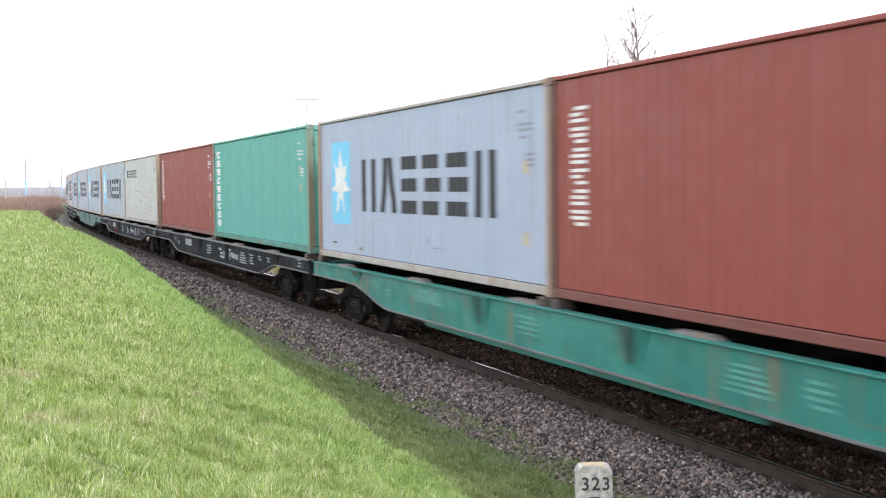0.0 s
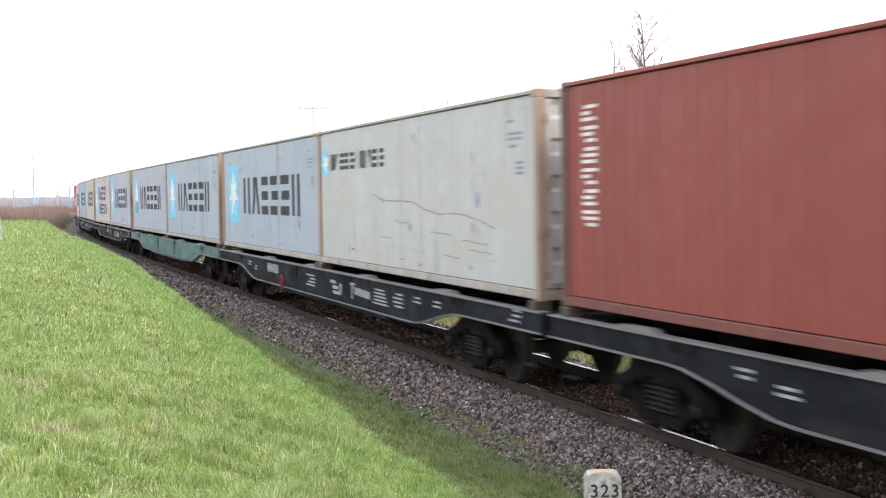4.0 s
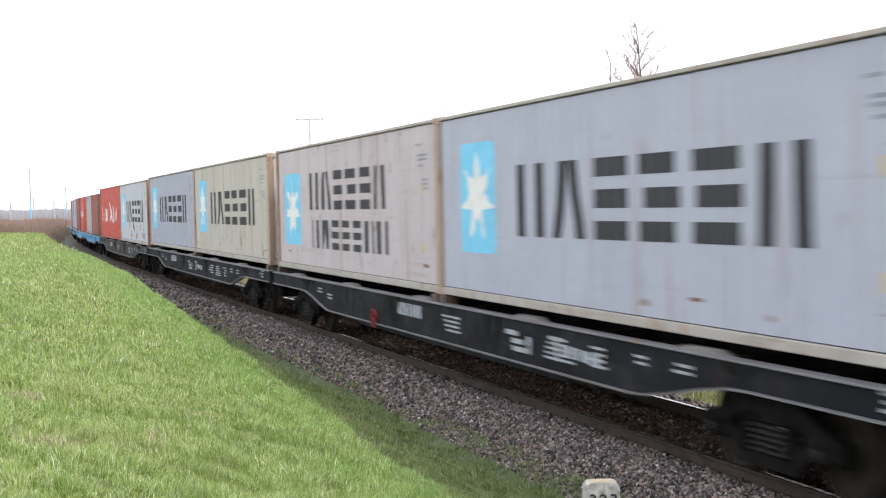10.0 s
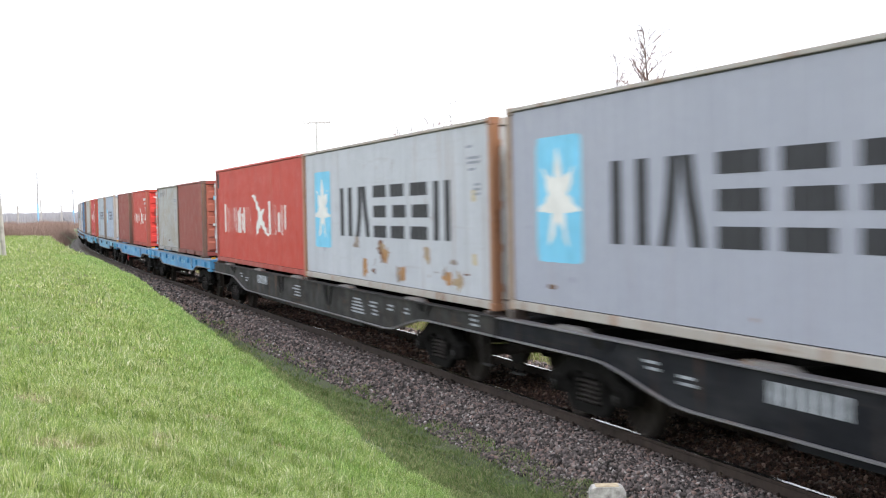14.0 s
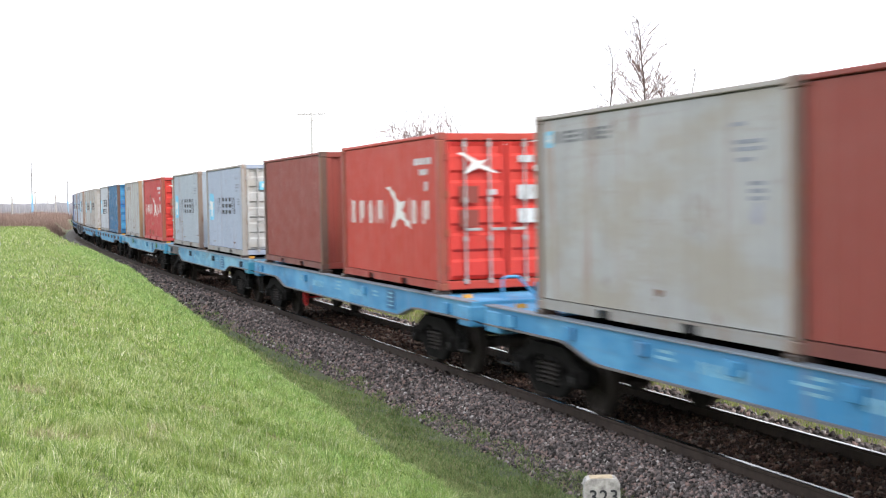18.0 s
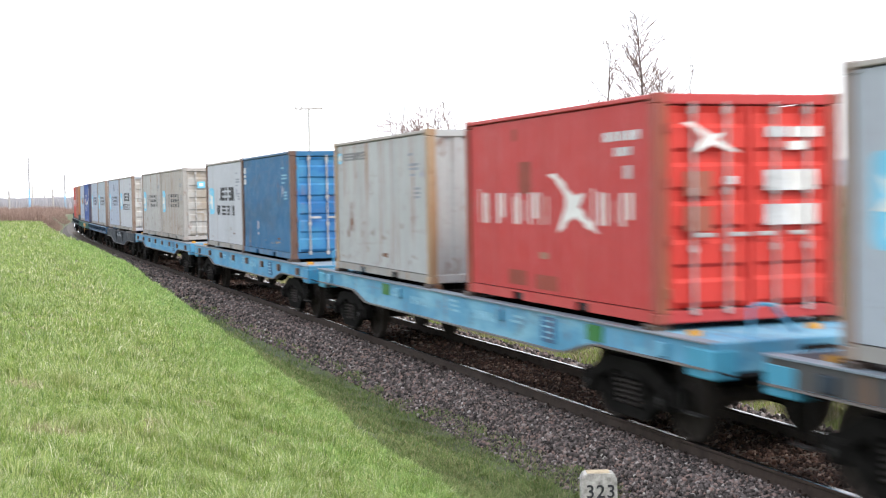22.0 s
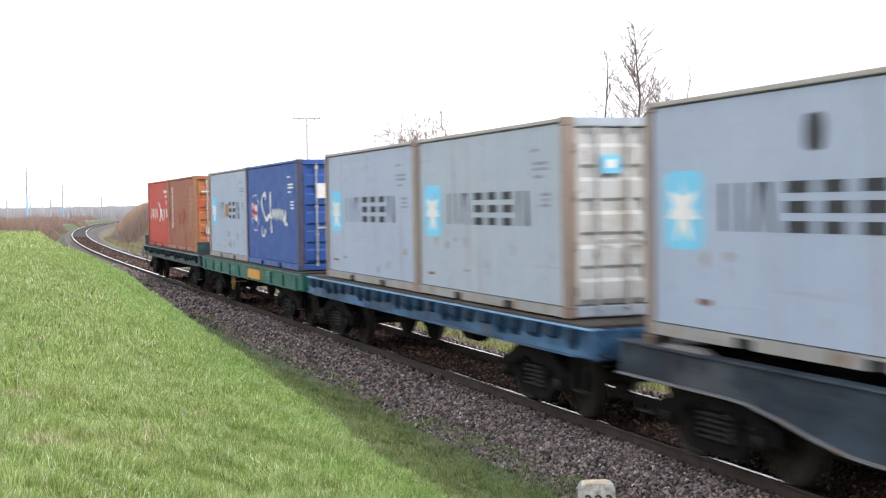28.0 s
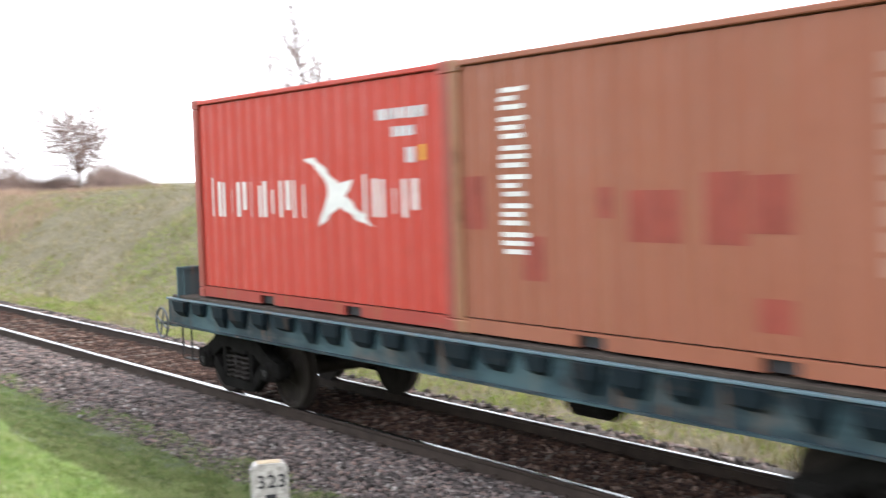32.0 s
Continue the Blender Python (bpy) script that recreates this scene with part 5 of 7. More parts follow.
SEAT = painted("dark_rusty_seat_paint", (0.05, 0.036, 0.03), 0.6, 0.3)
W_TOPEDGE = painted("pale_blue_grey_edge_paint", (0.15, 0.19, 0.23), 0.6, 0.4)
W_CYAN = painted("bright_cyan_wagon_paint", (0.045, 0.27, 0.41), 0.6, 0.4, 0.5, 0.5)
RUSTEDGE = painted("dirty_rusting_edge_paint", (0.13, 0.12, 0.12), 0.9, 0.3)
W_SLATE = painted("slate_blue_wagon_paint", (0.014, 0.02, 0.031), 0.2, 0.3, 0.6, 0.4, 0.15, (0.042, 0.06, 0.08), 0.4)
W_DBLUE = painted("worn_blue_flat_wagon_paint", (0.013, 0.05, 0.11), 0.4, 0.4, 0.6, 0.7, 0.3, (0.07, 0.17, 0.3), 0.95)
W_PALEBLUE = painted("pale_blue_edge_paint", (0.14, 0.29, 0.46), 0.4, 0.4)
W_GREEN = painted("green_flat_wagon_paint", (0.006, 0.088, 0.07), 0.4, 0.3)
W_PETROL = painted("worn_petrol_blue_wagon_paint", (0.0085, 0.024, 0.033), 0.5, 0.4, 0.6, 0.7, 0.25, (0.06, 0.11, 0.125), 0.9)
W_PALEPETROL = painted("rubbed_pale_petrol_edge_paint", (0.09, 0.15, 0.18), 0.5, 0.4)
W_BOARD = painted("dark_green_blue_board_paint", (0.022, 0.05, 0.058), 0.6, 0.3, 0.55, 0.6, 0.3, (0.06, 0.1, 0.11), 0.5)

SCRATCH = plain("pale_tan_rust_stain", (0.3, 0.225, 0.145), 0.8, 0.0, 0.3, 8)
STICKER = plain("faded_yellow_sticker", (0.42, 0.34, 0.19), 0.7, 0.0, 0.3, 14)
STAIN = plain("brownish_rust_wash", (0.285, 0.262, 0.24), 0.8, 0.0, 0.25, 7)
SCAB = plain("brown_scuffed_primer", (0.25, 0.21, 0.185), 0.85, 0.0, 0.4, 8, 0.3)
TOUCH = plain("dull_violet_grey_touch_up", (0.28, 0.29, 0.345), 0.7, 0.0, 0.25, 6)
POCKETBLUE = painted("dark_blue_pocket_paint", (0.012, 0.036, 0.07), 0.2, 0.3, 0.7, 0.4, 0.1)
POCKET = painted("dark_worn_pocket_paint", (0.008, 0.015, 0.02), 0.12, 0.12, 0.7, 0.3, 0.1)

L40, L20, HC, STD = 12.192, 6.058, 2.925, 2.622


def weather(box, seed, n=3):
    """Scabs of rust along the foot and the seams, and dull touch-up patches, each with a ragged outline of its own."""
    rnd = random.Random(seed)
    f, h = box["length"], box["height"]
    for k in range(n * (2 if f > 7 else 1)):
        cu = rnd.uniform(0.4, f - 0.4)
        low = k % 3 != 2
        cz = rnd.uniform(0.26, 0.5) if low else rnd.uniform(0.5, h - 0.4)
        w, t = (rnd.uniform(0.06, 0.45), rnd.uniform(0.015, 0.06)) if low else (rnd.uniform(0.1, 0.28), rnd.uniform(0.04, 0.16))
        out = [(cu + w / 2 * math.cos(2 * math.pi * i / 11) * rnd.uniform(0.45, 1.1), cz + t * math.sin(2 * math.pi * i / 11) * rnd.uniform(0.4, 1.1)) for i in range(11)]
        out = [(min(f - 0.12, max(0.12, u)), max(0.19, z)) for u, z in out]
        painted_on(box, "rust_scab" if low else "touch_up", RUST if low and k % 4 == 1 else SCAB if low else TOUCH, [out], "ragged rusty scab" if low else "dull touch-up patch", 0.002)


def stains(box, seed, n=9):
    """Small brown smears on the lower half, with ragged outlines."""
    rnd = random.Random(seed)
    f = box["length"]
    for k in range(n):
        cu, cz = rnd.uniform(0.5, f - 0.5), rnd.uniform(0.3, 0.95)
        w, t = rnd.uniform(0.03, 0.14), rnd.uniform(0.03, 0.12)
        out = [(cu + w * math.cos(2 * math.pi * i / 15) * rnd.uniform(0.4, 1.15), cz + t * math.sin(2 * math.pi * i / 15) * rnd.uniform(0.35, 1.2)) for i in range(15)]
        out = [(min(f - 0.12, max(0.12, u)), max(0.19, z)) for u, z in out]
        painted_on(box, "rust_stain", STAIN, [out], "faint brown rust smear", 0.002)


def big_name(box):
    weather(box, int(box["length"] * 7) + len(MOVERS))
    emblem(box, 1.0, 2.5, 0.74, 2.43)
    dark_blocks(box, 3.2, 10.45, 1.02, 2.03, 6)
    codes(box, GREYMARK)
    warning(box, (1.66, 0.66))


def two_line_name(box):
    weather(box, 50 + len(MOVERS))
    emblem(box, 0.85, 2.45, 0.6, 2.3)
    dark_blocks(box, 3.3, 9.35, 1.43, 2.26, 6)
    dark_blocks(box, 3.4, 9.4, 0.57, 1.2, 7)
    codes(box, GREYMARK)
    warning(box, (1.66, 0.66))


def small_name(box):
    weather(box, 50 + len(MOVERS), 2)
    stains(box, 9 + len(MOVERS), 5)
    emblem(box, 0.4, 1.22, 0.98, 1.83)
    dark_blocks(box, 1.5, 4.9, 1.19, 1.68, 6)
    codes(box, GREYMARK)


def small_two_line(box):
    weather(box, 50 + len(MOVERS))
    stains(box, 9 + len(MOVERS), 3)
    emblem(box, 0.45, 1.25, 1.0, 1.83)
    dark_blocks(box, 1.8, 4.65, 1.43, 1.83, 6)
    dark_blocks(box, 1.74, 4.67, 0.99, 1.28, 7)
    codes(box, GREYMARK)


def line_name(box, u=0.3, s=1.0):
    h = 0.55 if s == 1.0 else 0.3
    emblem(box, u, u + 0.55 * s, 2.48 - h, 2.48 if s == 1.0 else 2.4)
    dark_blocks(box, u + 0.62 * s, u + 4.7 * s, 2.45 - h * 0.75, 2.38, 10, None if s == 1.0 else LIGHTLETTER)
    codes(box, GREYMARK)


def red_name(box):
    white_blocks(box, 0.42, 3.1, 1.08, 1.52, 7)
    bird(box, 3.78, 1.36, 0.66)
    white_blocks(box, 4.3, 5.48, 1.1, 1.5, 3)
    rnd = random.Random(6)
    for u0, n, z0, z1 in ((4.65, 9, 2.11, 2.23), (4.98, 4, 1.93, 2.04), (5.2, 2, 1.66, 1.82)):
        painted_on(box, "marking", CHALK, [rect(u0 + 0.112 * k, u0 + 0.112 * k + rnd.uniform(0.075, 0.1), z0 + rnd.uniform(0, 0.012), z1) for k in range(n)], "row of white number bars")


def stroke(points, w0, w1):
    """A brush stroke along a smooth run of points, thick in the middle of its sweep."""
    pts, n = [], len(points)
    for i in range(n - 1):
        p0, p1, p2, p3 = points[max(0, i - 1)], points[i], points[i + 1], points[min(n - 1, i + 2)]
        for k in range(5):
            t = k / 5
            pts.append(tuple(0.5 * (2 * p1[c] + (p2[c] - p0[c]) * t + (2 * p0[c] - 5 * p1[c] + 4 * p2[c] - p3[c]) * t * t + (3 * p1[c] - p0[c] - 3 * p2[c] + p3[c]) * t ** 3) for c in (0, 1)))
    pts.append(points[-1])
    ribbon = []
    for i, (u, z) in enumerate(pts):
        (ua, za), (ub, zb) = pts[max(0, i - 1)], pts[min(len(pts) - 1, i + 1)]
        d = math.hypot(ub - ua, zb - za) or 1.0
        w = (w0 + (w1 - w0) * i / len(pts)) * (0.75 + 0.25 * math.sin(i * 0.55))
        ribbon.append(((u - (zb - za) / d * w, z + (ub - ua) / d * w), (u + (zb - za) / d * w, z - (ub - ua) / d * w)))
    return ribbon


def brush_wave():
    """A flowing painted flourish: an open hook, an upright stroke and a run of small waves."""
    hook = stroke([(2.5, 1.72), (2.35, 1.86), (2.08, 1.74), (2.02, 1.55), (2.3, 1.3), (2.62, 1.16)], 0.075, 0.06)
    foot = stroke([(2.02, 1.02), (2.0, 0.8), (2.25, 0.76), (2.42, 0.92)], 0.05, 0.06)
    upright = stroke([(3.1, 1.9), (3.06, 1.5), (3.1, 1.1), (3.18, 0.85)], 0.075, 0.07)
    waves = stroke([(2.62, 1.16), (2.9, 1.3), (3.2, 1.22), (3.42, 1.42), (3.52, 1.2), (3.72, 1.42), (3.86, 1.2), (4.08, 1.44), (4.2, 1.2), (4.42, 1.42), (4.55, 1.18), (4.82, 1.42), (4.7, 1.12), (4.95, 1.08)], 0.06, 0.055)
    return hook, foot, upright, waves


def flourish(box, ribbons):
    """Lays brush strokes on a flat sheet just off the wall, each a mark of its own."""
    for k, ribbon in enumerate(ribbons):
        s = Shape()
        x = -WALL - 0.004 - 0.002 * k
        n = len(ribbon)
        s.add([(x - 0.00004 * i, box["length"] / 2 - u, z) for i, pair in enumerate(ribbon) for u, z in pair], [(2 * i, 2 * i + 1, 2 * i + 3, 2 * i + 2) for i in range(n - 1)])
        part("lettering", s.mesh("lettering", WHITE), None, box, "white brush-stroke shape")


def front_marks(box, blue_star=False, white_sheet=False):
    """What is stuck on the doors of the small boxes."""
    if blue_star:
        placard(box, -0.7, -0.42, 1.88, 2.12, SKYBLUE, "light blue door emblem")
        placard(box, -0.63, -0.49, 1.95, 2.06, WHITE, "white star mark", 0.004)
    if white_sheet:
        placard(box, -0.78, -0.45, 1.7, 2.05, WHITE, "white paper placard")
    placard(box, 0.35, 0.85, 2.07, 2.14, CHALK)
    placard(box, 0.4, 0.8, 1.22, 1.29, CHALK)


def build_train():
    far = "wagons of the freight train"
    # five long wagons and a grey one with forty-foot boxes
    front = [3.75, 29.02, 54.11, 79.19, 104.26, 129.64, 154.62]
    split = [15.92, 41.16, 66.31, 91.32, 116.45, 141.81, 166.76]
    rear = [28.1, 53.34, 78.41, 103.51, 128.64, 154.02, 178.91]
    looks = [(W_TEAL, "bright teal long container wagon with a fish-belly frame"), (W_BLACK, "black long container wagon with white stencils"), (W_BLACK, "black long container wagon with white stencils"), (W_OLDTEAL, "faded teal long container wagon with a fish-belly frame"), (W_BLACK, "black long container wagon with white stencils"), (W_BLACK, "black long container wagon with white stencils"), (W_GREY, "dark grey long container wagon with a fish-belly frame")]
    long_wagons = []
    for i, (paint, label) in enumerate(looks):
        w = wagon(label, front[i] - 0.22, rear[i] + 0.22, paint, "belly", far, **({4: dict(number_at=0.8, name_at=-1.9, lines_at=-1.15), 5: dict(name_at=2.35, lines_at=-4.0)}.get(i, {})))
        pedestals(w, [front[i] + 0.15, split[i] - 0.2, split[i] + 0.2, rear[i] - 0.15], 1.36 if i < 6 else 1.29, SEAT)
        long_wagons.append(w)

    def big(i, back, label, paint, post=POST_L, rail=None, h=HC):
        a, b = (split[i], rear[i]) if back else (front[i], split[i])
        pale = min(paint_tone(paint)) > 0.25
        box = container("shipping_container", label, L40, h, paint, post, "door", rail=rail or (P_PALERAIL if pale else None), doors=P_DOORW if pale else None)
        if pale:
            front_marks(box, True)
        load(box, long_wagons[i], (a + b) / 2 - L40 / 2, (a + b) / 2 + L40 / 2, 1.36 if i < 6 else 1.29)
        return box

    b = big(0, False, "brown-red corrugated forty-foot container", P_BROWN, POST_B)
    stacked(b, 0.64, 1.14, 0.95, 2.52, 6)
    codes(b, WHITE)
    big_name(big(0, True, "grey-blue forty-foot container with a blue star panel", P_GREY))
    b = big(1, False, "sea-green corrugated forty-foot container", P_GREEN, POST_G)
    stacked(b, 0.58, 1.08, 0.31, 2.64, 9, None, 0.3)
    codes(b, CHALK)
    warning(b, (1.82, 1.4))
    b = big(1, True, "brown-red forty-foot container with streaked side", P_BROWN, POST_B)
    stacked(b, 0.63, 1.0, 1.03, 2.62, 6)
    codes(b, CHALK)
    warning(b, (1.2, 0.6))
    b = big(2, False, "cream-white forty-foot container with rust scratches", P_CREAM)
    line_name(b)
    rnd = random.Random(3)
    # one long scratch that sags towards the front, and short broken ones under it
    for u0, u1, z0, z1, thick in ((4.1, 10.6, 1.52, 1.02, 0.02), (7.6, 8.6, 0.87, 0.83, 0.016), (9.1, 10.2, 0.77, 0.73, 0.016), (4.6, 5.4, 0.72, 0.7, 0.016), (8.2, 9.0, 0.5, 0.47, 0.018), (5.6, 6.3, 1.02, 0.98, 0.014), (9.4, 10.4, 0.62, 0.6, 0.015)):
        n = 18
        ups = [(u0 + (u1 - u0) * i / n, z0 + (z1 - z0) * i / n + 0.05 * math.sin(2.2 * (u0 + (u1 - u0) * i / n)) * (u1 - u0 > 3) + rnd.uniform(-0.012, 0.012)) for i in range(n + 1)]
        downs = [(p, q - thick * rnd.uniform(0.6, 1.6)) for p, q in ups[::-1]]
        painted_on(b, "rust_scratch", SCRATCH, [ups + downs], "long brown rust scratch", 0.003)
    weather(b, 77, 3)
    big_name(big(2, True, "grey forty-foot container with a blue star panel", P_LIGHT))
    big_name(big(3, False, "grey forty-foot container with rusty front corner", P_LIGHT))
    b = big(3, True, "grey forty-foot container with a damaged star panel", P_LAV)
    big_name(b)
    painted_on(b, "scuff", plain("scuffed_blue_green_panel", (0.14, 0.37, 0.42), 0.7, 0.0, 0.4, 5), [rounded(1.04, 2.46, 0.8, 1.3, 0.12)], "scraped grey-teal lower half of the panel", 0.012)
    painted_on(b, "rust_patch", SCRATCH, [[(1.58, 1.38), (1.66, 1.18), (1.7, 1.04), (1.8, 1.06), (1.86, 1.2), (2.02, 1.3), (2.0, 1.38), (1.85, 1.34), (1.72, 1.4)]], "rusty smear on the panel", 0.016)
    painted_on(b, "rust_patch", SCRATCH, [[(1.8, 0.85), (2.2, 0.81), (2.36, 0.83), (2.2, 0.87), (1.95, 0.89)]], "rusty scrape on the panel", 0.016)
    big_name(big(4, False, "lavender-grey forty-foot container with a blue star panel", P_LAV))
    two_line_name(big(4, True, "faded pinkish-grey forty-foot container", P_ROSE))
    big_name(big(5, False, "beige forty-foot container with a blue star panel", P_BEIGE))
    big_name(big(5, True, "cool grey forty-foot container, clean sides", P_GREY2))
    b = big(6, False, "pale grey forty-foot container with peeling rust patches", P_WHITE, POST_O)
    big_name(b)
    rnd = random.Random(4)
    for k in range(16):
        u, z = rnd.uniform(4, 11.5), rnd.uniform(0.3, 0.9)
        w, t = rnd.uniform(0.06, 0.3), rnd.uniform(0.05, 0.22)
        out = [(u + w * math.cos(2 * math.pi * i / 13) * rnd.uniform(0.4, 1.1), max(0.19, z + t * math.sin(2 * math.pi * i / 13) * rnd.uniform(0.4, 1.2))) for i in range(13)]
        painted_on(b, "rust_patch", (RUST, TAN, SCRATCH, SCAB)[k % 4], [out], "peeled rusty patch", 0.003)
    b = big(6, True, "red forty-foot container with white lettering bars", P_RED, POST_RED)
    white_blocks(b, 1.4, 5.7, 0.95, 1.7, 7)
    painted_on(b, "marking", DARK, [rect(0.13, 0.52, 2.34, 2.8)], "dark square at the top corner")
    bird(b, 6.9, 1.42, 1.0)
    white_blocks(b, 8.0, 10.25, 0.95, 1.72, 3)

    # short wagons with twenty-foot boxes
    def small(w, a, b, label, paint, post=POST_R, door="door", z=1.345, doors=None, h=STD, rail=None):
        box = container("shipping_container", label, L20, h, paint, post, door, rail=rail, doors=doors)
        load(box, w, (a + b) / 2 - L20 / 2, (a + b) / 2 + L20 / 2, z)
        return box

    blue = "light blue short container wagon with stencilled sides"
    w7 = wagon("clear blue short container wagon with stencilled sides", 180.0, 195.6, W_BLUE7, "blue", far, rusty=W_BLUE7)
    w8 = wagon("clear blue short container wagon with stencilled sides", 196.3, 212.8, W_BLUE7, "blue", far, rusty=W_BLUE7, brackets=4)
    w9 = wagon(blue, 213.7, 229.7, W_BLUE, "blue", far, rusty=W_SLATE, brackets=4)
    w10 = wagon(blue, 230.7, 247.0, W_BLUE, "blue", far, rusty=W_BLUE, brackets=4)
    w11 = wagon("light blue short container wagon with rusty brackets", 248.0, 264.0, W_BLUE11, "blue", far, rusty=POST_B)
    w12 = wagon("light blue short container wagon with rusty brackets", 265.1, 281.2, W_BLUE11, "blue", far, rusty=POST_B)
    w13 = wagon("slate-blue container wagon with a deep frame", 282.0, 295.7, W_SLATE, "belly", far)
    w14 = wagon("worn blue flat wagon with stake pockets", 296.4, 310.8, W_DBLUE, "flat", far, False, POCKETBLUE)
    w15 = wagon("green flat wagon with a yellow panel", 311.4, 325.0, W_GREEN, "flat", far, True, W_GREEN, 0)
    w16 = wagon("worn petrol-blue flat wagon with low end boards", 325.7, 340.1, W_PETROL, "flat", far, False, POCKET)
    for w, spots in ((w7, (181.83, 187.85, 193.86)), (w8, (197.91, 203.9, 205.73, 211.73)), (w9, (214.87, 220.85, 222.61, 228.6)), (w10, (231.99, 237.96, 239.83, 245.8)), (w11, (249.94, 255.92, 261.92)), (w12, (266.94, 272.98, 279.0)), (w13, (283.09, 289.13, 295.17))):
        pedestals(w, [p + (0.12 if k == 0 else -0.12 if k == len(spots) - 1 else 0.0) for k, p in enumerate(spots)], 1.345, SEAT)
    b = small(w7, 181.83, 187.87, "brown-red twenty-foot container with ribbed doors", P_BROWN, POST_B, doors=P_DOORBROWN)
    codes(b, FAINTRED)
    front_marks(b)
    placard(b, -0.82, -0.58, 1.95, 2.08, SKYBLUE, "small blue sticker")
    placard(b, -0.42, -0.06, 1.68, 1.95, SIGNRED, "red and white sticker")
    placard(b, -0.46, -0.04, 1.79, 1.85, WHITE, "white band of the sticker", 0.004)
    placard(b, -0.46, -0.04, 1.66, 1.69, WHITE, "white band of the sticker", 0.004)
    placard(b, -0.85, -0.52, 1.05, 1.13, CHALK, "pale sticker")
    placard(b, 0.1, 0.3, 0.6, 0.95, CHALK, "pale sticker")
    painted_on(b, "marking", FAINTRED, [rect(u, u + 0.17, 0.85 + 0.13 * k, 0.93 + 0.13 * k) for k in range(11) for u in (5.3, 5.55) if k > 4 or u < 5.5], "column of faint stencil bars")
    placard(b, -0.8, -0.55, 0.6, 0.9, CHALK)
    b = small(w7, 187.87, 193.86, "grimy grey-white twenty-foot container with faded name", P_GRIMY)
    line_name(b, 0.35, 0.4)
    weather(b, 30)
    for a, c, w, lab in ((197.91, 203.87, w8, "red twenty-foot container with white bars and red doors"), (231.99, 237.96, w10, "red twenty-foot container with white bars, dented")):
        b = small(w, a, c, lab, P_CRIMSON if w is w10 else P_RED, POST_RED, doors=P_REDDOOR)
        red_name(b)
        painted_on(b, "door_mark", WHITE, [[(-0.55 + p * 0.34, 2.1 + q * 0.3) for p, q in WING]], "white winged door mark", end=-(L20 / 2 + 0.046))
        for x0, x1, z0, z1 in ((0.22, 0.5, 2.12, 2.24), (0.54, 0.95, 2.12, 2.24), (0.5, 0.8, 1.97, 2.07), (0.2, 0.5, 1.5, 1.74), (0.5, 0.9, 1.5, 1.74), (0.2, 0.5, 1.1, 1.34), (0.5, 0.9, 1.1, 1.34)):
            placard(b, x0, x1 - 0.015, z0, z1, WHITE if x0 > 0.3 else CHALK, "white printed panel")
        placard(b, -0.35, -0.2, 1.58, 1.67, CHALK, "small pale sticker")
        for z0 in (1.45, 1.05):
            placard(b, -0.86, -0.52, z0, z0 + 0.28, P_DOORBROWN if w is w10 else P_BROWN, "brown primed patch")
        if w is w10:
            for u0, u1, z0, z1 in ((1.65, 2.3, 0.22, 0.43), (2.6, 3.3, 0.2, 0.4), (1.8, 2.0, 2.25, 2.42), (2.05, 2.45, 1.5, 1.95)):
                painted_on(b, "touch_up", REDPATCH, [rect(u0, u1, z0, z1)], "dark red primed patch", 0.003)
            painted_on(b, "sticker", FAINT, [rect(2.7, 3.05, 0.62, 0.71)], "pale pink sticker", 0.004)
    b = small(w8, 205.73, 211.73, "dull brown-red twenty-foot container", P_BROWN, POST_B, "blank")
    painted_on(b, "marking", FAINTRED, [rect(5.3, 5.42, 1.3 + 0.1 * k, 1.35 + 0.1 * k) for k in range(7)] + [rect(0.25, 0.4, 1.44, 1.5)], "small faint stencil bars")
    b = small(w9, 214.87, 220.85, "pale blue-grey twenty-foot container with white doors", P_GREY, POST_GREY, doors=P_DOORW)
    small_name(b)
    front_marks(b, True)
    b = small(w9, 222.61, 228.61, "grey twenty-foot container with rusty posts", P_LIGHT, POST_R, "blank")
    small_name(b)
    b = small(w10, 239.83, 245.8, "grey twenty-foot container with rusty end", P_ASH, POST_TAN, "blank", doors=P_RUSTYDOOR)
    line_name(b, 0.3, 0.4)
    weather(b, 31, 5)
    stains(b, 33, 12)
    b = small(w11, 249.94, 255.92, "mid-blue twenty-foot container with blue doors", P_BLUE, POST_B, doors=P_BLUEDOOR)
    codes(b, BLUEMARK)
    painted_on(b, "marking", CHALK, [rect(0.3, 0.58, 1.88, 2.02), rect(0.3, 0.58, 2.06, 2.14), rect(0.3, 0.58, 2.18, 2.34)], "white number panel")
    weather(b, 91, 9)
    front_marks(b)
    small_two_line(small(w11, 255.92, 261.92, "off-white twenty-foot container with two dark names", P_WHITE, POST_B))
    b = small(w12, 266.94, 272.98, "beige-grey twenty-foot container with rusty white doors", P_PINK, POST_GREY, doors=P_RUSTYDOOR)
    small_name(b)
    front_marks(b, True)
    small_name(small(w12, 272.98, 279.01, "beige twenty-foot container with dark name", P_NEUTRAL))
    b = small(w13, 283.09, 289.13, "white twenty-foot container with damaged lettering", P_WHITE, doors=P_DOORW)
    small_two_line(b)
    front_marks(b, False, True)
    b = small(w13, 289.13, 295.17, "pale blue-grey twenty-foot container with a sooty spot", P_GREY)
    small_name(b)
    painted_on(b, "soot_spot", DARK, [rounded(3.0, 3.35, 1.95, 2.3, 0.15)], "dark sooty spot")
    b = small(w14, 297.29, 303.36, "grey twenty-foot container with white doors", P_LIGHT, doors=P_DOORW)
    small_name(b)
    front_marks(b, True)
    small_name(small(w14, 303.36, 309.46, "pale grey twenty-foot container", P_GREY))
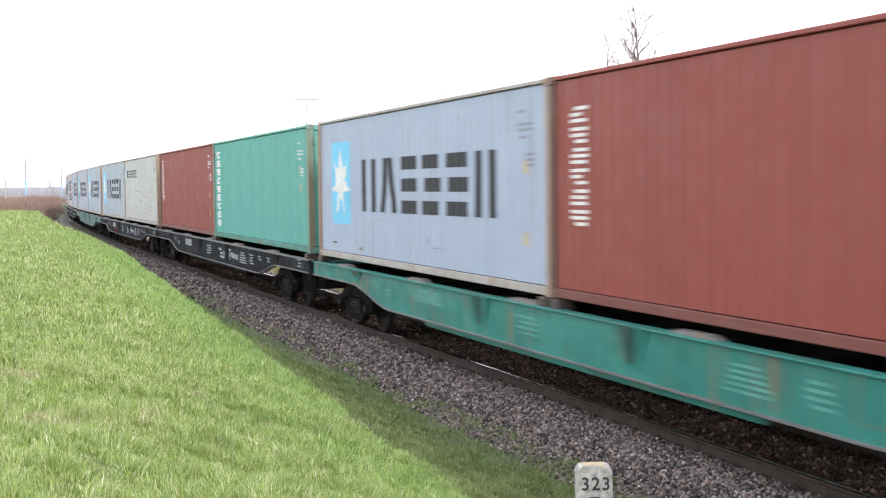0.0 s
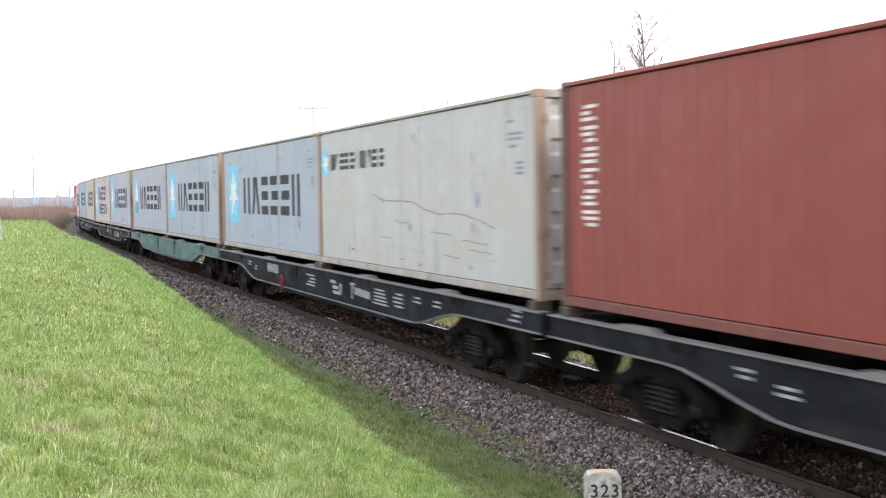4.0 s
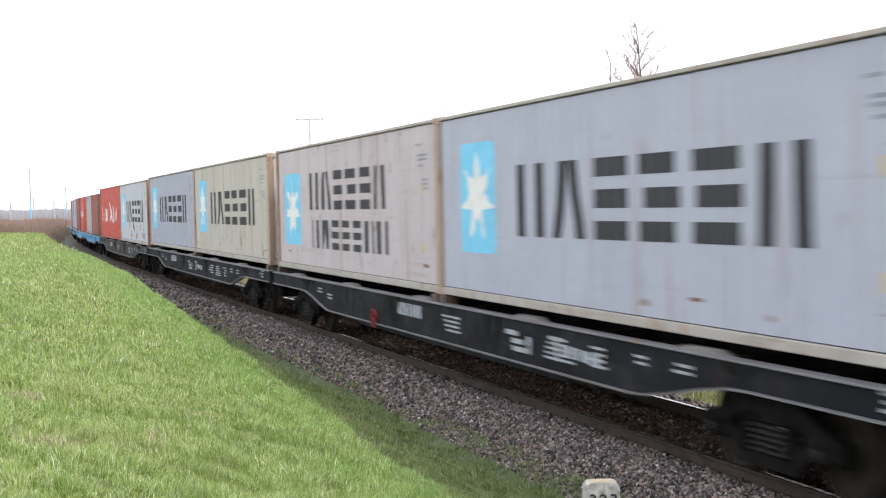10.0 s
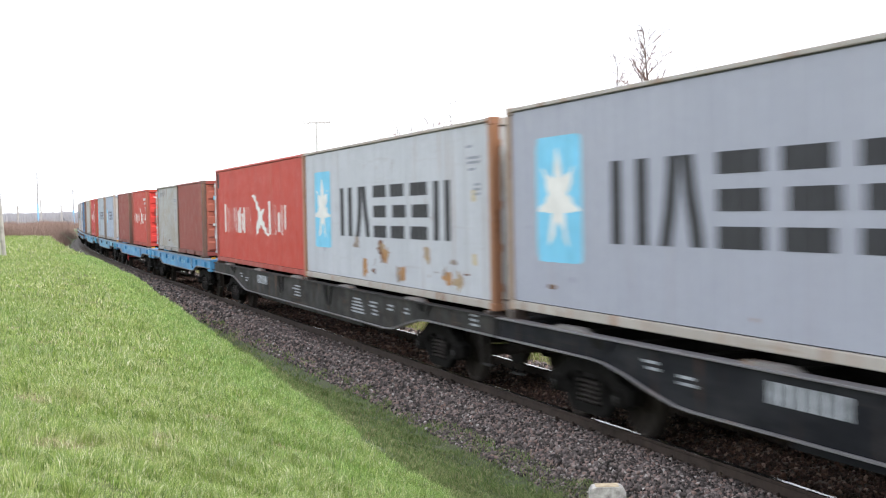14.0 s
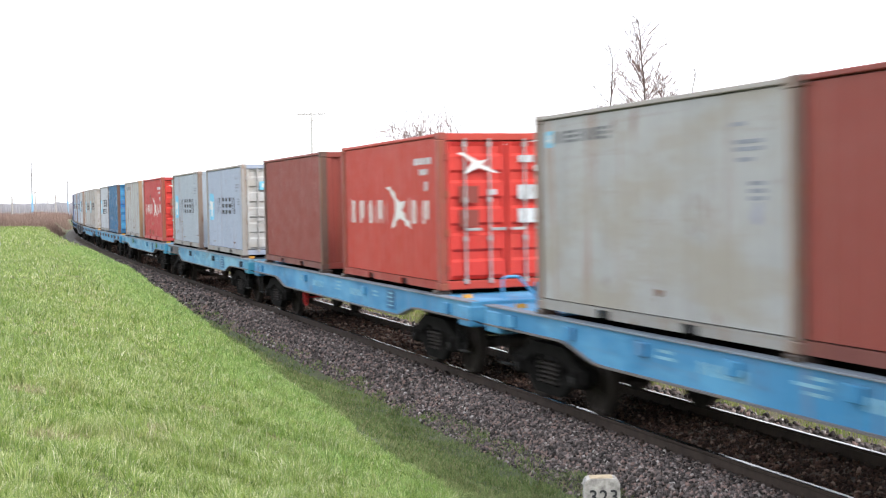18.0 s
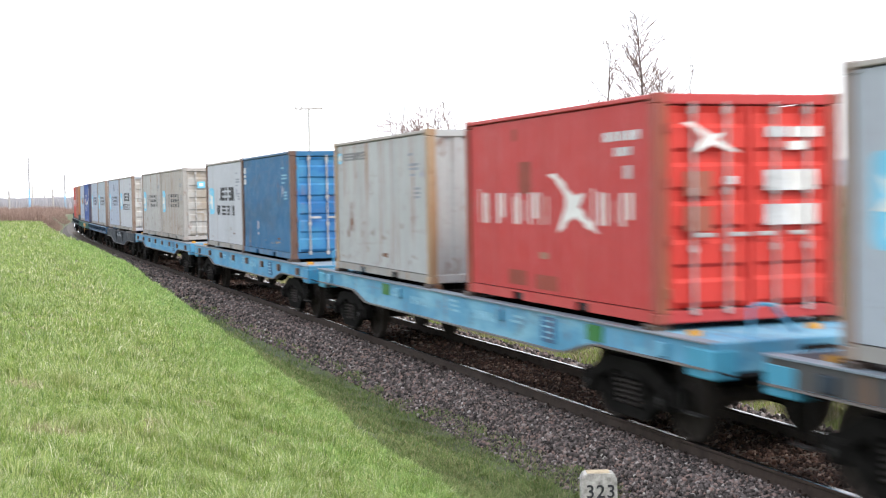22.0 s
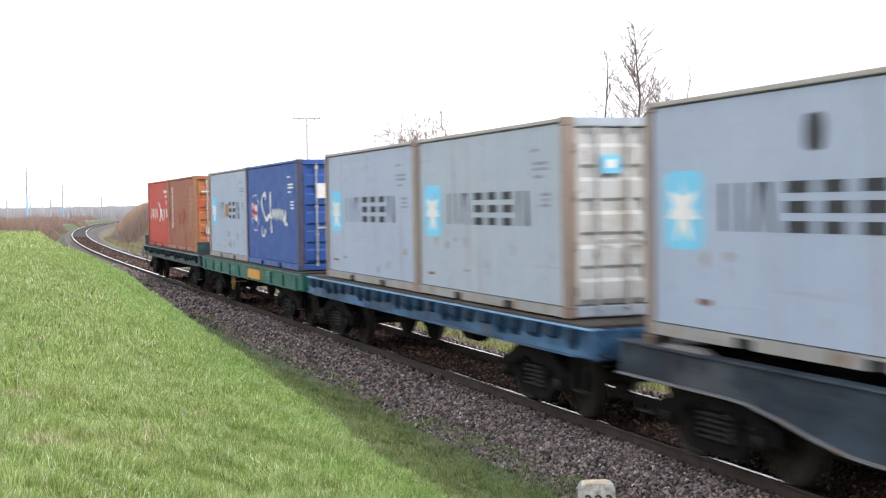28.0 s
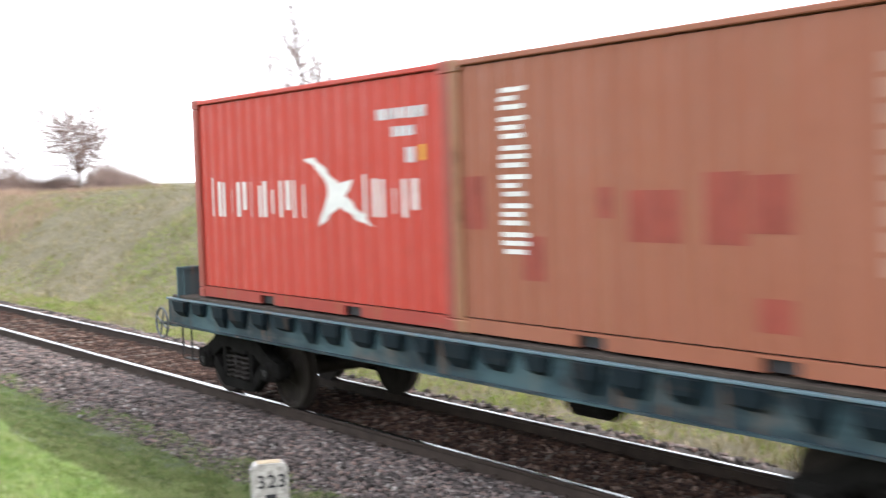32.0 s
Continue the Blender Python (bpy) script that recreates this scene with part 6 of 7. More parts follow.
    b = small(w15, 312.03, 318.0, "deep blue twenty-foot container with white bars and blue doors", P_NAVY, POST_NAVY)
    ring = [(1.1 + 0.5 * math.cos(radians(k * 10)), 1.36 + 0.5 * math.sin(radians(k * 10))) for k in range(37)] + [(1.1 + 0.475 * math.cos(radians(k * 10)), 1.36 + 0.47 * math.sin(radians(k * 10))) for k in range(36, -1, -1)]
    painted_on(b, "emblem", CHALK, [ring], "white painted ring")
    painted_on(b, "emblem", WHITE, [[(0.78, 1.2), (1.1, 1.18), (1.42, 1.08), (1.42, 1.5), (1.1, 1.6), (0.78, 1.62)]], "white waving flag panel")
    painted_on(b, "emblem", SIGNRED, [[(0.78, 1.36), (1.1, 1.33), (1.42, 1.24), (1.42, 1.35), (1.1, 1.44), (0.78, 1.47)], [(0.92, 1.19), (1.02, 1.19), (1.02, 1.61), (0.92, 1.62)]], "red cross bars", 0.009)
    flourish(b, brush_wave())
    codes(b, WHITE)
    front_marks(b, False, True)
    b = small(w15, 318.0, 323.99, "pale blue-grey twenty-foot container with a patched name", P_GREY)
    small_name(b)
    stains(b, 41, 14)
    painted_on(b, "patch", P_LIGHT, [rect(2.62, 3.3, 1.13, 1.73)], "pale repair patch", 0.008)
    painted_on(b, "patch", TAN, [rect(2.72, 3.2, 1.24, 1.62)], "orange-brown patch", 0.012)
    b = small(w16, 327.08, 333.12, "faded orange-brown twenty-foot container with orange doors", P_ORANGE, POST_O, doors=P_ORANGED)
    stacked(b, 0.75, 1.18, 0.75, 2.33, 6)
    for u0, u1, z0, z1 in ((2.1, 2.3, 1.12, 1.38), (2.5, 3.1, 0.93, 1.35), (3.36, 3.75, 0.93, 1.48), (3.78, 4.21, 1.02, 1.45), (1.05, 1.4, 0.55, 0.95), (3.85, 4.2, 0.3, 0.55), (0.15, 0.5, 1.0, 1.5)):
        painted_on(b, "patch", REDPATCH, [rect(u0, u1, z0, z1)], "dark red repainted patch", 0.003)
    painted_on(b, "marking", FAINT, [rect(u, u + 0.22, 0.75 + 0.17 * k, 0.88 + 0.17 * k) for k in range(9) for u in (4.95, 5.25) if k > 3 or u < 5], "pale stencil bars")
    front_marks(b)
    for z0, x0, x1 in ((2.05, 0.2, 0.5), (2.05, 0.55, 0.9), (1.93, 0.55, 0.8), (1.72, 0.2, 0.5), (1.72, 0.55, 0.9), (1.6, 0.2, 0.45), (1.6, 0.55, 0.9), (1.45, 0.2, 0.5), (1.45, 0.55, 0.9), (1.3, 0.2, 0.5), (1.3, 0.55, 0.9)):
        placard(b, x0, x1, z0, z0 + 0.06, CHALK, "pale stencilled bar")
    placard(b, -0.95, -0.55, 2.05, 2.1, CHALK, "pale stencilled bar")
    placard(b, -0.82, -0.6, 0.62, 0.85, CHALK, "pale metal data plate")
    painted_on(b, "sticker", TAN, [rect(5.28, 5.45, 1.42, 1.55)], "faded orange warning sticker", 0.006)
    b = small(w16, 333.12, 339.19, "red twenty-foot container with white bars", P_RED, POST_RED)
    red_name(b)
    painted_on(b, "sticker", YELLOW, [rect(5.47, 5.6, 1.68, 1.84)], "yellow sticker")
    finish_wagons(w15, w16, w8, w9, w10, long_wagons)


WHEELGREY = plain("tarnished_brake_wheel_steel", (0.12, 0.125, 0.13), 0.6, 0.2, 0.35, 8)
WHEELRED = plain("grimy_red_wheel_paint", (0.2, 0.018, 0.022), 0.65, 0.0, 0.4)




def hand_wheel(w, x, y, z, r, paint):
    s = Shape()
    n = 16
    for i in range(n):
        a, b = 2 * math.pi * i / n, 2 * math.pi * (i + 1) / n
        s.tube((x, y + r * math.cos(a), z + r * math.sin(a)), (x, y + r * math.cos(b), z + r * math.sin(b)), 0.016, 0.016, 6)
    for k in range(4):
        a = math.pi * k / 2 + 0.4
        s.tube((x, y, z), (x, y + r * math.cos(a), z + r * math.sin(a)), 0.012, 0.012, 6)
    s.tube((x - 0.05, y, z), (x + 0.4, y, z), 0.02, 0.02, 6)
    part("hand_brake_wheel", s, paint, w, "spoked hand-brake wheel")


def finish_wagons(w15, w16, w8, w9, w10, long_wagons):
    # a thin dark overlay on the rear end of one blue wagon's side
    s = Shape()
    s.box(-1.3, -1.287, 5.3, 7.98, 1.005, 1.255)
    part("scorched_plate", s, painted("dark_side_plate", (0.05, 0.052, 0.056), 0.8, 0.3), w9[0], "dark rusty side plate")
    # low steel boards at both ends of the last wagon
    w, e = w16[0], (340.1 - 325.7) / 2
    for d in (-1, 1):
        y = d * (e - 0.35)
        for x0, x1 in ((-1.3, -0.02), (0.02, 1.3)):
            s = Shape()
            s.box(x0, x1, y - 0.02, y + 0.02, 1.27, 1.72, 0.008)
            s.box(x0 + 0.05, x1 - 0.05, y - 0.035, y + 0.035, 1.66, 1.71, 0.006)
            for x in (x0 + 0.08, x1 - 0.12):
                s.box(x, x + 0.05, y - 0.04, y + 0.04, 1.24, 1.7, 0.006)
            part("end_board", s, W_BOARD, w, "low petrol-blue steel end board")
    hand_wheel(w, -1.36, e + 0.1, 0.92, 0.21, WHEELGREY)
    s = Shape()
    s.path([(-1.3, e - 0.3, 0.9), (-1.3, e + 0.12, 0.9)], 0.02, 6)
    part("brake_spindle", s, W_PETROL, w)
    hand_wheel(w15[0], -1.12, 2.5, 0.66, 0.22, TAN)
    s = Shape()
    s.box(-1.345, -1.288, -2.3, -0.8, 0.95, 1.19, 0.004)
    part("panel", s, AMBER, w15[0], "yellow painted panel")
    for y in (-5.65, 3.0):
        s = Shape()
        s.box(-1.306, -1.288, y, y + 0.42, 1.03, 1.225)
        part("panel", s, PANELGREEN, w10[0], "bright green repainted panel")
    hand_wheel(w8[0], -1.12, 3.2, 0.6, 0.2, SIGNRED)
    for lw in (long_wagons[2], long_wagons[4]):
        hand_wheel(lw[0], -1.36, 3.4, 0.72, 0.17, WHEELRED)


build_train()


# ---- the numbered stone by the ditch ----
def place(az, r):
    return r * math.sin(radians(az)), r * math.cos(radians(az))


def ground_at(x, y):
    return lie(x - middle(y), y)


def build_marker():
    x, y = 4.92, 9.95
    z = ground_at(x, y)
    stone = thing("marker_stone", "whitewashed concrete distance stone with black digits", "marker stone")
    top = 0.5 - z
    s = Shape()
    n = 8
    outline = [(-0.155, -0.3), (0.155, -0.3), (0.15, top - 0.045)]
    outline += [(0.145 - 0.04 * (1 - math.cos(a)), top - 0.045 + 0.045 * math.sin(a)) for a in (0.5, 1.0, 1.57)]
    outline += [(-0.105 - 0.04 * math.cos(a), top - 0.045 + 0.045 * math.sin(a)) for a in (1.57, 1.0, 0.5)]
    outline += [(-0.15, top - 0.045)]
    s.prism(outline, "y", -0.08, 0.08)
    body = part("stone_body", s, POSTWHITE, stone, "chipped whitewashed concrete")
    s = Shape()
    s.box(-0.1, 0.095, -0.06, 0.075, top - 0.004, top + 0.006, 0.004)
    part("worn_top", s, plain("bare_sandy_concrete", (0.34, 0.285, 0.2), 0.9, 0.0, 0.3, 12, 0.4), stone, "bare sandy worn top")
    text = bpy.data.curves.new("number", "FONT")
    text.body, text.size, text.extrude, text.align_x = "323", 0.155, 0.002, "CENTER"
    text.space_character = 1.12
    text.offset = 0.0015
    text.materials.append(LETTER)
    ob = new("number", text)
    ob.parent = stone
    ob.matrix_basis = pose(0.01, -0.083, top - 0.2, 90, 0, 0)
    s = Shape()
    s.box(-0.045, 0.045, -0.083, -0.079, top - 0.36, top - 0.26)
    part("lower_mark", s, LETTER, stone, "dark unreadable mark")
    stone.matrix_basis = pose(x, y, z, 0, 0, -20)


build_marker()


# ---- bare trees and shrubs ----
BIRCH = plain("brownish_birch_bark", (0.125, 0.098, 0.088), 0.85, 0.0, 0.45, 3, 0.3)
TWIG = plain("reddish_brown_twigs", (0.21, 0.15, 0.135), 0.9, 0.0, 0.3)
BARK = plain("grey_brown_bark", (0.15, 0.12, 0.1), 0.9, 0.0, 0.35, 4, 0.4)


def grow(s, rnd, p, d, length, r, level, spread, lift, n, fine=0.0055):
    """A limb of bent pieces with limbs on it."""
    pieces = 4 if level < 2 else 3
    here = Vector(p)
    way = Vector(d).normalized()
    for k in range(pieces):
        way = (way + Vector((rnd.gauss(0, 0.05), rnd.gauss(0, 0.05), rnd.gauss(0, 0.04) + lift * 0.12))).normalized()
        nxt = here + way * (length / pieces)
        ra, rb = max(fine * 0.9, r * (1 - 0.8 * k / pieces)), max(fine * 0.9, r * (1 - 0.8 * (k + 1) / pieces))
        s.tube(here, nxt, ra, rb, 5 if level == 0 else 3, 0, False)
        if level < 3:
            for _ in range(n[level]):
                a = rnd.uniform(0, 2 * math.pi)
                side = way.orthogonal().normalized()
                side = Matrix.Rotation(a, 3, way) @ side
                out = (way * (1 - spread * 0.5) + side * spread + Vector((0, 0, lift * 0.3))).normalized()
                q = here.lerp(nxt, rnd.random())
                grow(s, rnd, q, out, length * rnd.uniform(0.45, 0.75), max(rb * 0.7, fine), level + 1, spread, lift, n, fine)
        here = nxt


def bare_tree(label, x, y, height, r, seed, bark, spread=0.55, lift=0.5, limbs=26, first=0.25, reach=0.33, n=(0, 3, 2), limb=0.45, fine=0.0055):
    rnd = random.Random(seed)
    z = ground_at(x, y) - 0.1
    tree = thing("bare_tree", label, "tree")
    trunk = Shape()
    here, way, nodes = Vector((0, 0, 0)), Vector((0, 0, 1)), []
    k = 12
    for i in range(k):
        way = (way + Vector((rnd.gauss(0, 0.03), rnd.gauss(0, 0.03), 0.2))).normalized()
        nxt = here + way * (height / k)
        trunk.tube(here, nxt, r * (1 - 0.93 * i / k), r * (1 - 0.93 * (i + 1) / k), 7, 0, False)
        nodes.append((here, nxt, way, i))
        here = nxt
    part("trunk", trunk, bark, tree)
    crown = Shape()
    for j in range(limbs):
        f = first + (1 - first) * (j + rnd.random()) / limbs
        a, b, w, i = nodes[min(k - 1, int(f * k))]
        q = a.lerp(b, (f * k) % 1.0)
        ang = rnd.uniform(0, 2 * math.pi)
        out = Vector((math.cos(ang) * spread, math.sin(ang) * spread, 0.45 + lift * 0.5))
        size = height * reach * (1.05 - 0.75 * max(0.0, f - 0.3)) * rnd.uniform(0.6, 1.1)
        grow(crown, rnd, q, out, size, max(fine * 1.6, r * (1 - 0.85 * f) * limb), 1, spread, lift, n, fine)
    part("crown", crown, BARK if bark is BARK else TWIG, tree, "bare spring twigs")
    tree.matrix_basis = pose(x, y, z)
    return tree


def birch(label, x, y, height, r, seed, limbs=80, first=0.1, wide=0.17, rise=0.9, twigs=7):
    """A straight leader with rising limbs, longest at a third of its height, and fine twigs along them."""
    rnd = random.Random(seed)
    tree = thing("bare_tree", label, "tree")
    trunk, crown = Shape(), Shape()
    knots = [Vector((rnd.gauss(0, 0.012) * height * (k > 0), rnd.gauss(0, 0.012) * height * (k > 0), height * k / 9)) for k in range(10)]
    for k, (a, b) in enumerate(zip(knots, knots[1:])):
        trunk.tube(a, b, r * (1 - k / 9) ** 0.8 + 0.017, r * (1 - (k + 1) / 9) ** 0.8 + 0.017, 7, 0, False)
    part("trunk", trunk, BIRCH, tree)
    for i in range(limbs):
        f = first + (0.97 - first) * (i + rnd.random()) / limbs
        k = min(8, int(f * 9))
        here = knots[k].lerp(knots[k + 1], f * 9 - k)
        ang = rnd.uniform(0, 2 * math.pi)
        size = height * wide * min(1.0, 0.55 + f * 1.5) * (1.08 - f) ** 0.6 * 1.75 * rnd.uniform(0.55, 1.15)
        way = Vector((math.cos(ang), math.sin(ang), rise * rnd.uniform(0.7, 1.4))).normalized()
        thick = 0.018 + 0.007 * size / 2
        for n in range(4):
            nxt = here + way * (size / 4)
            crown.tube(here, nxt, thick * (1 - 0.1 * n), thick * (1 - 0.1 * (n + 1)), 3, 0, False)
            for _ in range(twigs // 4 + (rnd.random() < (twigs % 4) / 4)):
                at = here.lerp(nxt, rnd.random())
                side = Vector((rnd.gauss(0, 1), rnd.gauss(0, 1), rnd.gauss(0, 0.5)))
                to = (way + side.normalized() * 0.7).normalized()
                long = size * rnd.uniform(0.18, 0.4)
                end = at + to * long
                crown.tube(at, end, 0.0165, 0.0155, 3, 0, False)
                crown.tube(at.lerp(end, 0.5), at.lerp(end, 0.5) + (to + Vector((rnd.gauss(0, 0.5), rnd.gauss(0, 0.5), 0.2))).normalized() * long * 0.5, 0.015, 0.0145, 3, 0, False)
            here = nxt
            way = (way + Vector((rnd.gauss(0, 0.06), rnd.gauss(0, 0.06), 0.1))).normalized()
    part("crown", crown, TWIG, tree, "bare spring twigs")
    tree.matrix_basis = pose(x, y, ground_at(x, y) - 0.1)


def forked_tree(label, x, y, height, r, seed):
    """A short trunk that forks low into limbs fanning out to a round crown."""
    rnd = random.Random(seed)
    tree = thing("bare_tree", label, "tree")
    trunk, crown = Shape(), Shape()
    fork = Vector((0.05, 0.0, height * 0.2))
    trunk.tube((0, 0, 0), fork, r, r * 0.8, 8, 0, False)
    part("trunk", trunk, BARK, tree)
    for i in range(8):
        a, lean = i * 2.4 + rnd.uniform(-0.3, 0.3), 0.15 + 0.95 * (i % 4) / 3
        way = Vector((math.cos(a) * math.sin(lean), math.sin(a) * math.sin(lean), math.cos(lean)))
        grow(crown, rnd, fork, way, height * rnd.uniform(0.5, 0.58), r * 0.42, 0, 0.75, 0.25, (2, 1, 1), 0.0165)
    part("crown", crown, TWIG, tree, "bare spring twigs")
    tree.matrix_basis = pose(x, y, ground_at(x, y) - 0.1)


def build_trees():
    birch("tall bare birch with fine reddish twigs", *place(28.3, 84), 11.4, 0.1, 3, 100, 0.08, 0.19)
    birch("bare birch with a wide side of fine twigs", *place(29.15, 85), 8.1, 0.06, 15, 56, 0.1, 0.22)
    birch("slender bare birch with few twigs", *place(27.0, 86), 10.5, 0.085, 8, 44, 0.1, 0.15, 0.9, 4)
    birch("low side birch with drooping twigs", *place(26.4, 87), 6.4, 0.04, 19, 26, 0.15, 0.23, 0.7, 5)
    birch("thin young birch, almost bare", *place(30.4, 86), 9.1, 0.05, 11, 20, 0.2, 0.08, 1.0, 3)
    forked_tree("spreading bare tree on the bank top", *place(18.9, 78), 5.7, 0.13, 5)
    bare_tree("small bare tree beside the larger one", *place(16.3, 80), 2.6, 0.07, 6, TWIG, 0.9, 0.25, 18, 0.1, 0.55, (0, 1, 1), 0.25, 0.015)
    bare_tree("low bare thorn tree on the slope", *place(30.9, 33), 1.9, 0.03, 7, BARK, 0.9, 0.2, 8, 0.15, 0.55, (0, 1, 1), 0.4)


SCRUB = island("brown_bare_scrub_twigs", [(0.0, (0.16, 0.105, 0.09)), (0.5, (0.25, 0.175, 0.15)), (1.0, (0.36, 0.27, 0.22))], 0.95)


BUSH = island("dark_purple_brown_bush_twigs", [(0.0, (0.15, 0.108, 0.098)), (0.5, (0.235, 0.172, 0.152)), (1.0, (0.33, 0.25, 0.21))], 0.95)


def shrub(name, label, spots, seed, twigs=SCRUB):
    """Clumps of upright twigs, too many to count."""
    rng = np.random.default_rng(seed)
    base, hs, ws = [], [], []
    for x, y, rad, h, count, w in spots:
        p = np.zeros((count, 3))
        a, q = rng.uniform(0, 2 * np.pi, count), rad * np.sqrt(rng.uniform(0, 1, count))
        p[:, 0], p[:, 1] = x + q * np.cos(a), y + q * np.sin(a)
        p[:, 2] = [ground_at(u, v) - 0.05 for u, v in p[:, :2]]
        base.append(p)
        hs.append(h * np.sqrt(np.clip(1.05 - (q / rad) ** 2, 0.05, 1)) * rng.uniform(0.55, 1.05, count))
        ws.append(np.full(count, w))
    me = blades(name, np.concatenate(base), np.concatenate(hs), np.concatenate(ws), rng.uniform(0.05, 0.5, sum(len(b) for b in base)), twigs)
    tagged(new(name, me), label, "scrub", kind="stuff")


def build_scrub():
    rnd = random.Random(12)
    spots = []
    for i in range(90):
        y = rnd.uniform(112, 270)
        q = rnd.uniform(-9.5, -3.0) if y < 190 else rnd.uniform(-28, -3.5)
        spots.append((middle(y) + q, y, rnd.uniform(0.8, 1.8), rnd.uniform(0.7, 1.45) * (1 if y < 190 else 1.25), 700, 0.016))
    for i in range(70):
        x, y = place(rnd.uniform(-1.0, 5.6), rnd.uniform(190, 330))
        if x - middle(y) < -4:
            spots.append((x, y, rnd.uniform(1.5, 3.0), rnd.uniform(1.0, 2.2), 420, 0.04))
    shrub("trackside_scrub", "brown leafless scrub where the grass ends", spots, 1)
    spots = []
    for az, r, rad, h in ((7.4, 126, 1.9, 2.7), (7.0, 132, 2.0, 2.2), (6.6, 140, 2.0, 1.8), (6.2, 150, 2.2, 1.5), (7.9, 120, 1.4, 1.5), (19.9, 76, 1.2, 2.3), (20.5, 74, 1.6, 1.8), (21.2, 72, 1.5, 1.1), (18.2, 79, 1.2, 1.5), (17.2, 80, 1.4, 1.3), (16.2, 78, 1.5, 1.9), (15.6, 80, 1.6, 1.3), (14.9, 82, 1.6, 1.0)):
        spots.append((*place(az, r), rad, h, 800 if r > 100 else 1900, 0.018))
    shrub("bank_scrub", "dark leafless bushes along the top of the bank", spots, 2, BUSH)
    # dead weeds on the bank top round the stacked fence panels
    spots = []
    for i in range(34):
        y = rnd.uniform(16.5, 36)
        q = rnd.uniform(9.7, 12.5) + (0.9 if y < 24 else 0.0)
        spots.append((middle(y) + q, y, rnd.uniform(0.5, 1.0), rnd.uniform(0.75, 1.45), 300, 0.009))
    shrub("dead_weeds", "tan dead weeds standing on top of the bank", spots, 4, REED)


build_trees()
build_scrub()

# ---- poles, hut and distance ----
POLEWOOD = plain("grey_weathered_pole_wood", (0.36, 0.345, 0.33), 0.9, 0.0, 0.3, 5)
# blue haze before the woods, painted onto the feet of the far masts
HAZEBLUE = plain("blue_haze_mast_tone", (0.22, 0.42, 0.62), 0.7, 0.0, 0.12)
MASTGREY = plain("weathered_mast_steel", (0.27, 0.27, 0.28), 0.8, 0.0, 0.15)
PALEPOLE = plain("pale_mast_tone", (0.45, 0.45, 0.44), 0.85, 0.0, 0.12)


def build_poles():
    x, y = place(14.0, 142)
    z = ground_at(x, y) - 0.3
    pole = thing("utility_pole", "wooden line pole with a long cross-arm", "utility pole")
    s = Shape()
    s.tube((0, 0, 0), (0, 0, 12.35 - z), 0.14, 0.09, 10)
    # shaft paler than its wood: the haze over it is in the colour
    part("pole_shaft", s, PALEPOLE, pole)
    s = Shape()
    s.box(-1.5, 1.5, -0.07, 0.07, 12.1 - z, 12.25 - z, 0.01)
    part("cross_arm", s, POLEWOOD, pole)
    for k in (-1.4, -0.75, 0.75, 1.4):
        s = Shape()
        s.lathe([(0, 0.03), (0.05, 0.06), (0.12, 0.06), (0.16, 0.03)], "z", (k, 0, 12.25 - z), 8)
        part("insulator", s, GALV, pole)
    for d in (-1, 1):
        s = Shape()
        s.tube((0, 0, 11.2 - z), (d * 0.9, 0, 12.1 - z), 0.03, 0.03, 6)
        part("arm_brace", s, POLEWOOD, pole)
    for k in range(14):
        s = Shape()
        s.box(-0.16, 0.16, -0.02, 0.02, 6.0 - z + k * 0.42, 6.08 - z + k * 0.42)
        part("rung", s, POLEWOOD, pole)
    pole.matrix_basis = pose(x, y, z, 0, 0, -14)

    # the leaning pole at the edge of the turf
    x, y = place(0.62, 57)
    z = ground_at(x, y) - 0.4
    pole = thing("concrete_pole", "leaning grey concrete pole with a small white plate", "utility pole")
    s = Shape()
    s.tube((0, 0, 0), (-0.22, 0, 8.6), 0.19, 0.1, 14)
    part("pole_shaft", s, CONCRETE, pole)
    s = Shape()
    s.tube((0.32, 0.5, 0), (-0.05, 0.1, 6.2), 0.1, 0.08, 10)
    part("stay_post", s, CONCRETE, pole)
    s = Shape()
    s.box(0.0, 0.14, -0.215, -0.2, 1.0, 1.62)
    part("plate", s, WHITE, pole, "small white plate")
    pole.matrix_basis = pose(x, y, z)

    # masts of the other line, far off
    def mast(az, r, top, bracket, blue, label):
        x, y = place(az, r)
        z = ground_at(x, y) - 0.3
        m = thing("line_mast", label, "line mast", "masts of the far line")
        s = Shape()
        cut = 0.42 * (top - z)
        s.tube((0, 0, 0), (0, 0, cut), 0.26 if blue else 0.18, 0.2 if blue else 0.15, 8)
        part("mast_foot", s, HAZEBLUE if blue else POLEWOOD, m)
        s = Shape()
        s.tube((0, 0, cut), (0, 0, top - z), 0.17, 0.13, 8)
        part("mast_shaft", s, MASTGREY if blue else POLEWOOD, m)
        for k in range(bracket):
            s = Shape()
            h = top - z - 0.6 - 2.2 * k
            s.tube((-0.3, 0, h), (2.6 - 0.5 * k, 0, h + 0.1), 0.05, 0.04, 6)
            s.tube((0, 0, h - 1.2), (2.0 - 0.5 * k, 0, h), 0.025, 0.025, 6)
            part("bracket", s, POLEWOOD, m)
            s = Shape()
            s.lathe([(-0.4, 0.03), (-0.3, 0.06), (-0.1, 0.06), (0, 0.03)], "z", (2.5 - 0.5 * k, 0, h), 6)
            part("insulator", s, PALEPOLE, m)
        m.matrix_basis = pose(x, y, z)

    mast(2.3, 330, 13.2, 3, True, "tall pale mast with brackets, its foot tinted blue for haze")
    mast(2.42, 318, 6.6, 1, False, "dark wooden line mast with one bracket")
    mast(3.72, 345, 9.3, 1, True, "pale line mast, its foot tinted blue for haze")
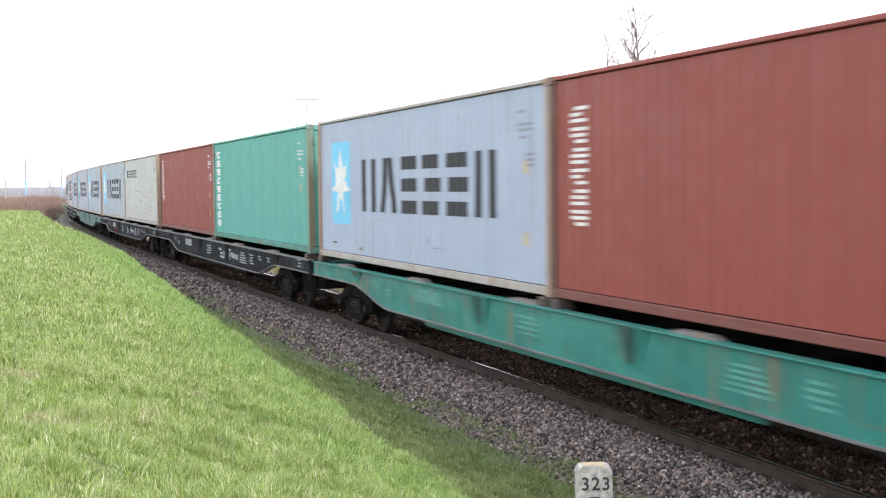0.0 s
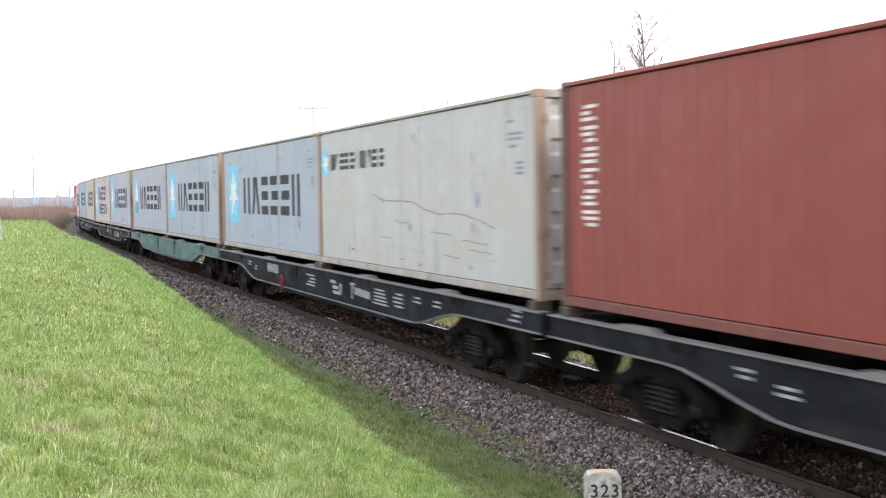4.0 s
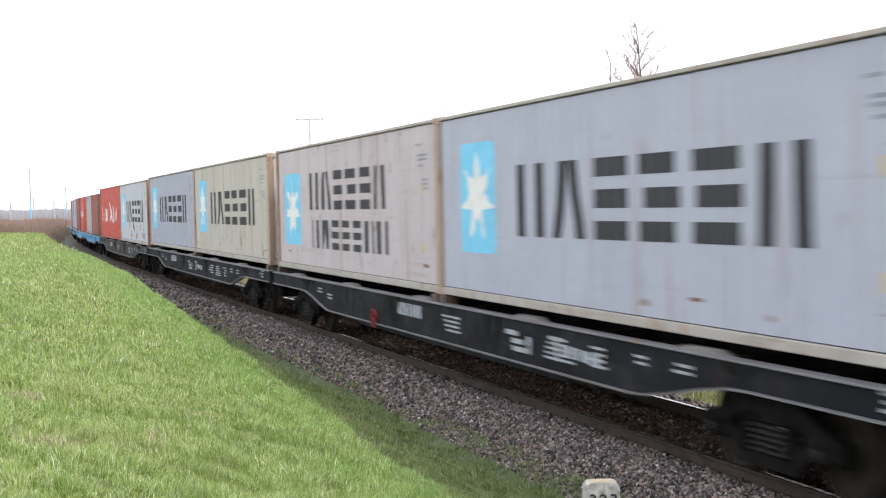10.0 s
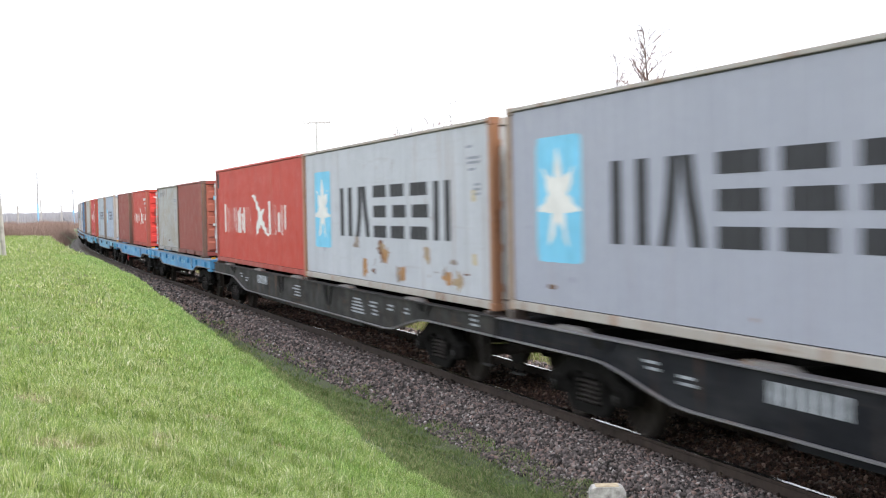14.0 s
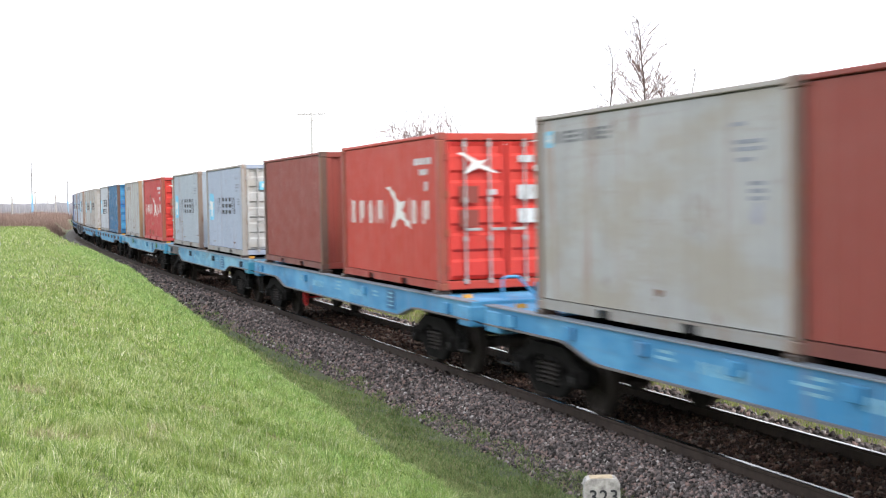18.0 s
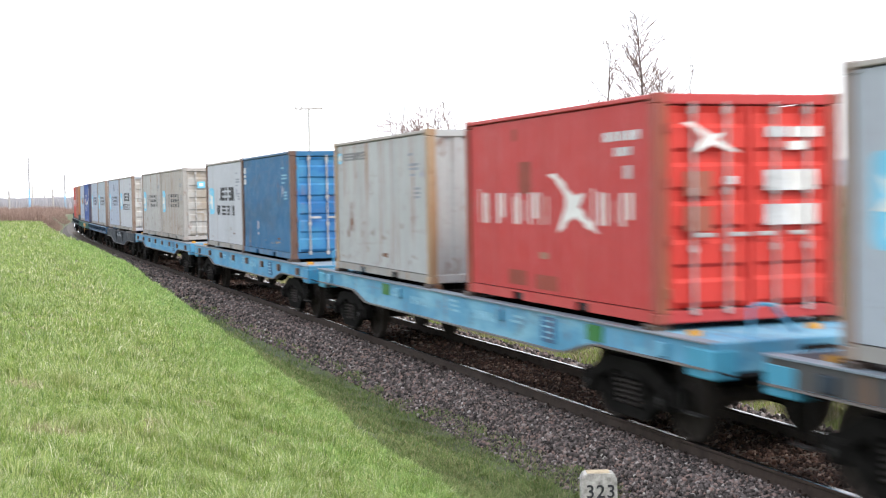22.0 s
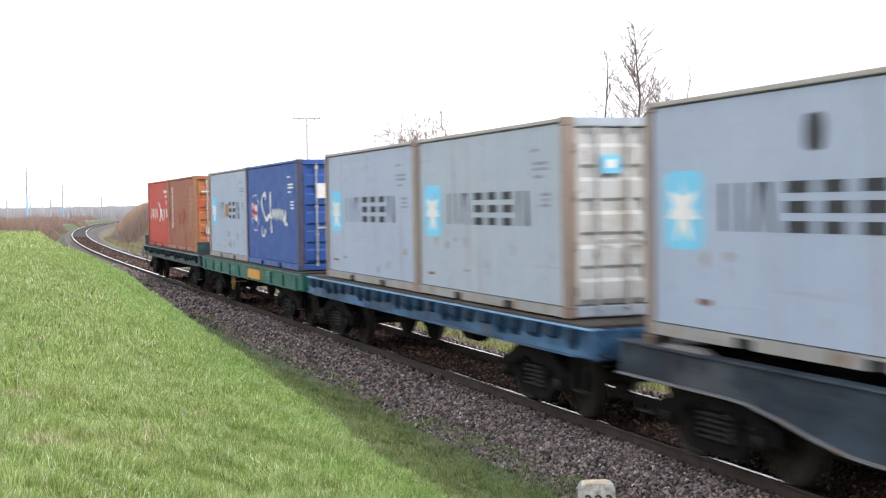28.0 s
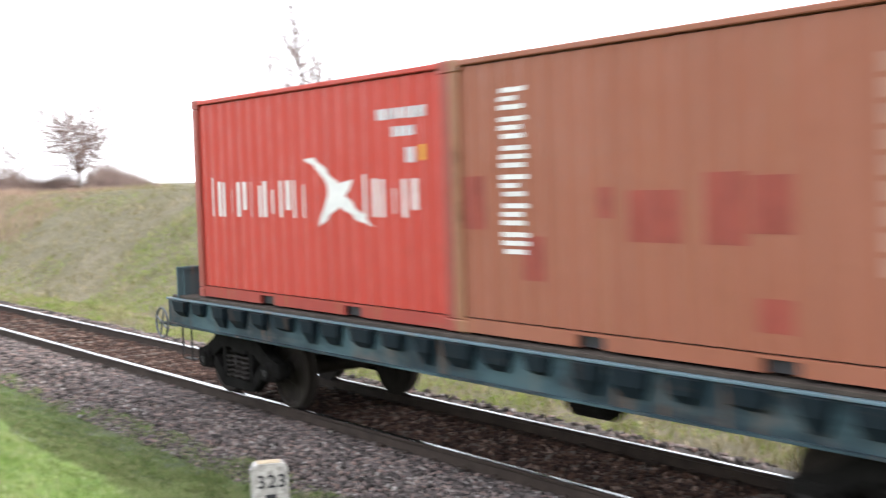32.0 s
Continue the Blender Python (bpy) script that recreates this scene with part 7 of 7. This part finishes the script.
    mast(5.3, 350, 6.2, 0, True, "pale line mast, its foot tinted blue for haze")
    mast(1.5, 240, 4.7, 1, False, "dark wooden line mast with one bracket")
    mast(3.23, 270, 5.1, 1, False, "dark wooden line mast with one bracket")
    for az, r, top in ((2.9, 390, 4.6), (4.0, 400, 4.4), (4.4, 420, 4.2), (4.75, 430, 4.1), (5.6, 430, 4.0), (6.0, 460, 4.2)):
        mast(az, r, top, 0, False, "short pale distant post")

    # low wooden stakes beside the far rail
    for s0 in (92.0, 74.0, 118.0):
        x, y, _ = beside(s0, 3.4)
        z = ground_at(x, y)
        stake = thing("track_stake", "short dark wooden stake beside the rails", "stake", "stakes by the track")
        s = Shape()
        s.box(-0.035, 0.035, -0.035, 0.035, -0.2, 0.62, 0.01)
        part("stake_shaft", s, BARK, stake)
        s = Shape()
        s.box(-0.06, 0.06, -0.055, -0.035, 0.48, 0.6, 0.006)
        part("stake_plate", s, RUST, stake)
        stake.matrix_basis = pose(x, y, z, 0, random.uniform(-4, 4), random.uniform(-20, 20))


def build_hut():
    x, y = place(11.95, 116)
    z = ground_at(x, y) - 0.5
    hut = thing("plank_hut", "low dark weathered plank hut on the bank", "hut")
    top = 4.08 - z
    wood = plain("dark_weathered_planks", (0.16, 0.105, 0.085), 0.9, 0.0, 0.4, 4, 0.4)
    for i in range(11):
        a = -1.4 + i * 0.255
        for yy in (-1.1, 1.06):
            s = Shape()
            s.box(a, a + 0.245, yy, yy + 0.04, 0, top - 0.12 + random.uniform(-0.02, 0.02), 0.006)
            part("plank", s, wood, hut)
    for i in range(8):
        a = -1.06 + i * 0.265
        for xx in (-1.42, 1.38):
            s = Shape()
            s.box(xx, xx + 0.04, a, a + 0.255, 0, top - 0.12, 0.006)
            part("plank", s, wood, hut)
    s = Shape()
    s.prism([(-1.35, top - 0.12), (1.35, top - 0.02), (1.35, top + 0.04), (-1.35, top - 0.06)], "x", -1.75, 1.75)
    part("roof", s, POLEWOOD, hut)
    hut.matrix_basis = pose(x, y, z, 0, 0, -12)


# stem colours carry the haze of distance: pale and bluish
WOODS_HAZE = island("far_woods_haze_tone", [(0.0, (0.29, 0.295, 0.33)), (0.5, (0.325, 0.325, 0.35)), (1.0, (0.37, 0.355, 0.36))], 1.0)


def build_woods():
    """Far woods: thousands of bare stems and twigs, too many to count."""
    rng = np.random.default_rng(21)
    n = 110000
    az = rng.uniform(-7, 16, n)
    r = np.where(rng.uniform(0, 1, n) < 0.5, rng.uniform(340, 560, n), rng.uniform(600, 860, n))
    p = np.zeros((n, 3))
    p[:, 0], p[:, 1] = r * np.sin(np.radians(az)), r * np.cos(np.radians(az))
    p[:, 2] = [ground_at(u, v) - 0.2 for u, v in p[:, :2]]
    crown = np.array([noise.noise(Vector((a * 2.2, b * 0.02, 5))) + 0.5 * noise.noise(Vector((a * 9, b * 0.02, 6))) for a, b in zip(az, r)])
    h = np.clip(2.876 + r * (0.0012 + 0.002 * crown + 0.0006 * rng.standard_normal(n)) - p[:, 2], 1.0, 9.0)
    me = blades("far_woods", p, h, 0.00055 * r * rng.uniform(0.6, 1.4, n), rng.uniform(0.02, 0.3, n), WOODS_HAZE)
    tagged(new("far_woods", me), "leafless woods on the horizon, haze put into their grey", "woods", kind="stuff")
    hills = Shape()
    pts, n = [], 60
    for i in range(n + 1):
        az = 24 + 46 * i / n
        r = 1700
        h = (33 + 5 * noise.noise(Vector((az * 0.12, 3.3, 0))) - 7 * smooth(36, 46, az)) * smooth(23, 32, az) + 2
        for rr, z in ((r - 300, -1.0), (r - 120, h * 0.7), (r, h), (r + 300, -1.0)):
            x, y = place(az, rr)
            pts.append((x, y, z))
    hills.add(pts, [(i * 4 + k, i * 4 + k + 1, i * 4 + k + 5, i * 4 + k + 4) for i in range(n) for k in range(3)])
    # blue-grey hills: the haze in front of them is painted in
    tagged(new("far_hills", hills.mesh("far_hills", ground_material("far_hills_haze_tone", (0.3, 0.35, 0.43), (0.34, 0.39, 0.47), (0.37, 0.41, 0.47), 0.01), smooth=True)), "low wooded hills on the horizon, haze put into their blue-grey", "hills", kind="structure")


def build_rack():
    """Old lattice fence panels leaning together on the bank."""
    rnd = random.Random(17)
    wood = plain("black_brown_old_wood", (0.045, 0.036, 0.032), 0.9, 0.0, 0.45, 5, 0.4)
    y0, y1, x = 19.3, 23.5, 18.25
    z = ground_at(x, (y0 + y1) / 2)
    rack = thing("fence_panel_stack", "stack of dark weathered wooden fence panels leaning together", "wood stack")
    half = (y1 - y0) / 2
    for dx, zz in ((-0.18, 1.12), (0.02, 1.16), (-0.4, 0.1), (0.25, 0.12)):
        s = Shape()
        s.box(dx - 0.03, dx + 0.03, -half - 0.12 * rnd.random(), half + 0.12 * rnd.random(), zz, zz + 0.1, 0.008)
        part("rail", s, wood, rack)
    for i in range(34):
        y = -half + 0.1 + (2 * half - 0.2) * i / 33 + rnd.uniform(-0.03, 0.03)
        a, top = rnd.uniform(0.06, 0.3) * (1 if i % 2 else -1), rnd.uniform(1.2, 1.42)
        s = Shape()
        s.tube((a, y, -0.08), (-0.06 + rnd.uniform(-0.08, 0.08), y + rnd.uniform(-0.08, 0.08), top), 0.04, 0.033, 5)
        part("slat", s, wood, rack)
    rack.matrix_basis = pose(x, (y0 + y1) / 2, z)


build_poles()
build_hut()
build_rack()
build_woods()


# ---- what moves ----
def motions():
    beats = [i * 1.0 for i in range(33)]
    for ob, mid, half, along, up in MOVERS:
        walk(ob, [(t, ride(t, mid, half) @ pose(0, along, up)) for t in beats])
    # the wheels roll: a row for each quarter turn or less
    total = run(32.0) / R_WHEEL
    count = math.ceil(math.degrees(total) / 80)
    rows, t = [], 0.0
    for i in range(count + 1):
        goal = total * R_WHEEL * i / count
        while run(t) < goal and t < 32:
            t += 0.002
        rows.append((min(t, 32.0) if i < count else 32.0, math.degrees(goal / R_WHEEL)))
    for ws, y in WHEELS:
        walk(ws, [(t, pose(0, y, R_WHEEL, a)) for t, a in rows])


motions()
